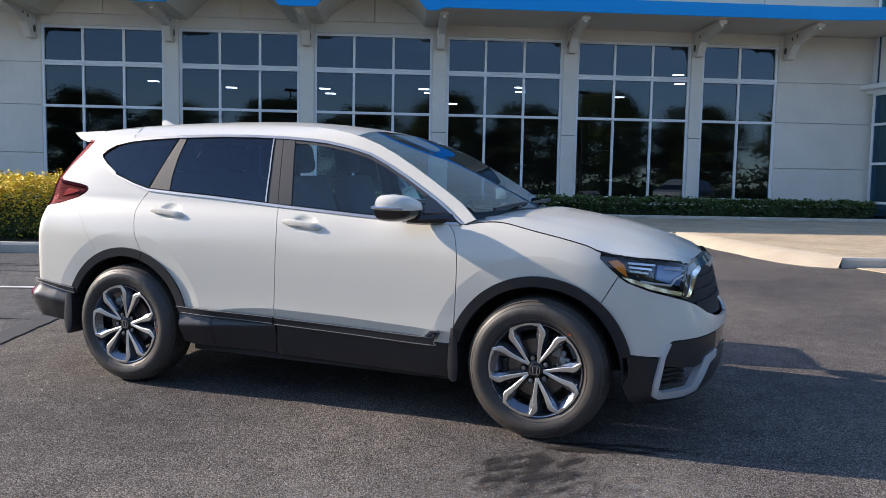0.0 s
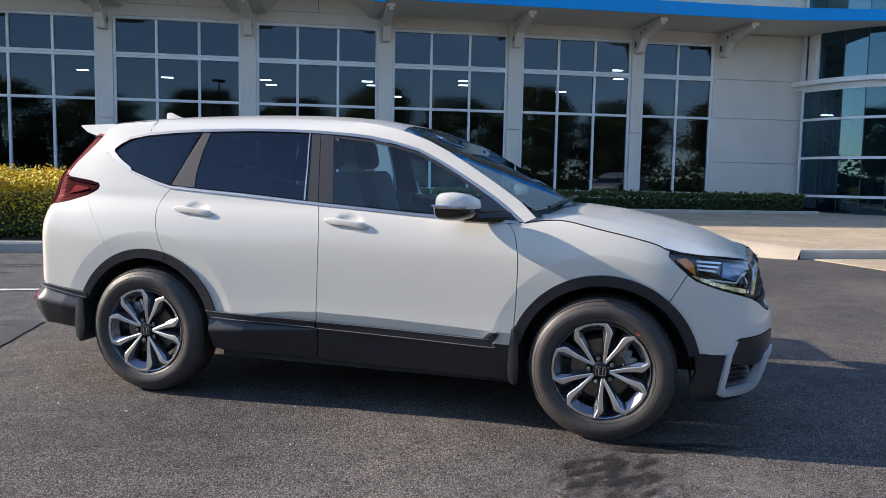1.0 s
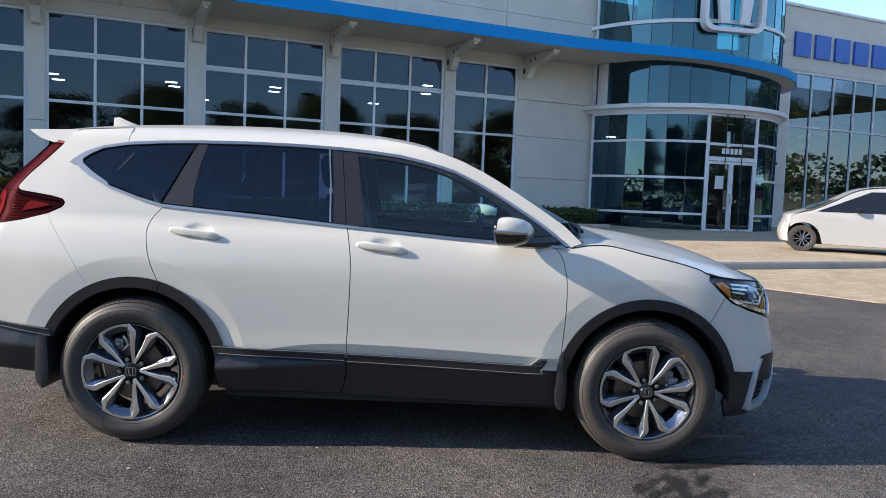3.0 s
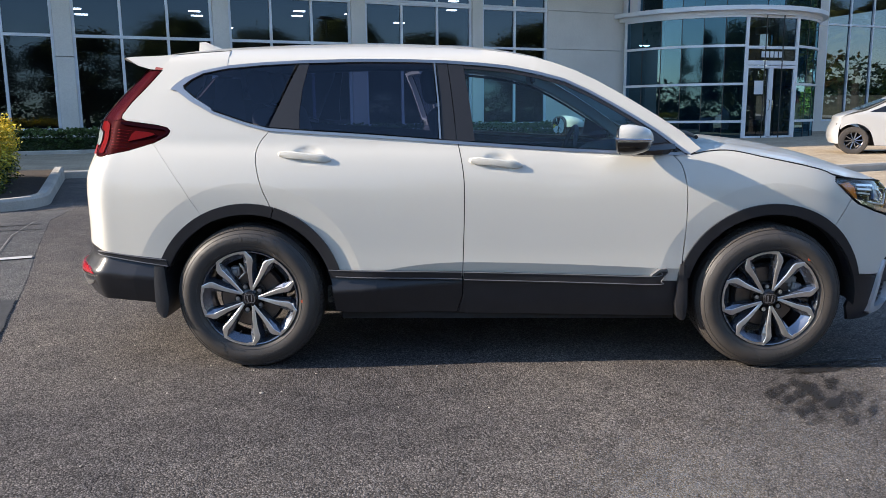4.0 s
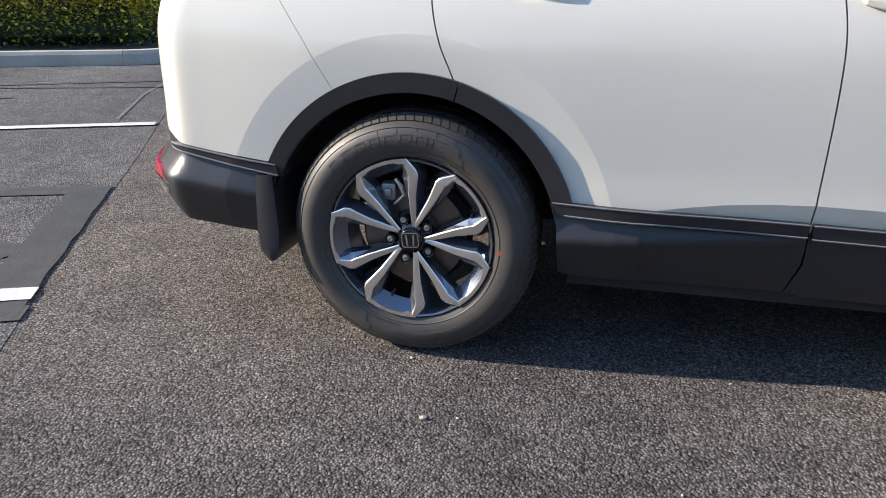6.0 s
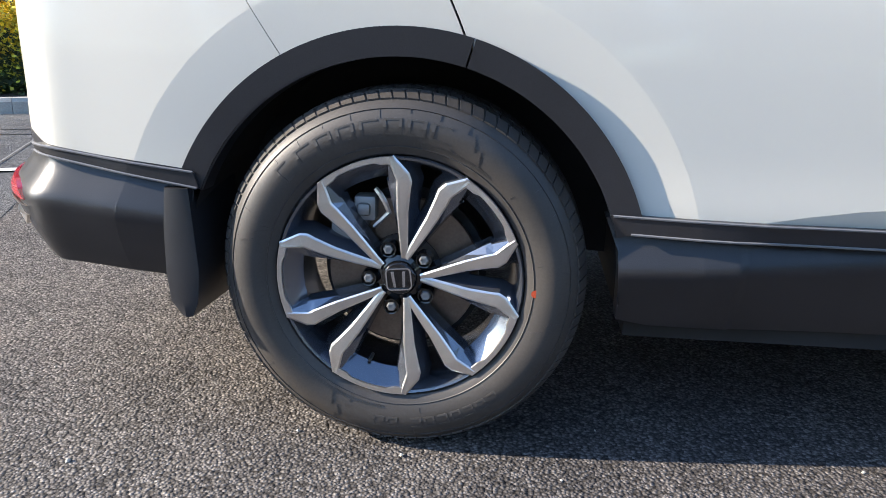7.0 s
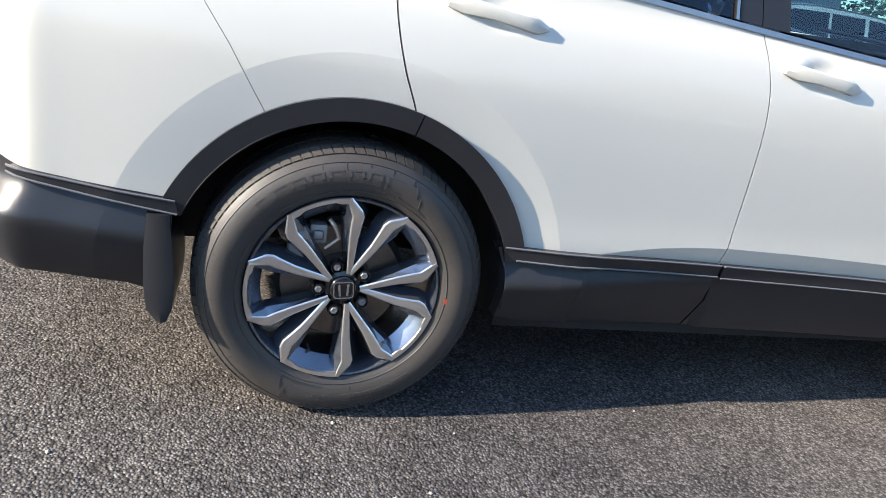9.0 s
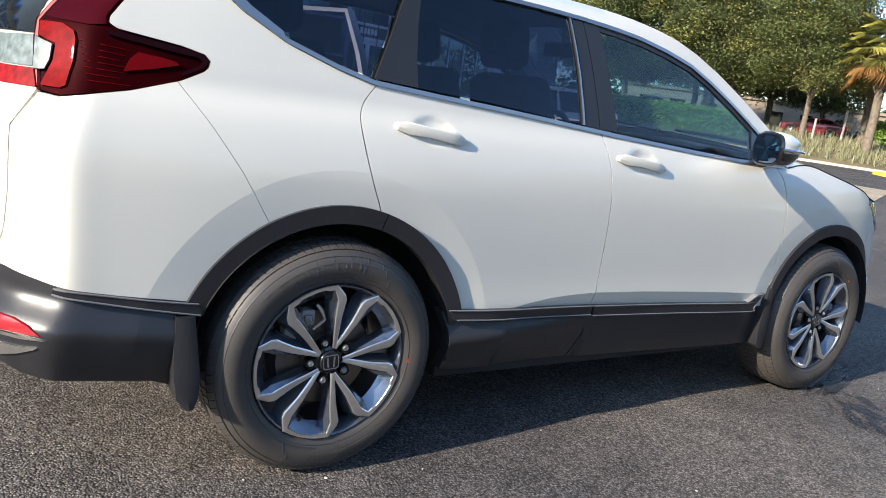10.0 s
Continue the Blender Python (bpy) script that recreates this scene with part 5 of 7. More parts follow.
both("tail_bar", lambda: skin([(-0.855, 1.134), (-1.0, 1.130), (-1.62, 1.130), (-1.62, 1.203), (-1.0, 1.205), (-0.860, 1.212)], 0.03, 0.004), M_CLEARGREY, None, "grey clear-lens bar over the tailgate")

def sill_off(x, z):
    """Sill with a crisp ridge: a slanting facet on top that narrows to a point before the front edge of the rear door."""
    if x > 1.09:
        return -0.004 + 0.002 * math.exp(-((z - 0.40) / 0.05) ** 2) - 0.13 * max(0.0, 0.34 - z)
    top = 0.482 - 0.022 * (x - 0.40)
    ridge = 0.398 + 0.062 * (x - 0.44)
    wide = max(0.0, top - ridge)
    under = min(1.0, wide / 0.07)
    facet = 0.52 * (top - z)
    below = 0.52 * wide - (0.10 + 0.28 * under) * (ridge - z)
    k = 0.0045
    return -0.006 + max(0.0 if z > ridge else -1.0, -k * math.log(math.exp(-facet / k) + math.exp(-below / k)))


tail_hump = lerp_table([(0.28, -0.034), (0.34, -0.006), (0.40, 0.018), (0.448, 0.0345), (0.458, 0.036), (0.470, 0.0345), (0.52, 0.012), (0.54, 0.005), (0.575, 0.001), (0.65, 0.0)])

# black cladding: arches, sills, lower bumper, strips
for ax, a0, a1, nm in ((0.0, 158, 14, 0), (WB, 166, 13, 1)):
    for b0, b1 in (((a0, 73.6), (73.1, a1)) if ax == 0.0 else ((a0, a1),)):
        both("arch_trim", lambda: skin(arc(ax, R_OUT, b0, b1, 30) + arc(ax, R_IN, b1, b0, 30), 0.06, 0.014, 0.05), M_TRIM)
    bm = bmesh.new()
    rows = []
    for k in range(33):
        a = math.radians(185 - 190 * k / 32)
        x, z = ax + (R_IN + 0.004) * math.cos(a), HUB_Z + (R_IN + 0.004) * math.sin(a)
        rows.append([(x, 0.006, z), (x, 0.10, z + 0.02), (x, 0.34, z + 0.02), (ax, 0.36, HUB_Z)])
    grid(bm, rows)
    far_ = bm.copy()
    for v in far_.verts:
        v.co.y = 2 * YC - v.co.y
    part("wheel_arch", bm, M_UNDER, car)
    part("wheel_arch", far_, M_UNDER, car)
both("sill_strip", lambda: skin([(0.405, 0.512), (1.084, 0.498), (1.084, 0.462), (0.44, 0.478)], 0.06, 0.024, 0.03), M_TRIM)
both("sill_strip", lambda: skin([(1.096, 0.497), (2.06, 0.478), (2.095, 0.502), (2.13, 0.505), (2.10, 0.452), (2.075, 0.436), (1.096, 0.458)], 0.06, 0.024, 0.03), M_TRIM)
both("sill_tip", lambda: skin([(2.045, 0.482), (2.06, 0.482), (2.095, 0.508), (2.125, 0.511), (2.122, 0.521), (2.085, 0.519)], 0.03, 0.028, 0.03), M_TRIM_L)
both("sill", lambda: skin([(0.40, 0.502), (0.425, 0.44), (0.435, 0.288), (0.50, 0.276), (1.060, 0.270), (1.088, 0.37), (1.088, 0.486)], 0.0085, sill_off, 0.05), M_TRIM)
both("sill", lambda: skin([(1.094, 0.486), (1.094, 0.37), (1.066, 0.268), (2.19, 0.255), (2.20, 0.53), (2.06, 0.464)], 0.02, sill_off, 0.05), M_TRIM)
both("rear_strip", lambda: skin([(-0.415, 0.560), (-0.52, 0.572), (-0.66, 0.590), (-0.76, 0.604), (-0.765, 0.590), (-0.66, 0.572), (-0.52, 0.548), (-0.405, 0.530)], 0.05, 0.022, 0.02), M_TRIM)
both("rear_skirt", lambda: skin([(-0.42, 0.562), (-0.50, 0.572), (-0.62, 0.585), (-0.76, 0.604), (-0.92, 0.628), (-1.2, 0.64), (-1.62, 0.64), (-1.62, 0.42), (-1.0, 0.40), (-0.86, 0.35), (-0.70, 0.345), (-0.52, 0.33), (-0.44, 0.30), (-0.42, 0.44)], 0.013, lambda x, z: tail_hump(z - max(0, min(0.05, (-0.42 - x) * 0.10))), 0.06), M_TRIM)
both("rear_reflector", lambda: skin([(-0.779, 0.486), (-0.804, 0.506), (-0.853, 0.518), (-0.943, 0.523), (-1.10, 0.520), (-1.10, 0.488), (-0.927, 0.487), (-0.845, 0.484)], 0.02, lambda x, z: 0.008 + tail_hump(z - 0.05), 0.03), M_REFLECT, None, "bright red bumper reflector")
both("reflector_edge", lambda: skin([(-0.769, 0.475), (-0.845, 0.479), (-0.927, 0.481), (-1.10, 0.482), (-1.10, 0.473), (-0.924, 0.472), (-0.835, 0.469)], 0.03, lambda x, z: 0.010 + tail_hump(z - 0.05), 0.03), M_SATIN, None, "thin bright edge")
both("bumper_accent", lambda: skin([(-0.793, 0.450), (-0.851, 0.441), (-0.923, 0.440), (-1.12, 0.442), (-1.62, 0.44), (-1.62, 0.39), (-1.0, 0.392), (-0.92, 0.402), (-0.849, 0.422), (-0.80, 0.443)], 0.03, lambda x, z: 0.010 + tail_hump(z - 0.05), 0.03), M_SILVER, None, "silver bumper accent")

# thin grey tubes painting the sky's highlight along the edges of the mouldings
for sgn in (1, -1):
    for pts, off in (([(0.41, 0.512), (0.75, 0.505), (1.084, 0.498)], 0.025), ([(0.445, 0.4775), (0.75, 0.470), (1.084, 0.4615)], 0.025), ([(1.096, 0.497), (1.6, 0.487), (2.055, 0.478), (2.093, 0.503)], 0.025), ([(1.096, 0.4575), (1.6, 0.447), (2.07, 0.436), (2.10, 0.454), (2.128, 0.503)], 0.025), ([(-0.415, 0.562), (-0.52, 0.574), (-0.66, 0.592), (-0.76, 0.605)], 0.023), ([(-0.408, 0.530), (-0.52, 0.548), (-0.66, 0.571), (-0.763, 0.589)], 0.023)):
        bm = bmesh.new()
        line = [surf(x_of(x, z), z, off) for x, z in spline(pts, 6)]
        tube(bm, [(q.x, q.y if sgn > 0 else 2 * YC - q.y, q.z) for q in line], 0.0028, 6)
        part("moulding_edge", bm, M_TRIM_L, car)

# mud flaps
def flap(ax, pts, yo):
    bm = bmesh.new()
    rows = []
    for (x0, x1, z) in pts:
        yo_ = yo - 0.11 * (0.53 - z) if ax == 0 else yo
        rows.append([(x0, yo_ + 0.004, z), ((x0 + x1) / 2, yo_ - 0.004, z), (x1, yo_ + 0.002, z), (x1 + 0.012, yo + 0.22, z), (x0 + 0.006, yo + 0.22, z)])
    vv = grid(bm, rows, True)
    bm.faces.new(vv[0][::-1]), bm.faces.new(vv[-1])
    return bm


both("mud_flap", lambda: flap(0, [(-0.475, -0.425, 0.53), (-0.478, -0.415, 0.45), (-0.475, -0.405, 0.36), (-0.466, -0.408, 0.30), (-0.442, -0.420, 0.270)], -0.010), M_TRIM)
both("mud_flap", lambda: flap(WB, [(2.195, 2.225, 0.54), (2.185, 2.235, 0.44), (2.180, 2.240, 0.33), (2.190, 2.235, 0.265), (2.205, 2.225, 0.25)], -0.006), M_TRIM)

# window strip, pillars, panes
def far_side(bm):
    for v in bm.verts:
        v.co.y = 2 * YC - v.co.y
    return bm


belt_strip = lambda a, b, e=0.0: skin(belt_run(a, b, 0.0) + belt_run(a + e, b - e, 0.014)[::-1], 0.08, 0.007, 0.02)
part("window_strip", belt_strip(-0.372, 2.215, 0.025), M_SATIN, car, "bright strip below the windows", True)
for a, b, holder in ((-0.372, 0.104, car), (0.112, 1.055, rear_door_far), (1.075, 2.215, car)):
    part("window_strip", far_side(belt_strip(a, b)), M_SATIN, holder, "bright strip below the windows", True)
both("window_strip", lambda: skin(top_run(-0.405, 2.235, 0.002) + top_run(-0.36, 2.205, -0.013)[::-1], 0.08, 0.006, 0.02), M_SATIN, None, "bright strip over the windows")
both("window_strip", lambda: skin([(-0.405, 1.412), (-0.385, 1.434), (-0.33, 1.474), (-0.24, 1.508), (-0.245, 1.490), (-0.30, 1.462), (-0.338, 1.432), (-0.335, 1.415), (-0.28, 1.372), (-0.19, 1.318), (-0.18, 1.290), (-0.30, 1.354), (-0.372, 1.405)], 0.05, 0.008, 0.02), M_SATIN, None, "bright strip round the rear window tip")
both("quarter_glass", lambda: skin([(-0.335, 1.415), (-0.18, 1.308), (-0.02, 1.255), (0.088, 1.226), (0.155, 1.36), (0.232, 1.538), (0.05, 1.530), (-0.12, 1.512), (-0.24, 1.488), (-0.30, 1.456)], 0.06, -0.006, 0.004), M_PRIVACY, None, "dark privacy glass")
both("c_pillar_trim", lambda: skin([(0.105, 1.224), (0.26, 1.214), (0.258, 1.30), (0.272, 1.42), (0.300, 1.542), (0.250, 1.540), (0.172, 1.37)], 0.06, -0.001, 0.02), M_PILLAR)
pane_line = [(0.258, 1.214), (0.58, 1.196), (0.965, 1.166), (0.955, 1.35), (0.935, 1.545), (0.57, 1.549), (0.300, 1.543), (0.270, 1.42), (0.256, 1.30)]
_, far_pane = both("rear_door_glass", lambda: skin(pane_line, 0.06, -0.006, 0.004), M_PRIVACY, None, "dark privacy glass")
far_pane.parent = rear_door_far
# the far rear door stands open: its window frame and lining swing with it
bm = bmesh.new()
loop_ = lambda k, off: [surf(x_of(0.61 + (x - 0.61) * k, 1.37 + (z - 1.37) * k), 1.37 + (z - 1.37) * k, off) for x, z in pane_line]
grid(bm, [loop_(1.11, -0.004), loop_(1.11, -0.050), loop_(1.0, -0.050), loop_(1.0, -0.010), loop_(1.11, -0.004)], True)
part("window_frame", far_side(bm), M_PAINT, rear_door_far, "white-painted window frame")
bm = bmesh.new()
box(bm, (0.50, 2 * YC - 0.14, 0.56), (1.05, 2 * YC - 0.055, 1.02), 0.02)
box(bm, (0.13, 2 * YC - 0.145, 0.90), (1.05, 2 * YC - 0.10, 1.15), 0.02)
part("door_lining", bm, M_CABIN, rear_door_far, "dark inner door lining")
rear_door_far.matrix_basis = Matrix.Translation((1.085, 2 * YC - 0.06, 0)) @ pose(0, 0, 0, 0, 0, -79) @ Matrix.Translation((-1.085, 0.06 - 2 * YC, 0))
rear_door_far["label"] = "pearl-white rear door standing wide open"
both("b_pillar_trim", lambda: skin([(0.985, 1.164), (1.057, 1.160), (1.036, 1.35), (1.010, 1.540), (0.955, 1.542), (0.975, 1.35)], 0.06, 0.0, 0.02), M_PILLAR)
both("b_pillar_trim", lambda: skin([(1.0605, 1.160), (1.150, 1.154), (1.128, 1.32), (1.092, 1.534), (1.0135, 1.539), (1.0395, 1.35)], 0.06, 0.0, 0.02), M_PILLAR)
both("pillar_bright", lambda: skin([(0.970, 1.166), (0.980, 1.165), (0.969, 1.35), (0.948, 1.543), (0.940, 1.544), (0.961, 1.35)], 0.06, 0.004, 0.02), M_SATIN)
both("front_door_glass", lambda: skin([(1.148, 1.154), (1.61, 1.127), (1.86, 1.115), (1.99, 1.110), (2.00, 1.236), (1.85, 1.325), (1.73, 1.390), (1.61, 1.446), (1.47, 1.484), (1.32, 1.512), (1.18, 1.526), (1.092, 1.533), (1.127, 1.32)], 0.06, -0.006, 0.004), M_SIDEGLASS, None, "lightly tinted door glass")
both("sail_panel", lambda: skin([(1.985, 1.109), (2.195, 1.107), (2.15, 1.140), (2.06, 1.200), (1.995, 1.240)], 0.05, -0.001, 0.02), M_GLOSSBLK)
both("inner_frame", lambda: skin(top_run(1.09, 2.0, -0.018) + top_run(1.10, 1.99, -0.034)[::-1], 0.08, -0.002, 0.02), M_PILLAR)

# cant rail and A pillar, roof, windscreen, bonnet
rail_x = [-0.1195, 0.0, 0.25, 0.5, 0.75, 1.0, 1.2, 1.32, 1.44, 1.55, 1.66, 1.78, 1.9, 2.0, 2.1, 2.2, 2.29]
both("cant_rail", lambda: skin([(x, top_z(x) + 0.003) for x in rail_x[:-1]] + [(2.232, 1.092), (2.29, 1.118)] + [(x, roof_z(x)) for x in rail_x[::-1][1:]], 0.07, 0.0, 0.02), M_PAINT)


def edge_at(x):
    z = roof_z(x)
    return surf(x_of(x, z), z)


def cross(e, c, k, p=2.2):
    """Point k (0 edge, 1 centre) of a crowned cross line."""
    q = e.lerp(c, k)
    q.z = e.z + (c.z - e.z) * (1 - (1 - k) ** p)
    return q


roof_c = lerp_table(spline([(-0.72, 1.585), (-0.5, 1.622), (-0.3, 1.645), (0.0, 1.664), (0.4, 1.676), (0.8, 1.674), (1.1, 1.658), (1.3, 1.634), (1.42, 1.610)], 6))
bm = bmesh.new()
rows = []
for i in range(29):
    x = -0.55 + i * (1.50 + 0.55) / 28
    xc = min(x, -0.6 + (x + 0.55) * (1.40 + 0.6) / 2.05)
    e, c = edge_at(x), Vector((xc, YC, roof_c(xc)))
    half = [cross(e, c, k / 9) for k in range(10)]
    rows.append(half + [Vector((q.x, 2 * YC - q.y, q.z)) for q in half[-2::-1]])
grid(bm, rows)
part("roof_panel", bm, M_PAINT, car, smooth=True)
bm = bmesh.new()
rows = []
for i in range(13):
    t = i / 12
    xe = 1.50 + 0.78 * t
    e = edge_at(xe) + Vector((0.0, 0.012, 0.002))
    c = Vector((1.41 + 1.02 * t, YC, 1.607 - 0.452 * t + 0.02 * math.sin(math.pi * t)))
    half = [cross(e, c, k / 9, 2.6) for k in range(10)]
    rows.append(half + [Vector((q.x, 2 * YC - q.y, q.z)) for q in half[-2::-1]])
grid(bm, rows)
part("windscreen", bm, M_SCREEN, car, "raked windscreen", True)
bm = bmesh.new()
rows = []
for i in range(17):
    t = i / 16
    xe = 2.26 + (3.48 - 2.26) * t
    ze = float(np.interp(xe, [2.26, 2.34, 2.45, 2.60, 2.78, 2.90, 2.98, 3.25, 3.42, 3.48], [1.098, 1.110, 1.110, 1.080, 1.044, 1.014, 0.984, 0.950, 0.930, 0.920]))
    e = surf(x_of(xe, ze), ze, -0.001)
    xc = 2.44 + (3.485 - 2.44) * t
    c = Vector((xc, YC, float(np.interp(xc, [2.44, 2.57, 2.75, 2.95, 3.1, 3.21, 3.33, 3.42, 3.485], [1.150, 1.150, 1.130, 1.095, 1.058, 1.022, 0.975, 0.935, 0.895]))))
    half = [cross(e, c, k / 10, 2.4) for k in range(11)]
    half[2].z += 0.006
    rows.append(half + [Vector((q.x, 2 * YC - q.y, q.z)) for q in half[-2::-1]])
rows.append([q + Vector((-0.02, 0, -0.05)) for q in rows[-1]])
grid(bm, rows)
part("bonnet", bm, M_PAINT, car, smooth=True)
# cowl and wipers
bm = bmesh.new()
rows = []
for k in range(11):
    y = 0.17 + (YC - 0.17) * k / 10
    x = 2.29 + 0.15 * (1 - (1 - k / 10) ** 2.2)
    rows.append([(x - 0.07, y, 1.14 + 0.03 * k / 10), (x, y, 1.118 + 0.02 * k / 10), (x + 0.06, y, 1.112 + 0.02 * k / 10)])
grid(bm, rows)
part("cowl", mirrored(bm), M_TRIM, car)
for y0, y1 in ((0.30, 0.86), (0.95, 1.50)):
    bm = bmesh.new()
    tube(bm, [(2.33, y0, 1.165), (2.36, (y0 + y1) / 2, 1.178), (2.37, y1, 1.182)], 0.011, 6)
    part("wiper", bm, M_TRIM, car)
# roof spoiler, fin aerial
bm = bmesh.new()
rows = []
for k in range(15):
    d = abs(k - 7) / 7
    out_y = lambda z: YC + math.copysign(1, k - 7) * d * (YC - 0.272 - 0.62 * (z - 1.54) * d ** 4)
    rows.append([(x - bx * (1 - d ** 3), out_y(z), z) for x, bx, z in ((-0.40, 0.0, 1.622 - 0.034 * d), (-0.52, 0.05, 1.612 - 0.030 * d), (-0.62, 0.10, 1.596 - 0.018 * d), (-0.655, 0.13, 1.584 - 0.010 * d), (-0.645, 0.12, 1.566), (-0.585, 0.08, 1.532), (-0.52, 0.03, 1.514), (-0.40, 0.0, 1.505))])
vv = grid(bm, rows, True)
bm.faces.new(vv[0][::-1]), bm.faces.new(vv[-1])
part("spoiler", bm, M_PAINT, car, smooth=True)
bm = bmesh.new()
rows = []
for x, h, w in ((-0.47, 0.006, 0.004), (-0.465, 0.058, 0.008), (-0.43, 0.062, 0.012), (-0.38, 0.040, 0.018), (-0.30, 0.012, 0.020), (-0.27, 0.0, 0.010)):
    rows.append([(x, YC - w, 1.625), (x, YC - w * 0.7, 1.632 + h * 0.7), (x, YC, 1.636 + h), (x, YC + w * 0.7, 1.632 + h * 0.7), (x, YC + w, 1.625)])
vv = grid(bm, rows)
bm.faces.new(vv[0])
part("aerial_fin", bm, M_PAINT, car, smooth=True)

# dark shell behind the gaps, floor pan and bay walls
bm = bmesh.new()
rows = []
for x in np.linspace(-0.80, 3.2, 42):
    zb_ = 0.27 if -0.44 < x < 3.0 else 0.40
    for ax in (0.0, WB):
        if abs(x - ax) < R_IN + 0.03:
            zb_ = max(zb_, at_arch(x, ax, R_IN + 0.03) + 0.02)
    zt_ = belt_z(x) - 0.01 if -0.372 < x < 2.2 else (1.36 if x < 0 else max(0.80, 1.06 - max(0, x - 2.6) * 0.35))
    if zb_ >= zt_:
        zb_ = zt_ - 0.02
    rows.append([surf(x_of(float(x), zb_ + (zt_ - zb_) * k / 8), zb_ + (zt_ - zb_) * k / 8, -0.03) for k in range(9)])
grid(bm, rows)
part("inner_shell", mirrored(bm), M_UNDER, car)
bm = bmesh.new()
box(bm, (0.46, 0.10, 0.23), (2.20, 2 * YC - 0.10, 0.34))
part("floor_pan", bm, M_UNDER, car)
bm = bmesh.new()
box(bm, (-0.42, 0.42, 0.46), (0.46, 2 * YC - 0.42, 0.70))
part("rear_underbody", bm, M_UNDER, car)
bm = bmesh.new()
box(bm, (2.20, 0.42, 0.30), (3.2, 2 * YC - 0.42, 0.75))
part("engine_undertray", bm, M_UNDER, car)
bm = bmesh.new()
box(bm, (-0.72, 0.30, 0.46), (-0.44, 2 * YC - 0.30, 0.58))
part("tail_undertray", bm, M_UNDER, car)

# door handles with their cups, door mirror
def handle(x, z, tilt):
    bm = bmesh.new()
    rows = []
    prof = [(-0.135, 0.003, 0.014), (-0.128, 0.011, 0.020), (-0.09, 0.016, 0.019), (-0.02, 0.019, 0.016), (0.06, 0.019, 0.017), (0.10, 0.016, 0.019), (0.125, 0.009, 0.016), (0.132, 0.003, 0.011)]
    for dx, o, h in prof:
        zz = z + tilt * dx - 0.008 * max(0, dx) / 0.13
        s = x_of(x + dx, zz)
        base = surf(s, zz, 0.0, False)
        nrm = (surf(s, zz, 0.01, False) - base).normalized()
        inner = 0.0 if abs(dx) > 0.11 else o - 0.011
        o, h = o * 1.15, h * (1.12 if abs(dx) < 0.115 else 0.62)
        rows.append([base + nrm * inner + Vector((0, 0, h)), base + nrm * o + Vector((0, 0, h * 0.75)), base + nrm * (o + 0.004), base + nrm * o + Vector((0, 0, -h * 0.8)), base + nrm * inner + Vector((0, 0, -h))])
    vv = grid(bm, rows, True)
    bm.faces.new(vv[0][::-1]), bm.faces.new(vv[-1])
    return bm


for dn, df, x, z, ti in ((rear_door, rear_door_far, 0.295, 1.082, -0.07), (front_door, front_door_far, 1.255, 1.052, -0.065)):
    for dd, sgn in ((dn, 1), (df, -1)):
        for nm, b2, mt in (("handle", handle(x, z, ti), M_PAINT),):
            if sgn < 0:
                for v in b2.verts:
                    v.co.y = 2 * YC - v.co.y
            part(nm, b2, mt, dd, smooth=True)


def mirror_shell(scale, x0=1.905, y0=-0.075, z0=1.170):
    """Rounded housing of the door mirror, blunt behind, tapering forward."""
    bm = bmesh.new()
    rows = []
    for dx, w, h in ((-0.105, 0.070, 0.048), (-0.108, 0.092, 0.063), (-0.095, 0.102, 0.071), (-0.05, 0.106, 0.074), (0.0, 0.104, 0.071), (0.05, 0.096, 0.062), (0.085, 0.085, 0.050), (0.105, 0.055, 0.030), (0.110, 0.02, 0.010)):
        ring_ = []
        for k in range(24):
            a = 2 * math.pi * k / 24
            c, s = math.cos(a), math.sin(a)
            ring_.append(Vector((x0 + 0.016 + 0.76 * dx * scale + 0.36 * c * w, y0 + 0.008 + 0.93 * w * scale * math.copysign(abs(c) ** 0.7, c), z0 + h * scale * math.copysign(abs(s) ** 0.75, s) - 0.04 * c * w)))
        rows.append(ring_)
    vv = grid(bm, rows, True)
    bm.faces.new(vv[0][::-1]), bm.faces.new(vv[-1])
    return bm


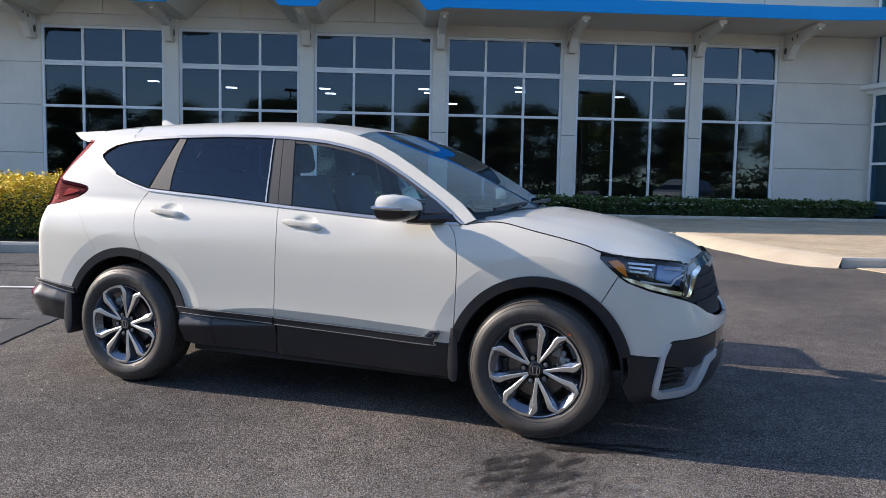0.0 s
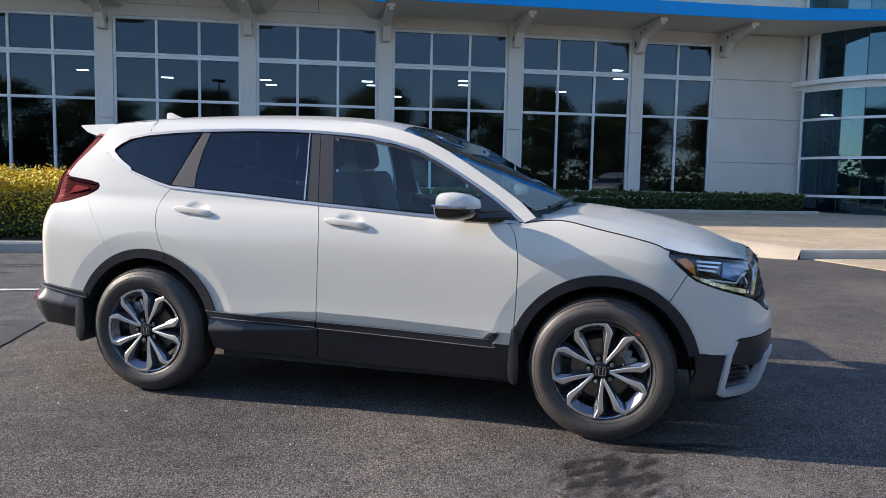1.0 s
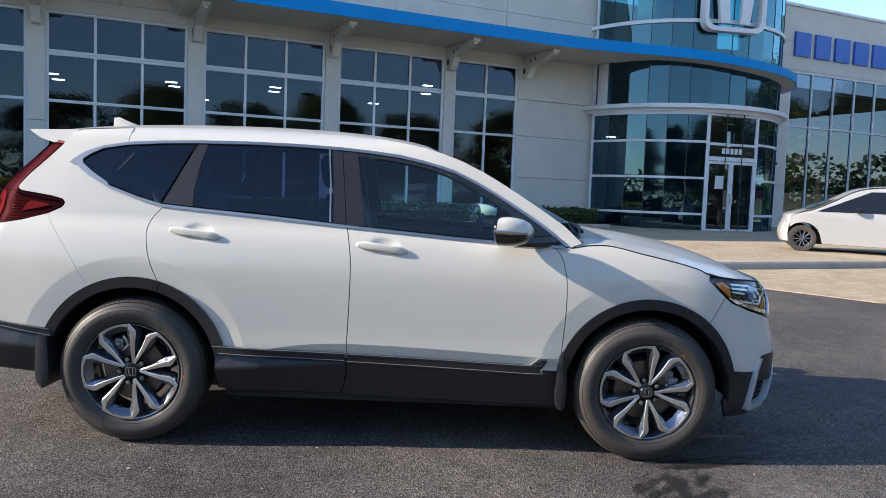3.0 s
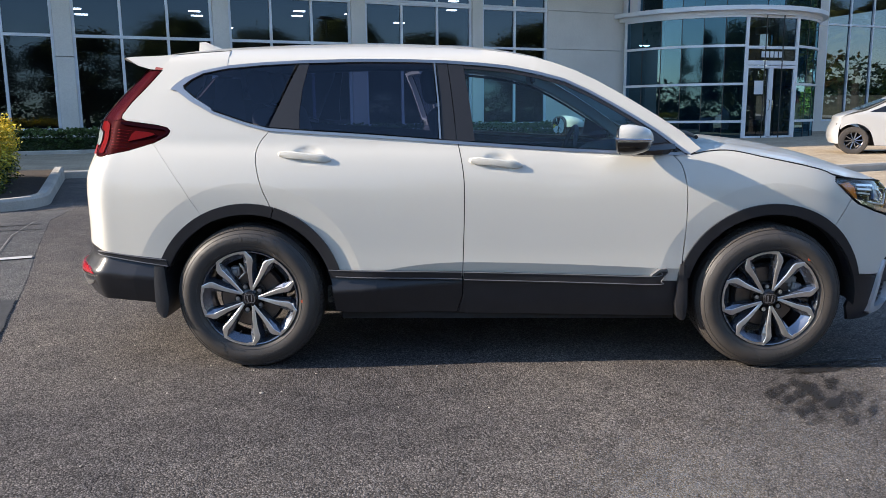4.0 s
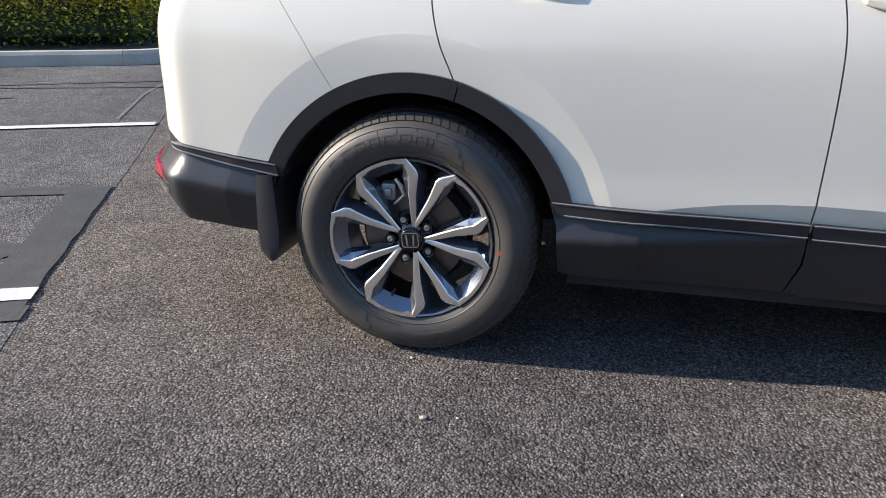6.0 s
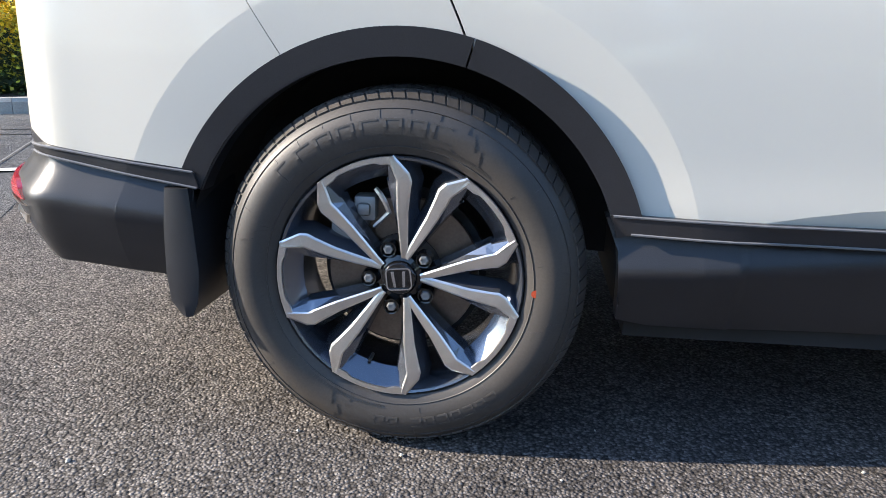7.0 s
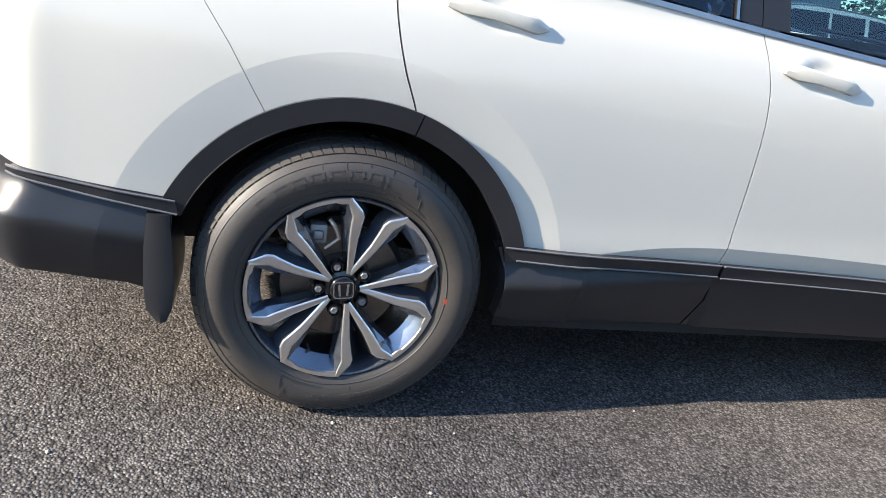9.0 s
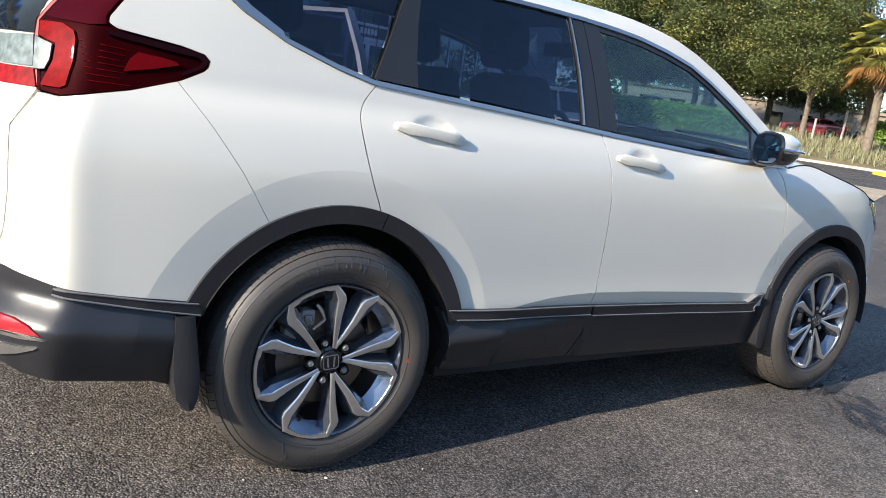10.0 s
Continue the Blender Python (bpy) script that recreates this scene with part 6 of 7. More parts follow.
for sgn in (1, -1):
    def flip(b2):
        if sgn < 0:
            for v in b2.verts:
                v.co.y = 2 * YC - v.co.y
        return b2
    b2 = mirror_shell(1.0)
    bmesh.ops.bisect_plane(b2, geom=b2.verts[:] + b2.edges[:] + b2.faces[:], plane_co=(0, 0, 1.163), plane_no=(0, 0, 1), clear_inner=True)
    mir = part("door_mirror", flip(b2), M_PAINT, car, "white door mirror with a black base", True)
    b2 = mirror_shell(0.985)
    bmesh.ops.bisect_plane(b2, geom=b2.verts[:] + b2.edges[:] + b2.faces[:], plane_co=(0, 0, 1.165), plane_no=(0, 0, 1), clear_outer=True)
    part("mirror_base", flip(b2), M_GLOSSBLK, mir, smooth=True)
    b2 = mirror_shell(1.012)
    bmesh.ops.bisect_plane(b2, geom=b2.verts[:] + b2.edges[:] + b2.faces[:], plane_co=(1.849, -0.067, 0), plane_no=(0.941, -0.339, 0), clear_outer=True)
    part("mirror_frame", flip(b2), M_GLOSSBLK, mir, "black frame round the mirror glass", True)
    b2 = bmesh.new()
    tube(b2, [(1.93, 0.0, 1.115), (2.02, 0.04, 1.112), (2.10, 0.085, 1.115), (2.16, 0.12, 1.118)], [0.030, 0.032, 0.034, 0.03], 8)
    part("mirror_arm", flip(b2), M_GLOSSBLK, mir, smooth=True)
    b2 = bmesh.new()
    rows = [[Vector((1.8378 + 0.36 * 0.080 * math.cos(a) * r, -0.067 + 0.078 * math.copysign(abs(math.cos(a)) ** 0.7, math.cos(a)) * r, 1.168 + 0.056 * math.copysign(abs(math.sin(a)) ** 0.75, math.sin(a)) * r)) for a in (2 * math.pi * k / 24 for k in range(24))] for r in (0.02, 1.0)]
    grid(b2, rows, True)
    part("mirror_glass", flip(b2), M_MIRROR, mir)
    b2 = bmesh.new()
    tube(b2, [(1.80, -0.168, 1.176), (1.87, -0.178, 1.175), (1.93, -0.172, 1.174), (1.97, -0.150, 1.173)], 0.0065, 6)
    part("indicator", flip(b2), M_CHROME, mir)

# cabin: seats, dash, wheel, liner
def cushion(bm, lo, hi, b=0.05):
    box(bm, lo, hi, b, 3)


for x, ys in ((1.38, (0.36, 1.02)), (0.42, (0.40, 0.80, 1.04))):
    for y in ys:
        w = 0.46 if x > 1 else 0.42
        seat = part("seat", (lambda b_: (cushion(b_, (x - 0.25, y, 0.62), (x + 0.27, y + w, 0.80)), b_)[1])(bmesh.new()), M_SEAT, car, smooth=True)
        b2 = bmesh.new()
        cushion(b2, (-0.07, y + 0.01, 0.0), (0.07, y + w - 0.01, 0.60))
        bmesh.ops.transform(b2, matrix=Matrix.Translation((x - 0.25, 0, 0.74)) @ pose(0, 0, 0, 0, -17, 0), verts=b2.verts[:])
        part("backrest", b2, M_SEAT, seat, smooth=True)
        b2 = bmesh.new()
        cushion(b2, (-0.05, y + w / 2 - 0.13, 0.0), (0.05, y + w / 2 + 0.13, 0.19), 0.045)
        bmesh.ops.transform(b2, matrix=Matrix.Translation((x - 0.445, 0, 1.335)) @ pose(0, 0, 0, 0, -10, 0), verts=b2.verts[:])
        part("headrest", b2, M_SEAT, seat, smooth=True)
bm = bmesh.new()
rows = [[(x, y, z) for x, z in ((2.05, 0.75), (1.93, 0.92), (1.95, 1.02), (2.02, 1.065), (2.30, 1.10), (2.36, 1.09), (2.36, 0.7))] for y in np.linspace(0.16, 2 * YC - 0.16, 12)]
grid(bm, rows)
part("dashboard", bm, M_CABIN, car, smooth=True)
bm = bmesh.new()
pts = [(1.80 + 0.055 * math.sin(a), 1.28 + 0.185 * math.cos(a), 1.01 + 0.175 * math.sin(a)) for a in (2 * math.pi * k / 28 for k in range(29))]
tube(bm, pts, 0.016, 8, False)
tube(bm, [(1.82, 1.10, 1.01), (1.84, 1.28, 0.99), (1.82, 1.46, 1.01)], 0.022, 6)
tube(bm, [(1.84, 1.28, 0.99), (2.02, 1.28, 0.93)], 0.035, 8)
part("steering_wheel", bm, M_CABIN, car, smooth=True)
bm = bmesh.new()
rows = []
for i in range(12):
    x = -0.45 + i * 1.9 / 11
    e = edge_at(x) + Vector((0, 0.03, -0.04))
    c = Vector((x, YC, roof_c(x) - 0.03))
    half = [cross(e, c, k / 6) for k in range(7)]
    rows.append(half + [Vector((q.x, 2 * YC - q.y, q.z)) for q in half[-2::-1]])
grid(bm, rows)
part("headliner", bm, M_LINER, car)
bm = bmesh.new()
box(bm, (1.50, YC - 0.12, 1.45), (1.53, YC + 0.12, 1.52), 0.012)
part("inner_mirror", bm, M_CABIN, car)
for y in (0.13, 2 * YC - 0.13):
    bm = bmesh.new()
    box(bm, (0.95, y - 0.02, 0.5), (1.12, y + 0.05, 1.16))
    x_l = 0.10 if y < YC else 1.12
    box(bm, (x_l, y - 0.02, 0.90), (2.1, y + 0.02, 1.06))
    box(bm, (max(0.56, x_l), y - 0.02, 0.5), (2.1, y + 0.02, 0.90))
    part("door_lining", bm, M_CABIN, car)
bm = bmesh.new()
rows = [[surf(x_of(x, z), z, -0.045) for z in (1.0, 1.1, 1.2, 1.3, 1.4, 1.5)] for x in (-0.62, -0.5, -0.40)]
grid(bm, rows)
part("rear_lining", mirrored(bm), M_CABIN, car)
bm = bmesh.new()
box(bm, (0.95, 0.72, 0.4), (1.9, 1.14, 0.80), 0.05)
part("console", bm, M_CABIN, car)


# ---------------------------------------------------------------- wheels
def wheel(x, far, ang):
    """Tyre, alloy rim with five looped spokes, nuts, brake; built about the hub, outside towards -y."""
    m = Matrix.Translation((x, 0.0 if not far else 2 * YC, HUB_Z)) @ (Matrix.Identity(4) if not far else pose(0, 0, 0, 0, 0, 180))
    root = new("wheel")
    root.empty_display_size = 0.1
    root.parent, root.matrix_basis = car, m
    bm = bmesh.new()
    R = 0.3690
    prof = [(0.247, 0.012), (0.252, -0.004), (0.262, -0.012), (0.285, -0.021), (0.305, -0.0245), (0.323, -0.021), (0.341, -0.010), (0.354, 0.004), (0.363, 0.018), (R, 0.034), (R + 0.002, 0.08), (R + 0.002, 0.15), (R, 0.196), (0.350, 0.226), (0.33, 0.240), (0.30, 0.25), (0.25, 0.225)]
    lathe(bm, prof, 128)
    part("tyre", bm, M_TYRE, root, smooth=True)
    # tread blocks at the shoulder
    bm = bmesh.new()
    for k in range(88):
        a = 2 * math.pi * k / 88
        for r0, y0, r1, y1 in ((0.354, 0.0035, 0.3690, 0.030), (0.3690, 0.036, 0.3720, 0.075), (0.3720, 0.085, 0.3720, 0.145), (0.3720, 0.155, 0.3690, 0.196)):
            w = 2 * math.pi / 88 * 0.42
            sk = 0.02
            vs = []
            for dr in (0.0, 0.0034):
                for aa, r_, y_ in ((a - w, r0, y0), (a + w, r0, y0), (a + w + sk, r1, y1), (a - w + sk, r1, y1)):
                    vs.append(bm.verts.new(((r_ + dr) * math.cos(aa), y_ - dr * 0.3, (r_ + dr) * math.sin(aa))))
            bm.faces.new(vs[4:])
            for i in range(4):
                j = (i + 1) % 4
                bm.faces.new((vs[i], vs[j], vs[4 + j], vs[4 + i]))
    ob = part("tread", bm, M_TYRE, root)
    ob["kind"] = "stuff"
    # raised rings and bars on the sidewall
    def wall_y(r):
        return float(np.interp(r, [q[0] for q in prof[:10]], [q[1] for q in prof[:10]]))

    bm = bmesh.new()
    for r in (0.268, 0.3395):
        lathe(bm, [(r - 0.0012, wall_y(r) - 0.0005), (r, wall_y(r) - 0.0020), (r + 0.0012, wall_y(r) - 0.0005)], 96)
    part("sidewall_ring", bm, M_TYREMARK, root, smooth=True)
    bm = bmesh.new()

    def mark(a, da, r0, r1, h=0.0016):
        nr, na = max(1, round((r1 - r0) / 0.006)), max(1, round(da / 0.025))
        for i in range(na):
            b0, b1 = a - da + 2 * da * i / na, a - da + 2 * da * (i + 1) / na
            rows = []
            for q in range(nr + 3):
                r_ = r0 + (r1 - r0) * min(max(q - 1, 0), nr) / nr
                y_ = wall_y(r_) + (0.0006 if q in (0, nr + 2) else -h)
                rows.append([(r_ * math.cos(t), y_, r_ * math.sin(t)) for t in (b0, b1)])
            vv = grid(bm, rows)
            for e in (0, 1):
                bm.faces.new([vv[0][e]] + [v[e] for v in vv[1:-1]] + [vv[-1][e]])

    let = 0.0 if x < 1 else 201.0

    def letter(deg, wide, r0, r1, kind):
        """One letter-sized block of plain raised bars."""
        a, da, t = math.radians(let + deg), math.radians(wide) / 2, 0.0036
        mark(a, da, r0, r0 + t, 0.0009)
        mark(a, da, r1 - t, r1, 0.0009)
        mark(a + da * 0.84, da * 0.16, r0 + t, r1 - t, 0.0009)
        if kind:
            mark(a - da * 0.84, da * 0.16, r0 + t, r1 - t, 0.0009)

    for k in range(7):
        letter(126 - 8.6 * k, 6.6, 0.2900, 0.3220, k % 3)
    letter(136, 5.0, 0.286, 0.322, 0)
    for k in range(7):
        letter(-50 - 5.4 * k, 4.2, 0.2960, 0.3190, k % 2)
    for k in range(2):
        letter(-92 - 5.4 * k, 4.2, 0.2960, 0.3190, 1)
    for deg in (57, 161, -19, -119):          # stepped flashes between the words
        for j in range(5):
            mark(math.radians(let + deg + 0.5 * j), 0.0035, 0.276 + 0.006 * j, 0.283 + 0.006 * j, 0.0010)
            mark(math.radians(let + deg + 4.5 + 0.5 * j), 0.0035, 0.300 + 0.006 * j, 0.307 + 0.006 * j, 0.0010)
    for k in range(36):
        a = math.radians(ang + 45 + 10 * k)
        mark(a, 0.0022, 0.323 + 0.004 * (k % 3), 0.340, 0.0012)
        if k % 3 == 0:
            mark(a + 0.06, 0.003, 0.276, 0.286, 0.0010)
    for k in range(2):
        for j in range(26):
            mark(math.radians(ang - 60 + 180 * k + 1.3 * j), 0.006, 0.274, 0.280, 0.001)
    ob = part("sidewall_mark", bm, M_TYREMARK, root)
    ob["kind"] = "stuff"
    # rim: lip and barrel
    bm = bmesh.new()
    lathe(bm, [(0.247, 0.010), (0.2490, -0.004), (0.246, -0.008), (0.241, -0.006), (0.236, 0.006), (0.228, 0.030), (0.222, 0.08), (0.220, 0.17), (0.228, 0.20)], 96)
    rim = part("rim", bm, M_ALLOY, root, "dark alloy wheel with machined spokes", True)

    def pol(r, deg, y):
        a = math.radians(deg)
        return Vector((r * math.cos(a), y, r * math.sin(a)))

    for s in range(5):
        c = ang + 72 * s
        # one looped spoke: two arms and the arc that joins them at the lip
        face, body = bmesh.new(), bmesh.new()
        for sg in (-1, 1):
            line = [(0.043, 33.5, 0.006, 0.0095, 0.0), (0.064, 29.2, 0.003, 0.0120, 0.002), (0.092, 26.2, 0.000, 0.0150, 0.004), (0.140, 23.9, -0.005, 0.0195, 0.008), (0.184, 23.9, -0.0085, 0.0250, 0.017), (0.200, 24.2, -0.0096, 0.0270, 0.020), (0.210, 23.2, -0.0100, 0.0260, 0.018), (0.2465, 17.4, -0.0106, 0.0100, 0.002)]
            rows_f, rows_b = [], []
            for i, (r, d, y, w, ex) in enumerate(line):
                p = pol(r, c + sg * d, y)
                r2, d2 = line[min(i + 1, len(line) - 1)][:2]
                r1, d1 = line[max(i - 1, 0)][:2]
                dirv = (pol(r2, c + sg * d2, 0) - pol(r1, c + sg * d1, 0)).normalized()
                nv = Vector((dirv.z, 0, -dirv.x)) * sg * -1     # towards the inside of the loop
                rows_f.append([p - nv * (w * 0.5 + 0.0016), p - nv * (w * 0.5 - 0.0016) + Vector((0, -0.0026, 0)), p + nv * (w * 0.5 - 0.0016) + Vector((0, -0.0014, 0)), p + nv * (w * 0.5 + 0.0020) + Vector((0, 0.0012, 0))])
                rows_b.append([p - nv * (w * 0.5 + 0.002) + Vector((0, 0.0006, 0)), p + nv * (w * 0.5 + 0.0024) + Vector((0, 0.0014, 0)), p + nv * (w * 0.62 + 0.016) + Vector((0, 0.044, 0)), p - nv * (w * 0.62 + 0.005 + ex) + Vector((0, 0.040, 0)), p - nv * (w * 0.55 + ex) + Vector((0, 0.011, 0))])
            grid(face, rows_f)
            vv = grid(body, rows_b, True)
            body.faces.new(vv[0][::-1]), body.faces.new(vv[-1])
        rows_f = []
        for k in range(13):
            d = -19.0 + 38.0 * k / 12
            notch = 0.0045 if 3 <= k <= 9 else 0.0
            rows_f.append([pol(0.2485, c + d, -0.0095), pol(0.2475, c + d, -0.0125), pol(0.2335 + notch, c + d, -0.0120), pol(0.2320 + notch, c + d, -0.0085)])
        grid(face, rows_f)
        part("spoke_face", face, M_SILVER, rim, "machined silver face")
        part("spoke", body, M_ALLOY, rim)
        # pocket floor behind the loop, near the lip
        bm = bmesh.new()
        rows = []
        for k in range(9):
            d = -17 + 34 * k / 8
            rows.append([pol(0.240, c + d, -0.004), pol(0.222, c + d, 0.012), pol(0.205, c + d * 0.9, 0.030)])
        grid(bm, rows)
        part("pocket", bm, M_ALLOY, rim, smooth=True)
        # nut in its seat
        bm = bmesh.new()
        p = pol(0.0632, c, -0.004)
        lathe(bm, [(0.0001, 0.0075), (0.0048, 0.0072), (0.0056, 0.0045), (0.0088, 0.0048), (0.0104, 0.008), (0.0104, 0.030)], 6)
        bmesh.ops.translate(bm, verts=bm.verts[:], vec=p)
        part("wheel_nut", bm, M_CALIPER, rim)
        bm = bmesh.new()
        lathe(bm, [(0.0122, 0.018), (0.0136, 0.0070), (0.0158, 0.0062), (0.0172, 0.012), (0.0178, 0.03)], 20)
        bmesh.ops.translate(bm, verts=bm.verts[:], vec=p)
        part("nut_seat", bm, M_GLOSSBLK, rim, smooth=True)
    bm = bmesh.new()
    lathe(bm, [(0.0001, -0.0025), (0.031, -0.0015), (0.0345, 0.002), (0.036, 0.008), (0.041, 0.010), (0.046, 0.012), (0.052, 0.022), (0.060, 0.06)], 48)
    part("hub", bm, M_GLOSSBLK, rim, "black wheel cap", True)
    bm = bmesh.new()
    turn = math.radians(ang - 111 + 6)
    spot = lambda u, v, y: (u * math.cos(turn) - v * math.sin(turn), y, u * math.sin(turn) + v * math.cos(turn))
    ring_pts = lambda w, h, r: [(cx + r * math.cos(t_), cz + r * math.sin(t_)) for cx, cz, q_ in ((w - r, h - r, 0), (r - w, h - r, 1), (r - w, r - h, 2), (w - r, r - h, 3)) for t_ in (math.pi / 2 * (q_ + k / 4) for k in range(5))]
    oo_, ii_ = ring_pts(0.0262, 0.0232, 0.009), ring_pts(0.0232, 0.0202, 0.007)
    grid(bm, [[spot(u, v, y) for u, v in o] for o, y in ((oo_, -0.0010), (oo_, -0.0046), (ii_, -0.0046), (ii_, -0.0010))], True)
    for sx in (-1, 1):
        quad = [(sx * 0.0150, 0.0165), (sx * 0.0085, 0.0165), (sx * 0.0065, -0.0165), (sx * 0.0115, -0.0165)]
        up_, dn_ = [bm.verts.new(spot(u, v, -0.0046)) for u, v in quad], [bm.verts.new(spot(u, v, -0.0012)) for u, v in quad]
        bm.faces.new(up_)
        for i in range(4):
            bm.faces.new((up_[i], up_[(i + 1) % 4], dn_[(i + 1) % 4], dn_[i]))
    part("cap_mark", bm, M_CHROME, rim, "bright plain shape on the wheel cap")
    # brake behind the spokes
    bm = bmesh.new()
    lathe(bm, [(0.080, 0.058), (0.155, 0.058), (0.156, 0.062), (0.156, 0.072), (0.08, 0.074)], 64)
    lathe(bm, [(0.001, 0.040), (0.070, 0.042), (0.079, 0.058)], 48)
    part("brake_disc", bm, M_DISC, root, smooth=True)
    bm = bmesh.new()
    tw = 0.0 if x < 1 else -100.0
    for lo_, hi_, y0, y1 in (((-0.098, 0.108), (-0.052, 0.160), 0.030, 0.075), ((-0.146, 0.062), (-0.088, 0.106), 0.034, 0.075), ((-0.128, 0.092), (-0.070, 0.132), 0.042, 0.085), ((-0.090, 0.120), (-0.062, 0.146), 0.022, 0.034)):
        box(bm, (lo_[0], y0, lo_[1]), (hi_[0], y1, hi_[1]), 0.008, 2)
    bmesh.ops.rotate(bm, verts=bm.verts[:], matrix=Matrix.Rotation(-math.radians(tw), 3, "Y"))
    part("caliper", bm, M_CALIPER, root, smooth=True)
    bm = bmesh.new()
    tube(bm, [(-0.056, 0.030, 0.098), (-0.040, 0.026, 0.114), (-0.024, 0.024, 0.130), (-0.032, 0.024, 0.150), (-0.042, 0.026, 0.166), (-0.052, 0.030, 0.176)], [0.004, 0.005, 0.006, 0.006, 0.006, 0.005], 6)
    bmesh.ops.rotate(bm, verts=bm.verts[:], matrix=Matrix.Rotation(-math.radians(tw), 3, "Y"))
    part("brake_bracket", bm, M_SILVER, root, "bright steel brake bracket")
    bm = bmesh.new()
    lathe(bm, [(0.02, 0.08), (0.17, 0.085), (0.17, 0.11), (0.03, 0.2)], 32)
    part("backing_plate", bm, M_UNDER, root)
    q = [pol(0.204, ang + 140, 0.06), pol(0.200, ang + 140, 0.02)]
    bm = bmesh.new()
    tube(bm, q, 0.004, 8)
    part("valve", bm, M_TYREMARK, rim)
    a = 0 if x < 1 else 52
    bm = bmesh.new()
    p = pol(0.272, a - 2.5, wall_y(0.272) - 0.0006)
    bmesh.ops.create_circle(bm, cap_ends=True, segments=14, radius=0.0080)
    bmesh.ops.transform(bm, matrix=Matrix.Translation(p) @ pose(0, 0, 0, 90, 0, 0), verts=bm.verts[:])
    part("paint_dot", bm, M_REDDOT, root, "orange-red paint dot on the sidewall")
    return root


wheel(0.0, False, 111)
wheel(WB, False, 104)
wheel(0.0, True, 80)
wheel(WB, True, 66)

# ---------------------------------------------------------------- parked cars
def parked_car(name, m, paint, label, roof, wb, length, width, wheel_r=0.32, group="", nose=0.86):
    """A whole car from its side outline: shell, panes, wheels, lamps. Front towards -x, middle of the front axle at the origin."""
    root = thing(name, m, label, "car", group)
    hw = width / 2
    tuck = lambda z: 0.06 * max(0, 0.45 - z) + (0.0 if z < 0.95 else 0.42 * (z - 0.95))
    bm = bmesh.new()
    front, rear = -nose, length - nose
    low = [(front + 0.06, 0.24), (front, 0.40), (front + 0.02, 0.58), (front + 0.10, 0.74)]
    back = [(rear - 0.02, 1.0), (rear, 0.62), (rear - 0.03, 0.30)]
    line = spline(low + roof + back, 5)
    rows = []
    for k in range(-8, 9):
        t = k / 8
        r = math.copysign(1 - (1 - abs(t)) ** 1.7, t)
        row = []
        for x, z in line:
            pinch = 0.16 * max(0, 1 - (x - front) / 0.55) ** 2 + 0.12 * max(0, 1 - (rear - x) / 0.45) ** 2
            row.append((x + pinch * t * t * 1.2 * (1 if x < 1.3 else -1), r * (hw - tuck(z) - 0.4 * pinch), z + 0.02 * (1 - t * t) * (1 if z > 0.7 else 0)))
        rows.append(row)
    vv = grid(bm, rows)
    # flanks: from the outline down to the sill with open wheel arches
    for k, sg in ((0, -1), (-1, 1)):
        xs = np.linspace(front + 0.22, rear - 0.16, 70)
        cols = []
        for x in xs:
            zt = max(float(np.interp(x, [q[0] for q in line[8:-6]], [q[1] for q in line[8:-6]])) - 0.03, 0.5)
            zb = 0.22
            for ax in (0.0, wb):
                if abs(x - ax) < wheel_r + 0.07:
                    zb = max(zb, wheel_r + math.sqrt((wheel_r + 0.07) ** 2 - (x - ax) ** 2))
            zb = min(zb, zt - 0.02)
            ends = 0.10 * max(0, 1 - (x - front) / 0.7) ** 2 + 0.08 * max(0, 1 - (rear - x) / 0.6) ** 2
            cols.append([(x, sg * (hw - tuck(zb + (zt - zb) * j / 7) - ends), zb + (zt - zb) * j / 7) for j in range(8)])
        grid(bm, cols)
    part("body", bm, paint, root, smooth=True)
    top = max(z for _, z in roof)
    rx = [q for q in roof if q[1] > top - 0.12]
    a_x, d_x = rx[0][0], rx[-1][0]
    base_x = [q for q in roof if q[1] > 0.92][0][0]

    def side_pane(pts, sg, nm="window"):
        b2 = bmesh.new()
        b2.faces.new([b2.verts.new((x, sg * (hw - tuck(z) + 0.004), z)) for x, z in pts])
        part(nm, b2, M_GLOSSBLK, root)

    zb, zt = 0.98, top - 0.12
    span = d_x - a_x
    for sg in (-1, 1):
        side_pane([(base_x + 0.32, zb), (a_x + 0.42 * span, zb + 0.02), (a_x + 0.40 * span, zt), (a_x + 0.05, zt - 0.03)], sg)
        side_pane([(a_x + 0.45 * span, zb + 0.02), (a_x + 0.80 * span, zb + 0.04), (a_x + 0.78 * span, zt), (a_x + 0.43 * span, zt)], sg)
        side_pane([(a_x + 0.84 * span, zb + 0.05), (d_x + 0.14, zb + 0.10), (d_x - 0.02, zt - 0.03), (a_x + 0.82 * span, zt)], sg)
        b2 = bmesh.new()
        box(b2, (a_x - 0.30, sg * (hw + 0.08) - 0.07, 0.98), (a_x - 0.14, sg * (hw + 0.08) + 0.07, 1.12), 0.04, 2)
        part("door_mirror", b2, M_GLOSSBLK, root, smooth=True)
        b2 = bmesh.new()
        box(b2, (front + 0.14, sg * (hw - 0.22) - 0.10, 0.62), (front + 0.34, sg * (hw - 0.22) + 0.115, 0.74), 0.03)
        part("headlight", b2, M_CHROME, root)
        b2 = bmesh.new()
        box(b2, (rear - 0.20, sg * (hw - 0.16) - 0.08, 0.84), (rear - 0.02, sg * (hw - 0.16) + 0.085, 1.00), 0.02)
        part("tail_light", b2, M_RED, root)
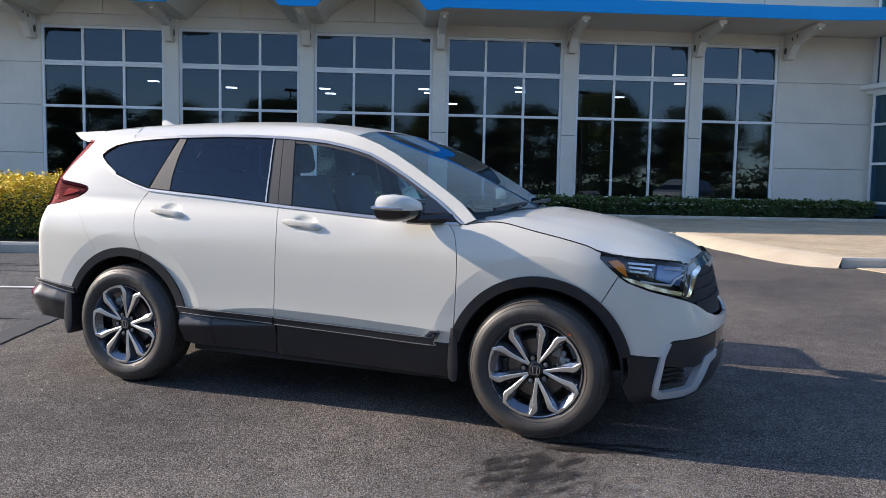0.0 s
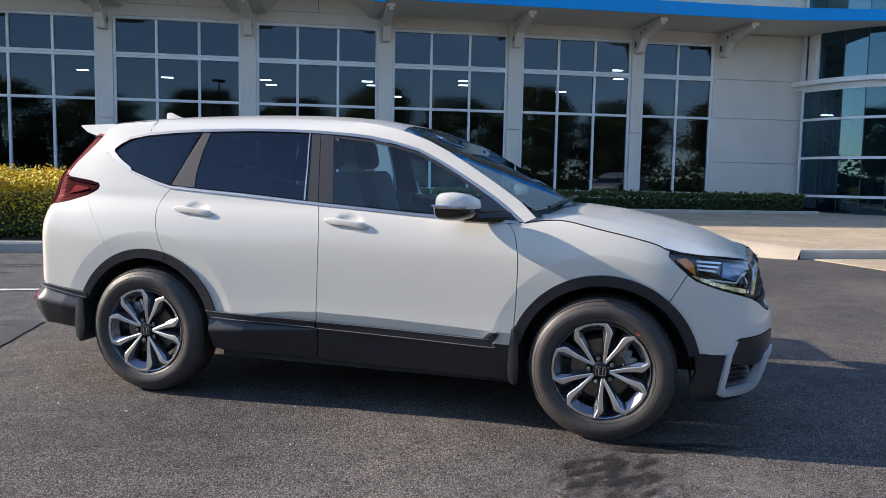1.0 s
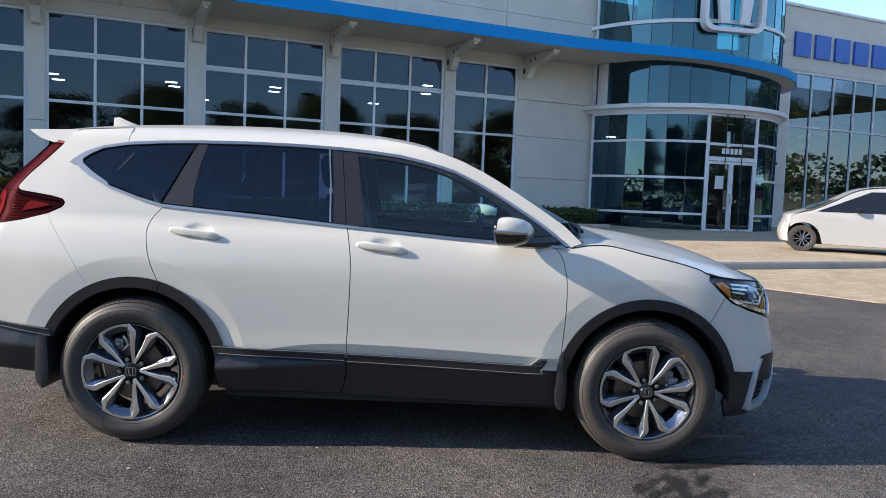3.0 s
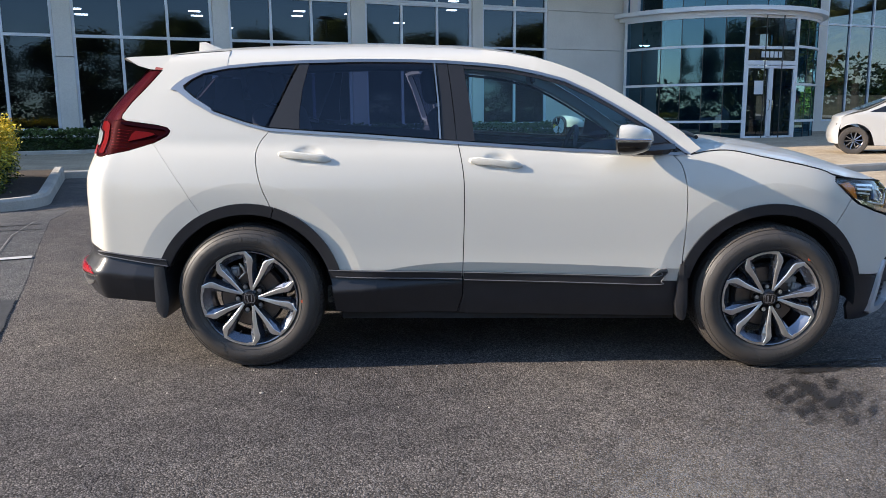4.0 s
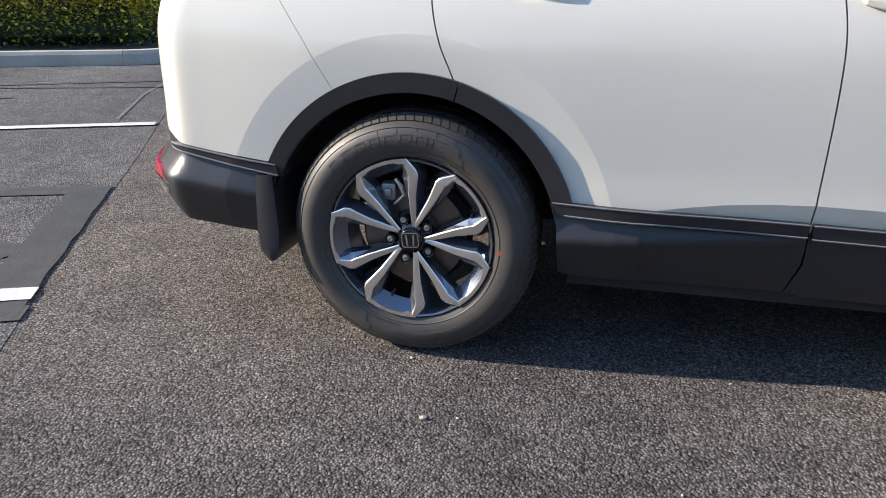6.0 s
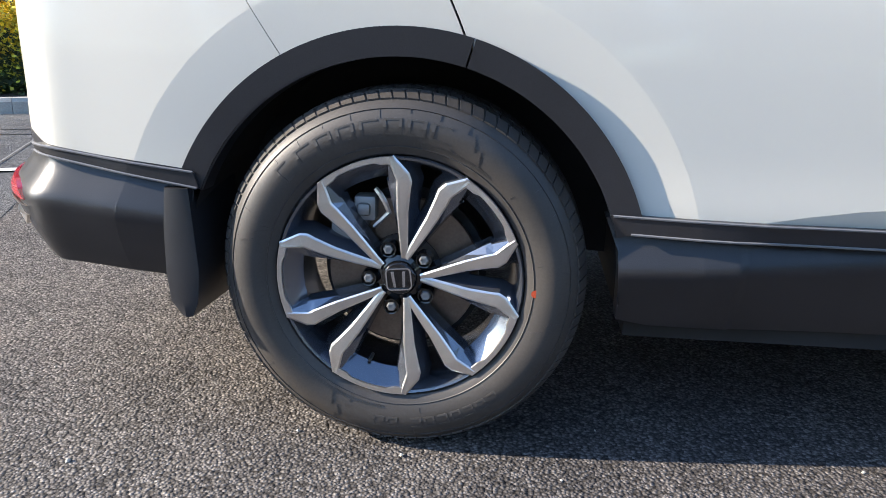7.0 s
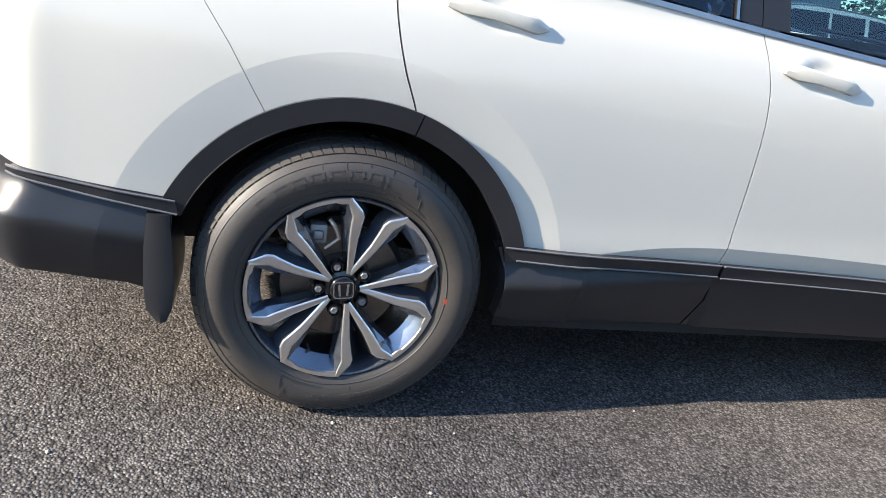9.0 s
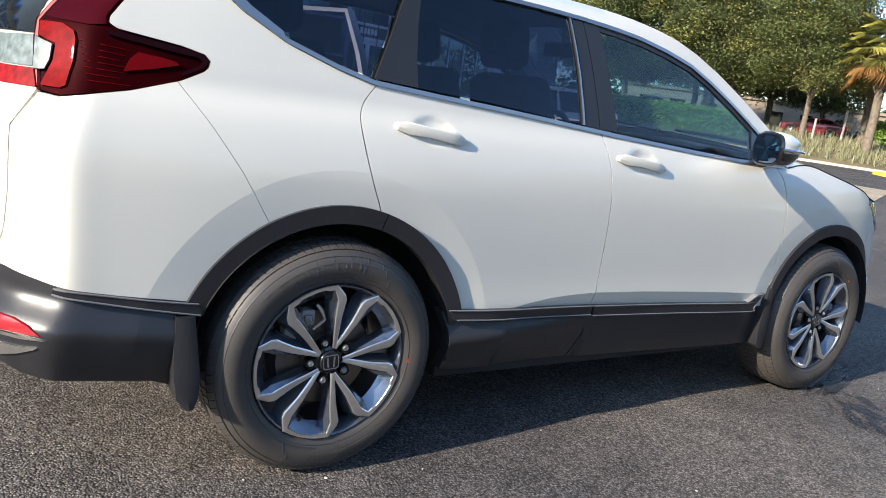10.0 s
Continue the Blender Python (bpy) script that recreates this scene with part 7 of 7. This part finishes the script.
        for x in (a_x + 0.36 * span, a_x + 0.74 * span):
            b2 = bmesh.new()
            box(b2, (x, sg * (hw + 0.006) - 0.012, 0.86), (x + 0.18, sg * (hw + 0.006) + 0.012, 0.895), 0.008)
            part("handle", b2, paint, root)
    b2 = bmesh.new()
    rows = [[(base_x + 0.10 + (a_x - base_x - 0.10) * t, y * (hw - tuck(1.0 + (top - 1.1) * t) - 0.10), 1.015 + (top - 1.085) * t + 0.012) for y in (-1, -0.5, 0, 0.5, 1)] for t in (0, 0.5, 1)]
    grid(b2, rows)
    part("windscreen", b2, M_GLOSSBLK, root, smooth=True)
    for ax in (0.0, wb):
        for sg in (-1, 1):
            b2 = bmesh.new()
            y0 = sg * (hw - 0.02)
            lathe(b2, [(wheel_r * 0.62, y0), (wheel_r * 0.70, y0 + sg * 0.01), (wheel_r * 0.95, y0), (wheel_r, y0 - sg * 0.03), (wheel_r, y0 - sg * 0.19), (wheel_r * 0.6, y0 - sg * 0.2)], 36)
            bmesh.ops.translate(b2, verts=b2.verts[:], vec=(ax, 0, wheel_r))
            wh = part("wheel", b2, M_TYRE, root, smooth=True)
            b2 = bmesh.new()
            for s in range(10):
                a = math.pi * 0.2 * s
                p0, p1 = (0.03 * math.cos(a), 0.03 * math.sin(a)), (wheel_r * 0.62 * math.cos(a + 0.06), wheel_r * 0.62 * math.sin(a + 0.06))
                tube(b2, [(p0[0], y0 - sg * 0.02, p0[1]), (p1[0], y0 - sg * 0.005, p1[1])], 0.016, 5)
            lathe(b2, [(wheel_r * 0.60, y0 - sg * 0.01), (wheel_r * 0.64, y0), (wheel_r * 0.66, y0 - sg * 0.02)], 36)
            lathe(b2, [(0.001, y0 - sg * 0.01), (0.05, y0 - sg * 0.012), (0.06, y0 - sg * 0.04)], 20)
            bmesh.ops.translate(b2, verts=b2.verts[:], vec=(ax, 0, wheel_r))
            part("rim", b2, M_SILVER if paint is not M_VANPAINT else M_ALLOY, wh)
    b2 = bmesh.new()
    box(b2, (front + 0.3, -hw + 0.25, 0.2), (rear - 0.3, hw - 0.25, 0.5))
    part("underbody", b2, M_UNDER, root)
    return root


van_roof = [(-0.38, 0.86), (-0.05, 0.97), (0.22, 1.05), (0.62, 1.25), (1.02, 1.48), (1.35, 1.58), (2.0, 1.64), (3.0, 1.62), (3.45, 1.56), (3.68, 1.32)]
car_roof = [(-0.55, 0.80), (-0.05, 0.88), (0.40, 0.94), (0.85, 1.16), (1.20, 1.33), (1.6, 1.40), (2.2, 1.40), (2.7, 1.32), (3.2, 1.10), (3.5, 1.06)]
suv_roof = [(-0.55, 0.90), (-0.05, 0.98), (0.40, 1.04), (0.85, 1.30), (1.20, 1.50), (1.6, 1.58), (2.4, 1.58), (3.0, 1.54), (3.35, 1.30), (3.55, 1.05)]
parked_car("car", pose(10.86, 15.09, 0.10, 0, 0, -22), M_VANPAINT, "white minivan with dark alloy wheels on the pavers", van_roof, 2.72, 4.6, 1.80, nose=0.52)
parked_car("car", pose(53.6, 33.3, 1.65, 0, 0, -58), M_REDCAR, "dark red saloon parked beyond the planting", car_roof, 2.75, 4.7, 1.80)
parked_car("car", pose(56.4, 29.0, 1.65, 0, 0, -58), M_CARDARK, "dark blue car parked beyond the planting", suv_roof, 2.7, 4.5, 1.82)
parked_car("car", pose(45.5, 42.5, 1.65, 0, 0, -52), M_VANPAINT, "white car parked beyond the hedge", car_roof, 2.7, 4.6, 1.8)
# the lot behind, seen in the windows
for x, y, rz, pt, lab, rf in ((14.0, -14.5, 115, M_VANPAINT, "silver-white car parked across the lot", car_roof), (19.5, -13.0, 112, M_CARDARK, "dark car parked across the lot", suv_roof), (25.0, -11.0, 114, M_VANPAINT, "white car parked across the lot", suv_roof), (8.0, -17.0, 113, M_CARDARK, "dark car parked across the lot", car_roof)):
    parked_car("car", pose(x, y, 0, 0, 0, rz), pt, lab, rf, 2.7, 4.5, 1.8)


# ---------------------------------------------------------------- trees and planting
def oak(name, h, r, seed, leaf=0.15, clumps=150, per=380, low=-0.72):
    rng = random.Random(seed)
    root = thing(name, None, "broad green oak with a grey trunk", "tree", "oaks round the lot")
    bm = bmesh.new()
    fork = h * 0.26
    tube(bm, [(0, 0, -0.3), (0.03, 0.02, 0.4), (0.06, -0.04, fork * 0.6), (0.0, 0.05, fork)], [0.30, 0.21, 0.18, 0.17], 10)
    tips = []
    for k in range(8):
        a = k * 0.785 + rng.uniform(-0.3, 0.3)
        l = r * rng.uniform(0.55, 0.85)
        p = [(0, 0, fork * 0.9)]
        for s in (0.3, 0.65, 1.0):
            p.append((math.cos(a + s * 0.3) * l * s, math.sin(a + s * 0.3) * l * s, fork + (h * 0.62 - fork) * s ** 0.8 * rng.uniform(0.85, 1.1)))
        tube(bm, p, [0.11, 0.075, 0.045, 0.02], 6)
        tips.append(p[-1])
    tube(bm, [(0, 0, fork), (0.1, 0.05, h * 0.55), (0.0, 0.1, h * 0.8)], [0.13, 0.08, 0.03], 6)
    part("trunk", bm, M_BARK, root, smooth=True)
    bm, bml = bmesh.new(), bmesh.new()
    for c in range(clumps):
        a, ph = rng.uniform(0, 6.283), rng.uniform(low, 1.0)
        rr = r * (0.55 + 0.45 * rng.random()) * math.sqrt(max(0.05, 1 - ph * ph * 0.85)) * (0.8 + 0.4 * noise.noise(Vector((math.cos(a) * 1.3, math.sin(a) * 1.3, seed + ph))))
        cx, cy, cz = rr * math.cos(a), rr * math.sin(a), h * 0.57 + h * 0.40 * ph
        w = r * rng.uniform(0.085, 0.135)
        leaves(bml if rng.random() < 0.30 else bm, [(cx + rng.gauss(0, w), cy + rng.gauss(0, w), cz + rng.gauss(0, w * 0.55)) for _ in range(per)], leaf, rng)
    part("crown", bm, M_LEAF_O, root)
    part("crown", bml, M_LEAF_L, root)
    return root


berm_n = Vector((0.88, 0.47))
berm_o = Vector((45.5, 25.3))


def berm_z(x, y):
    d = (Vector((x, y)) - berm_o).dot(berm_n)
    return max(0.0, min(1.65, 0.16 + 0.2 * d))


oaks = [oak("oak_tree", 11.8, 5.2, 31, clumps=215, low=-0.64), oak("oak_tree", 8.8, 4.8, 47), oak("oak_tree", 8.0, 4.2, 59, clumps=120)]
spots = [(49.8, 29.9, 0, 0.98), (48.2, 37.4, 1, 1.15), (46.5, 44.2, 2, 1.25), (47.0, 48.2, 1, 1.2), (56.0, 44.8, 1, 1.25), (74.0, 24.0, 1, 1.1), (63.5, 37.0, 1, 0.95), (59.5, 39.5, 2, 1.1), (60.0, 46.0, 0, 1.3), (72.0, 16.0, 2, 1.0),
         (-6.0, -38.0, 1, 1.0), (3.0, -34.0, 0, 0.95), (12.0, -32.0, 2, 1.05), (20.0, -29.0, 0, 1.05), (28.0, -26.0, 1, 1.1), (36.0, -22.0, 0, 1.1), (-15.0, -40.0, 2, 1.1), (44.0, -17.0, 1, 1.1), (-26.0, -38.0, 0, 1.0), (-40.0, -30.0, 1, 1.1), (52.0, -8.0, 2, 1.2), (58.0, 8.0, 0, 1.1), (64.0, 15.5, 1, 1.15), (50.0, 1.0, 1, 1.0)]
rng = random.Random(8)
used = set()
for x, y, k, s in spots:
    m = Matrix.Translation((x, y, berm_z(x, y) - 0.05)) @ pose(0, 0, 0, 0, 0, rng.uniform(0, 360)) @ Matrix.Scale(s, 4)
    if k not in used:
        used.add(k)
        oaks[k].matrix_basis = m
    else:
        copy_thing(oaks[k], m)

# raised planting beyond the road
bm = bmesh.new()
along = Vector((-0.47, 0.88))
rows = []
for i in range(-12, 26):
    row = []
    for d in (0.0, 0.12, 1, 2, 3.5, 5, 6.5, 7.45, 10, 24, 60):
        q = berm_o + along * (i * 2.4) + berm_n * d
        row.append((q.x, q.y, 0.0 if d == 0 else min(1.65, 0.16 + 0.2 * d) + (0.06 * noise.noise(Vector((q.x, q.y, 0))) if 0.5 < d < 7 else 0)))
    rows.append(row)
grid(bm, rows)
solo("planting_berm", bm, [M_GRASS], label="raised dry planting strip with tan grasses", category="bed", kind="structure")
bm = bmesh.new()
rows = []
for i in range(-12, 26):
    q = berm_o + along * (i * 2.4)
    rows.append([(q.x + berm_n.x * o, q.y + berm_n.y * o, z) for o, z in ((-0.16, 0.0), (-0.14, 0.15), (0.02, 0.17), (0.04, 0.0))])
grid(bm, rows)
solo("kerb_far", bm, M_CONCRETE, label="pale concrete kerb along the far planting", category="kerb", kind="structure")
bm = bmesh.new()
pts = [(40.9, 18.35), (42.3, 17.95), (47.7, 15.75), (68.4, 6.75), (69.4, 9.25), (48.7, 17.95), (43.2, 20.35), (41.6, 20.15), (40.9, 19.35)]
prism(bm, pts, 0.0, 0.16)
solo("kerb_island", bm, M_YELLOW, label="yellow-painted end of a kerbed traffic island", category="kerb", kind="structure")
bm = bmesh.new()
grng = random.Random(77)
for k in range(9000):
    i, d = grng.uniform(-16, 16), grng.uniform(0.9, 7.4)
    cl = Vector((round(i * 1.1) / 1.1, round(d * 0.8) / 0.8)) + Vector((grng.gauss(0, 0.22), grng.gauss(0, 0.25)))
    q = berm_o + along * cl.x + berm_n * cl.y
    a, b_ = grng.uniform(0, 6.28), grng.uniform(0.5, 1.1)
    L_ = grng.uniform(0.25, 0.62)
    z0 = berm_z(q.x, q.y)
    w = Vector((-math.sin(a), math.cos(a), 0)) * 0.03
    p0, p1 = Vector((q.x, q.y, z0)), Vector((q.x + math.cos(a) * L_ * 0.35, q.y + math.sin(a) * L_ * 0.35, z0 + L_))
    vs = [bm.verts.new(v) for v in (p0 - w, p0 + w, p1)]
    bm.faces.new(vs)
M_STRAW = material("straw_grass", (0.22, 0.215, 0.115), 0.8, vary=0.2, scale=1, rnd=0.3)
tagged(solo("ornamental_grass", bm, M_STRAW), "green-tan ornamental grasses in the far planting", "grass", kind="stuff")
for nm, u0, u1, d0, d1, h, seed in (("far_hedge", 5.5, 22.0, 2.5, 4.6, 1.9, 61), ("far_hedge", -5.5, -2.2, 8.6, 10.0, 2.6, 62)):
    mm = Matrix(((along.x, berm_n.x, 0, berm_o.x), (along.y, berm_n.y, 0, berm_o.y), (0, 0, 1, 0.6), (0, 0, 0, 1)))
    hedge(nm, (u0, d0, 0.0), (u1, d1, h), 9000, 0.20, seed, [M_LEAF_S], "bright green sunlit hedge in the far planting", 0.25, mm)


def palm(m, h, seed):
    rng = random.Random(seed)
    root = thing("palm_tree", m, "sabal palm with a rough pale trunk and yellow-green fronds", "tree")
    bm = bmesh.new()
    tube(bm, [(0, 0, -0.2), (0.05, 0, h * 0.35), (0.02, 0.03, h * 0.7), (0, 0, h)], [0.24, 0.20, 0.19, 0.26], 12)
    for k in range(26):
        a, z = k * 2.4, h * (0.62 + 0.38 * k / 26)
        tube(bm, [(0.18 * math.cos(a), 0.18 * math.sin(a), z - 0.15), (0.36 * math.cos(a), 0.36 * math.sin(a), z + 0.18)], [0.06, 0.02], 5)
    part("trunk", bm, M_BARK, root, smooth=True)
    for k in range(38):
        a, up = k * 2.399, 1.25 - 1.9 * (k / 38)
        b2 = bmesh.new()
        st = [Vector((0, 0, h))]
        d = Vector((math.cos(a) * math.cos(up), math.sin(a) * math.cos(up), math.sin(up)))
        L_ = rng.uniform(1.0, 1.5)
        for s in range(5):
            d.z -= 0.12
            st.append(st[-1] + d.normalized() * L_ / 5)
        tube(b2, st, [0.025, 0.022, 0.02, 0.016, 0.012, 0.01], 4)
        c, d = st[-1], d.normalized()
        sd = d.cross(Vector((0, 0, 1))).normalized()
        for j in range(-9, 10):
            t = j / 9 * 1.5
            q = (d * math.cos(t) + sd * math.sin(t)).normalized()
            l2 = rng.uniform(0.8, 1.15)
            w = q.cross(Vector((0, 0, 1))).normalized() * 0.035
            e = c + q * l2 * 0.6 + Vector((0, 0, -0.04))
            f = c + q * l2 + Vector((0, 0, -0.28 * l2))
            vs = [b2.verts.new(v) for v in (c - w * 0.5, c + w * 0.5, e + w, f, e - w)]
            b2.faces.new(vs)
        part("frond", b2, M_FROND if k < 26 else M_DRYFROND, root)
    return root


palm(pose(50.0, 25.34, 0.93) @ Matrix.Scale(1.4, 4), 4.7, 5)
palm(pose(53.2, 27.6, 1.62) @ Matrix.Scale(1.2, 4), 4.6, 9)
palm(pose(56.0, 22.5, 1.62), 3.6, 14)
for x, y, h in ((50.4, 29.47, 1.5), (52.2, 28.4, 2.1)):
    bm = bmesh.new()
    tube(bm, [(0, 0, 0), (0.02, 0, h * 0.5), (0.05, 0.02, h)], [0.09, 0.085, 0.08], 10)
    solo("timber_post", bm, M_CONCRETE, pose(x, y, berm_z(x, y) - 0.02), "pale weathered post among grasses", "post", "posts in the planting")
# low pale building far behind the trees
far_b = thing("building", pose(78, 53, 1.6, 0, 0, -58), "low tan building far behind the trees", "building")
part("wall", boxed((-16, 0, 0), (16, 8, 3.4)), M_TAN, far_b)
part("roof", boxed((-16.3, -0.3, 3.4), (16.3, 8.3, 3.7)), M_TAN, far_b)
for k in range(8):
    part("window", boxed((-14 + 3.6 * k, -0.04, 0.9), (-12.2 + 3.6 * k, 0.05, 2.4)), M_GLOSSBLK, far_b)
# lamp posts across the lot, seen in the showroom glass
for x, y, h in ((25.5, -12.0, 10.6), (2.0, -26.0, 10.6)):
    root = thing("street_lamp", pose(x, y, 0), "tall dark lot lamp with a flat box head", "lamp post", "lot lamps")
    bm = bmesh.new()
    tube(bm, [(0, 0, 0), (0, 0, h)], [0.10, 0.07], 10)
    part("pole", bm, M_DARK, root)
    part("lamp_head", boxed((-0.55, -0.28, h - 0.05), (0.55, 0.28, h + 0.16), 0.03), M_DARK, root)

# far woods all round, added to hide the pale horizon in window reflections
wrng = random.Random(99)
bm = bmesh.new()
for k in range(52000):
    a = wrng.uniform(0, 6.2832)
    R_ = wrng.uniform(118, 135)
    hmax = 7.5 + 4.0 * noise.noise(Vector((math.cos(a) * 9, math.sin(a) * 9, 2.0))) + 2.0 * noise.noise(Vector((math.cos(a) * 31, math.sin(a) * 31, 5.0)))
    leaves(bm, [(R_ * math.cos(a), R_ * math.sin(a), hmax * wrng.random() ** 0.8)], 0.95, wrng)
rows = []
for k in range(721):
    a = 2 * math.pi * k / 720
    hz = 4.6 + 2.6 * noise.noise(Vector((math.cos(a) * 9, math.sin(a) * 9, 2.0))) + 1.2 * noise.noise(Vector((math.cos(a) * 60, math.sin(a) * 60, 7.0)))
    rows.append([(137 * math.cos(a), 137 * math.sin(a), z) for z in (0.0, hz)])
grid(bm, rows)
solo("far_woods", bm, M_LEAF_D, label="dark line of distant woods round the lot", category="woods", kind="stuff")
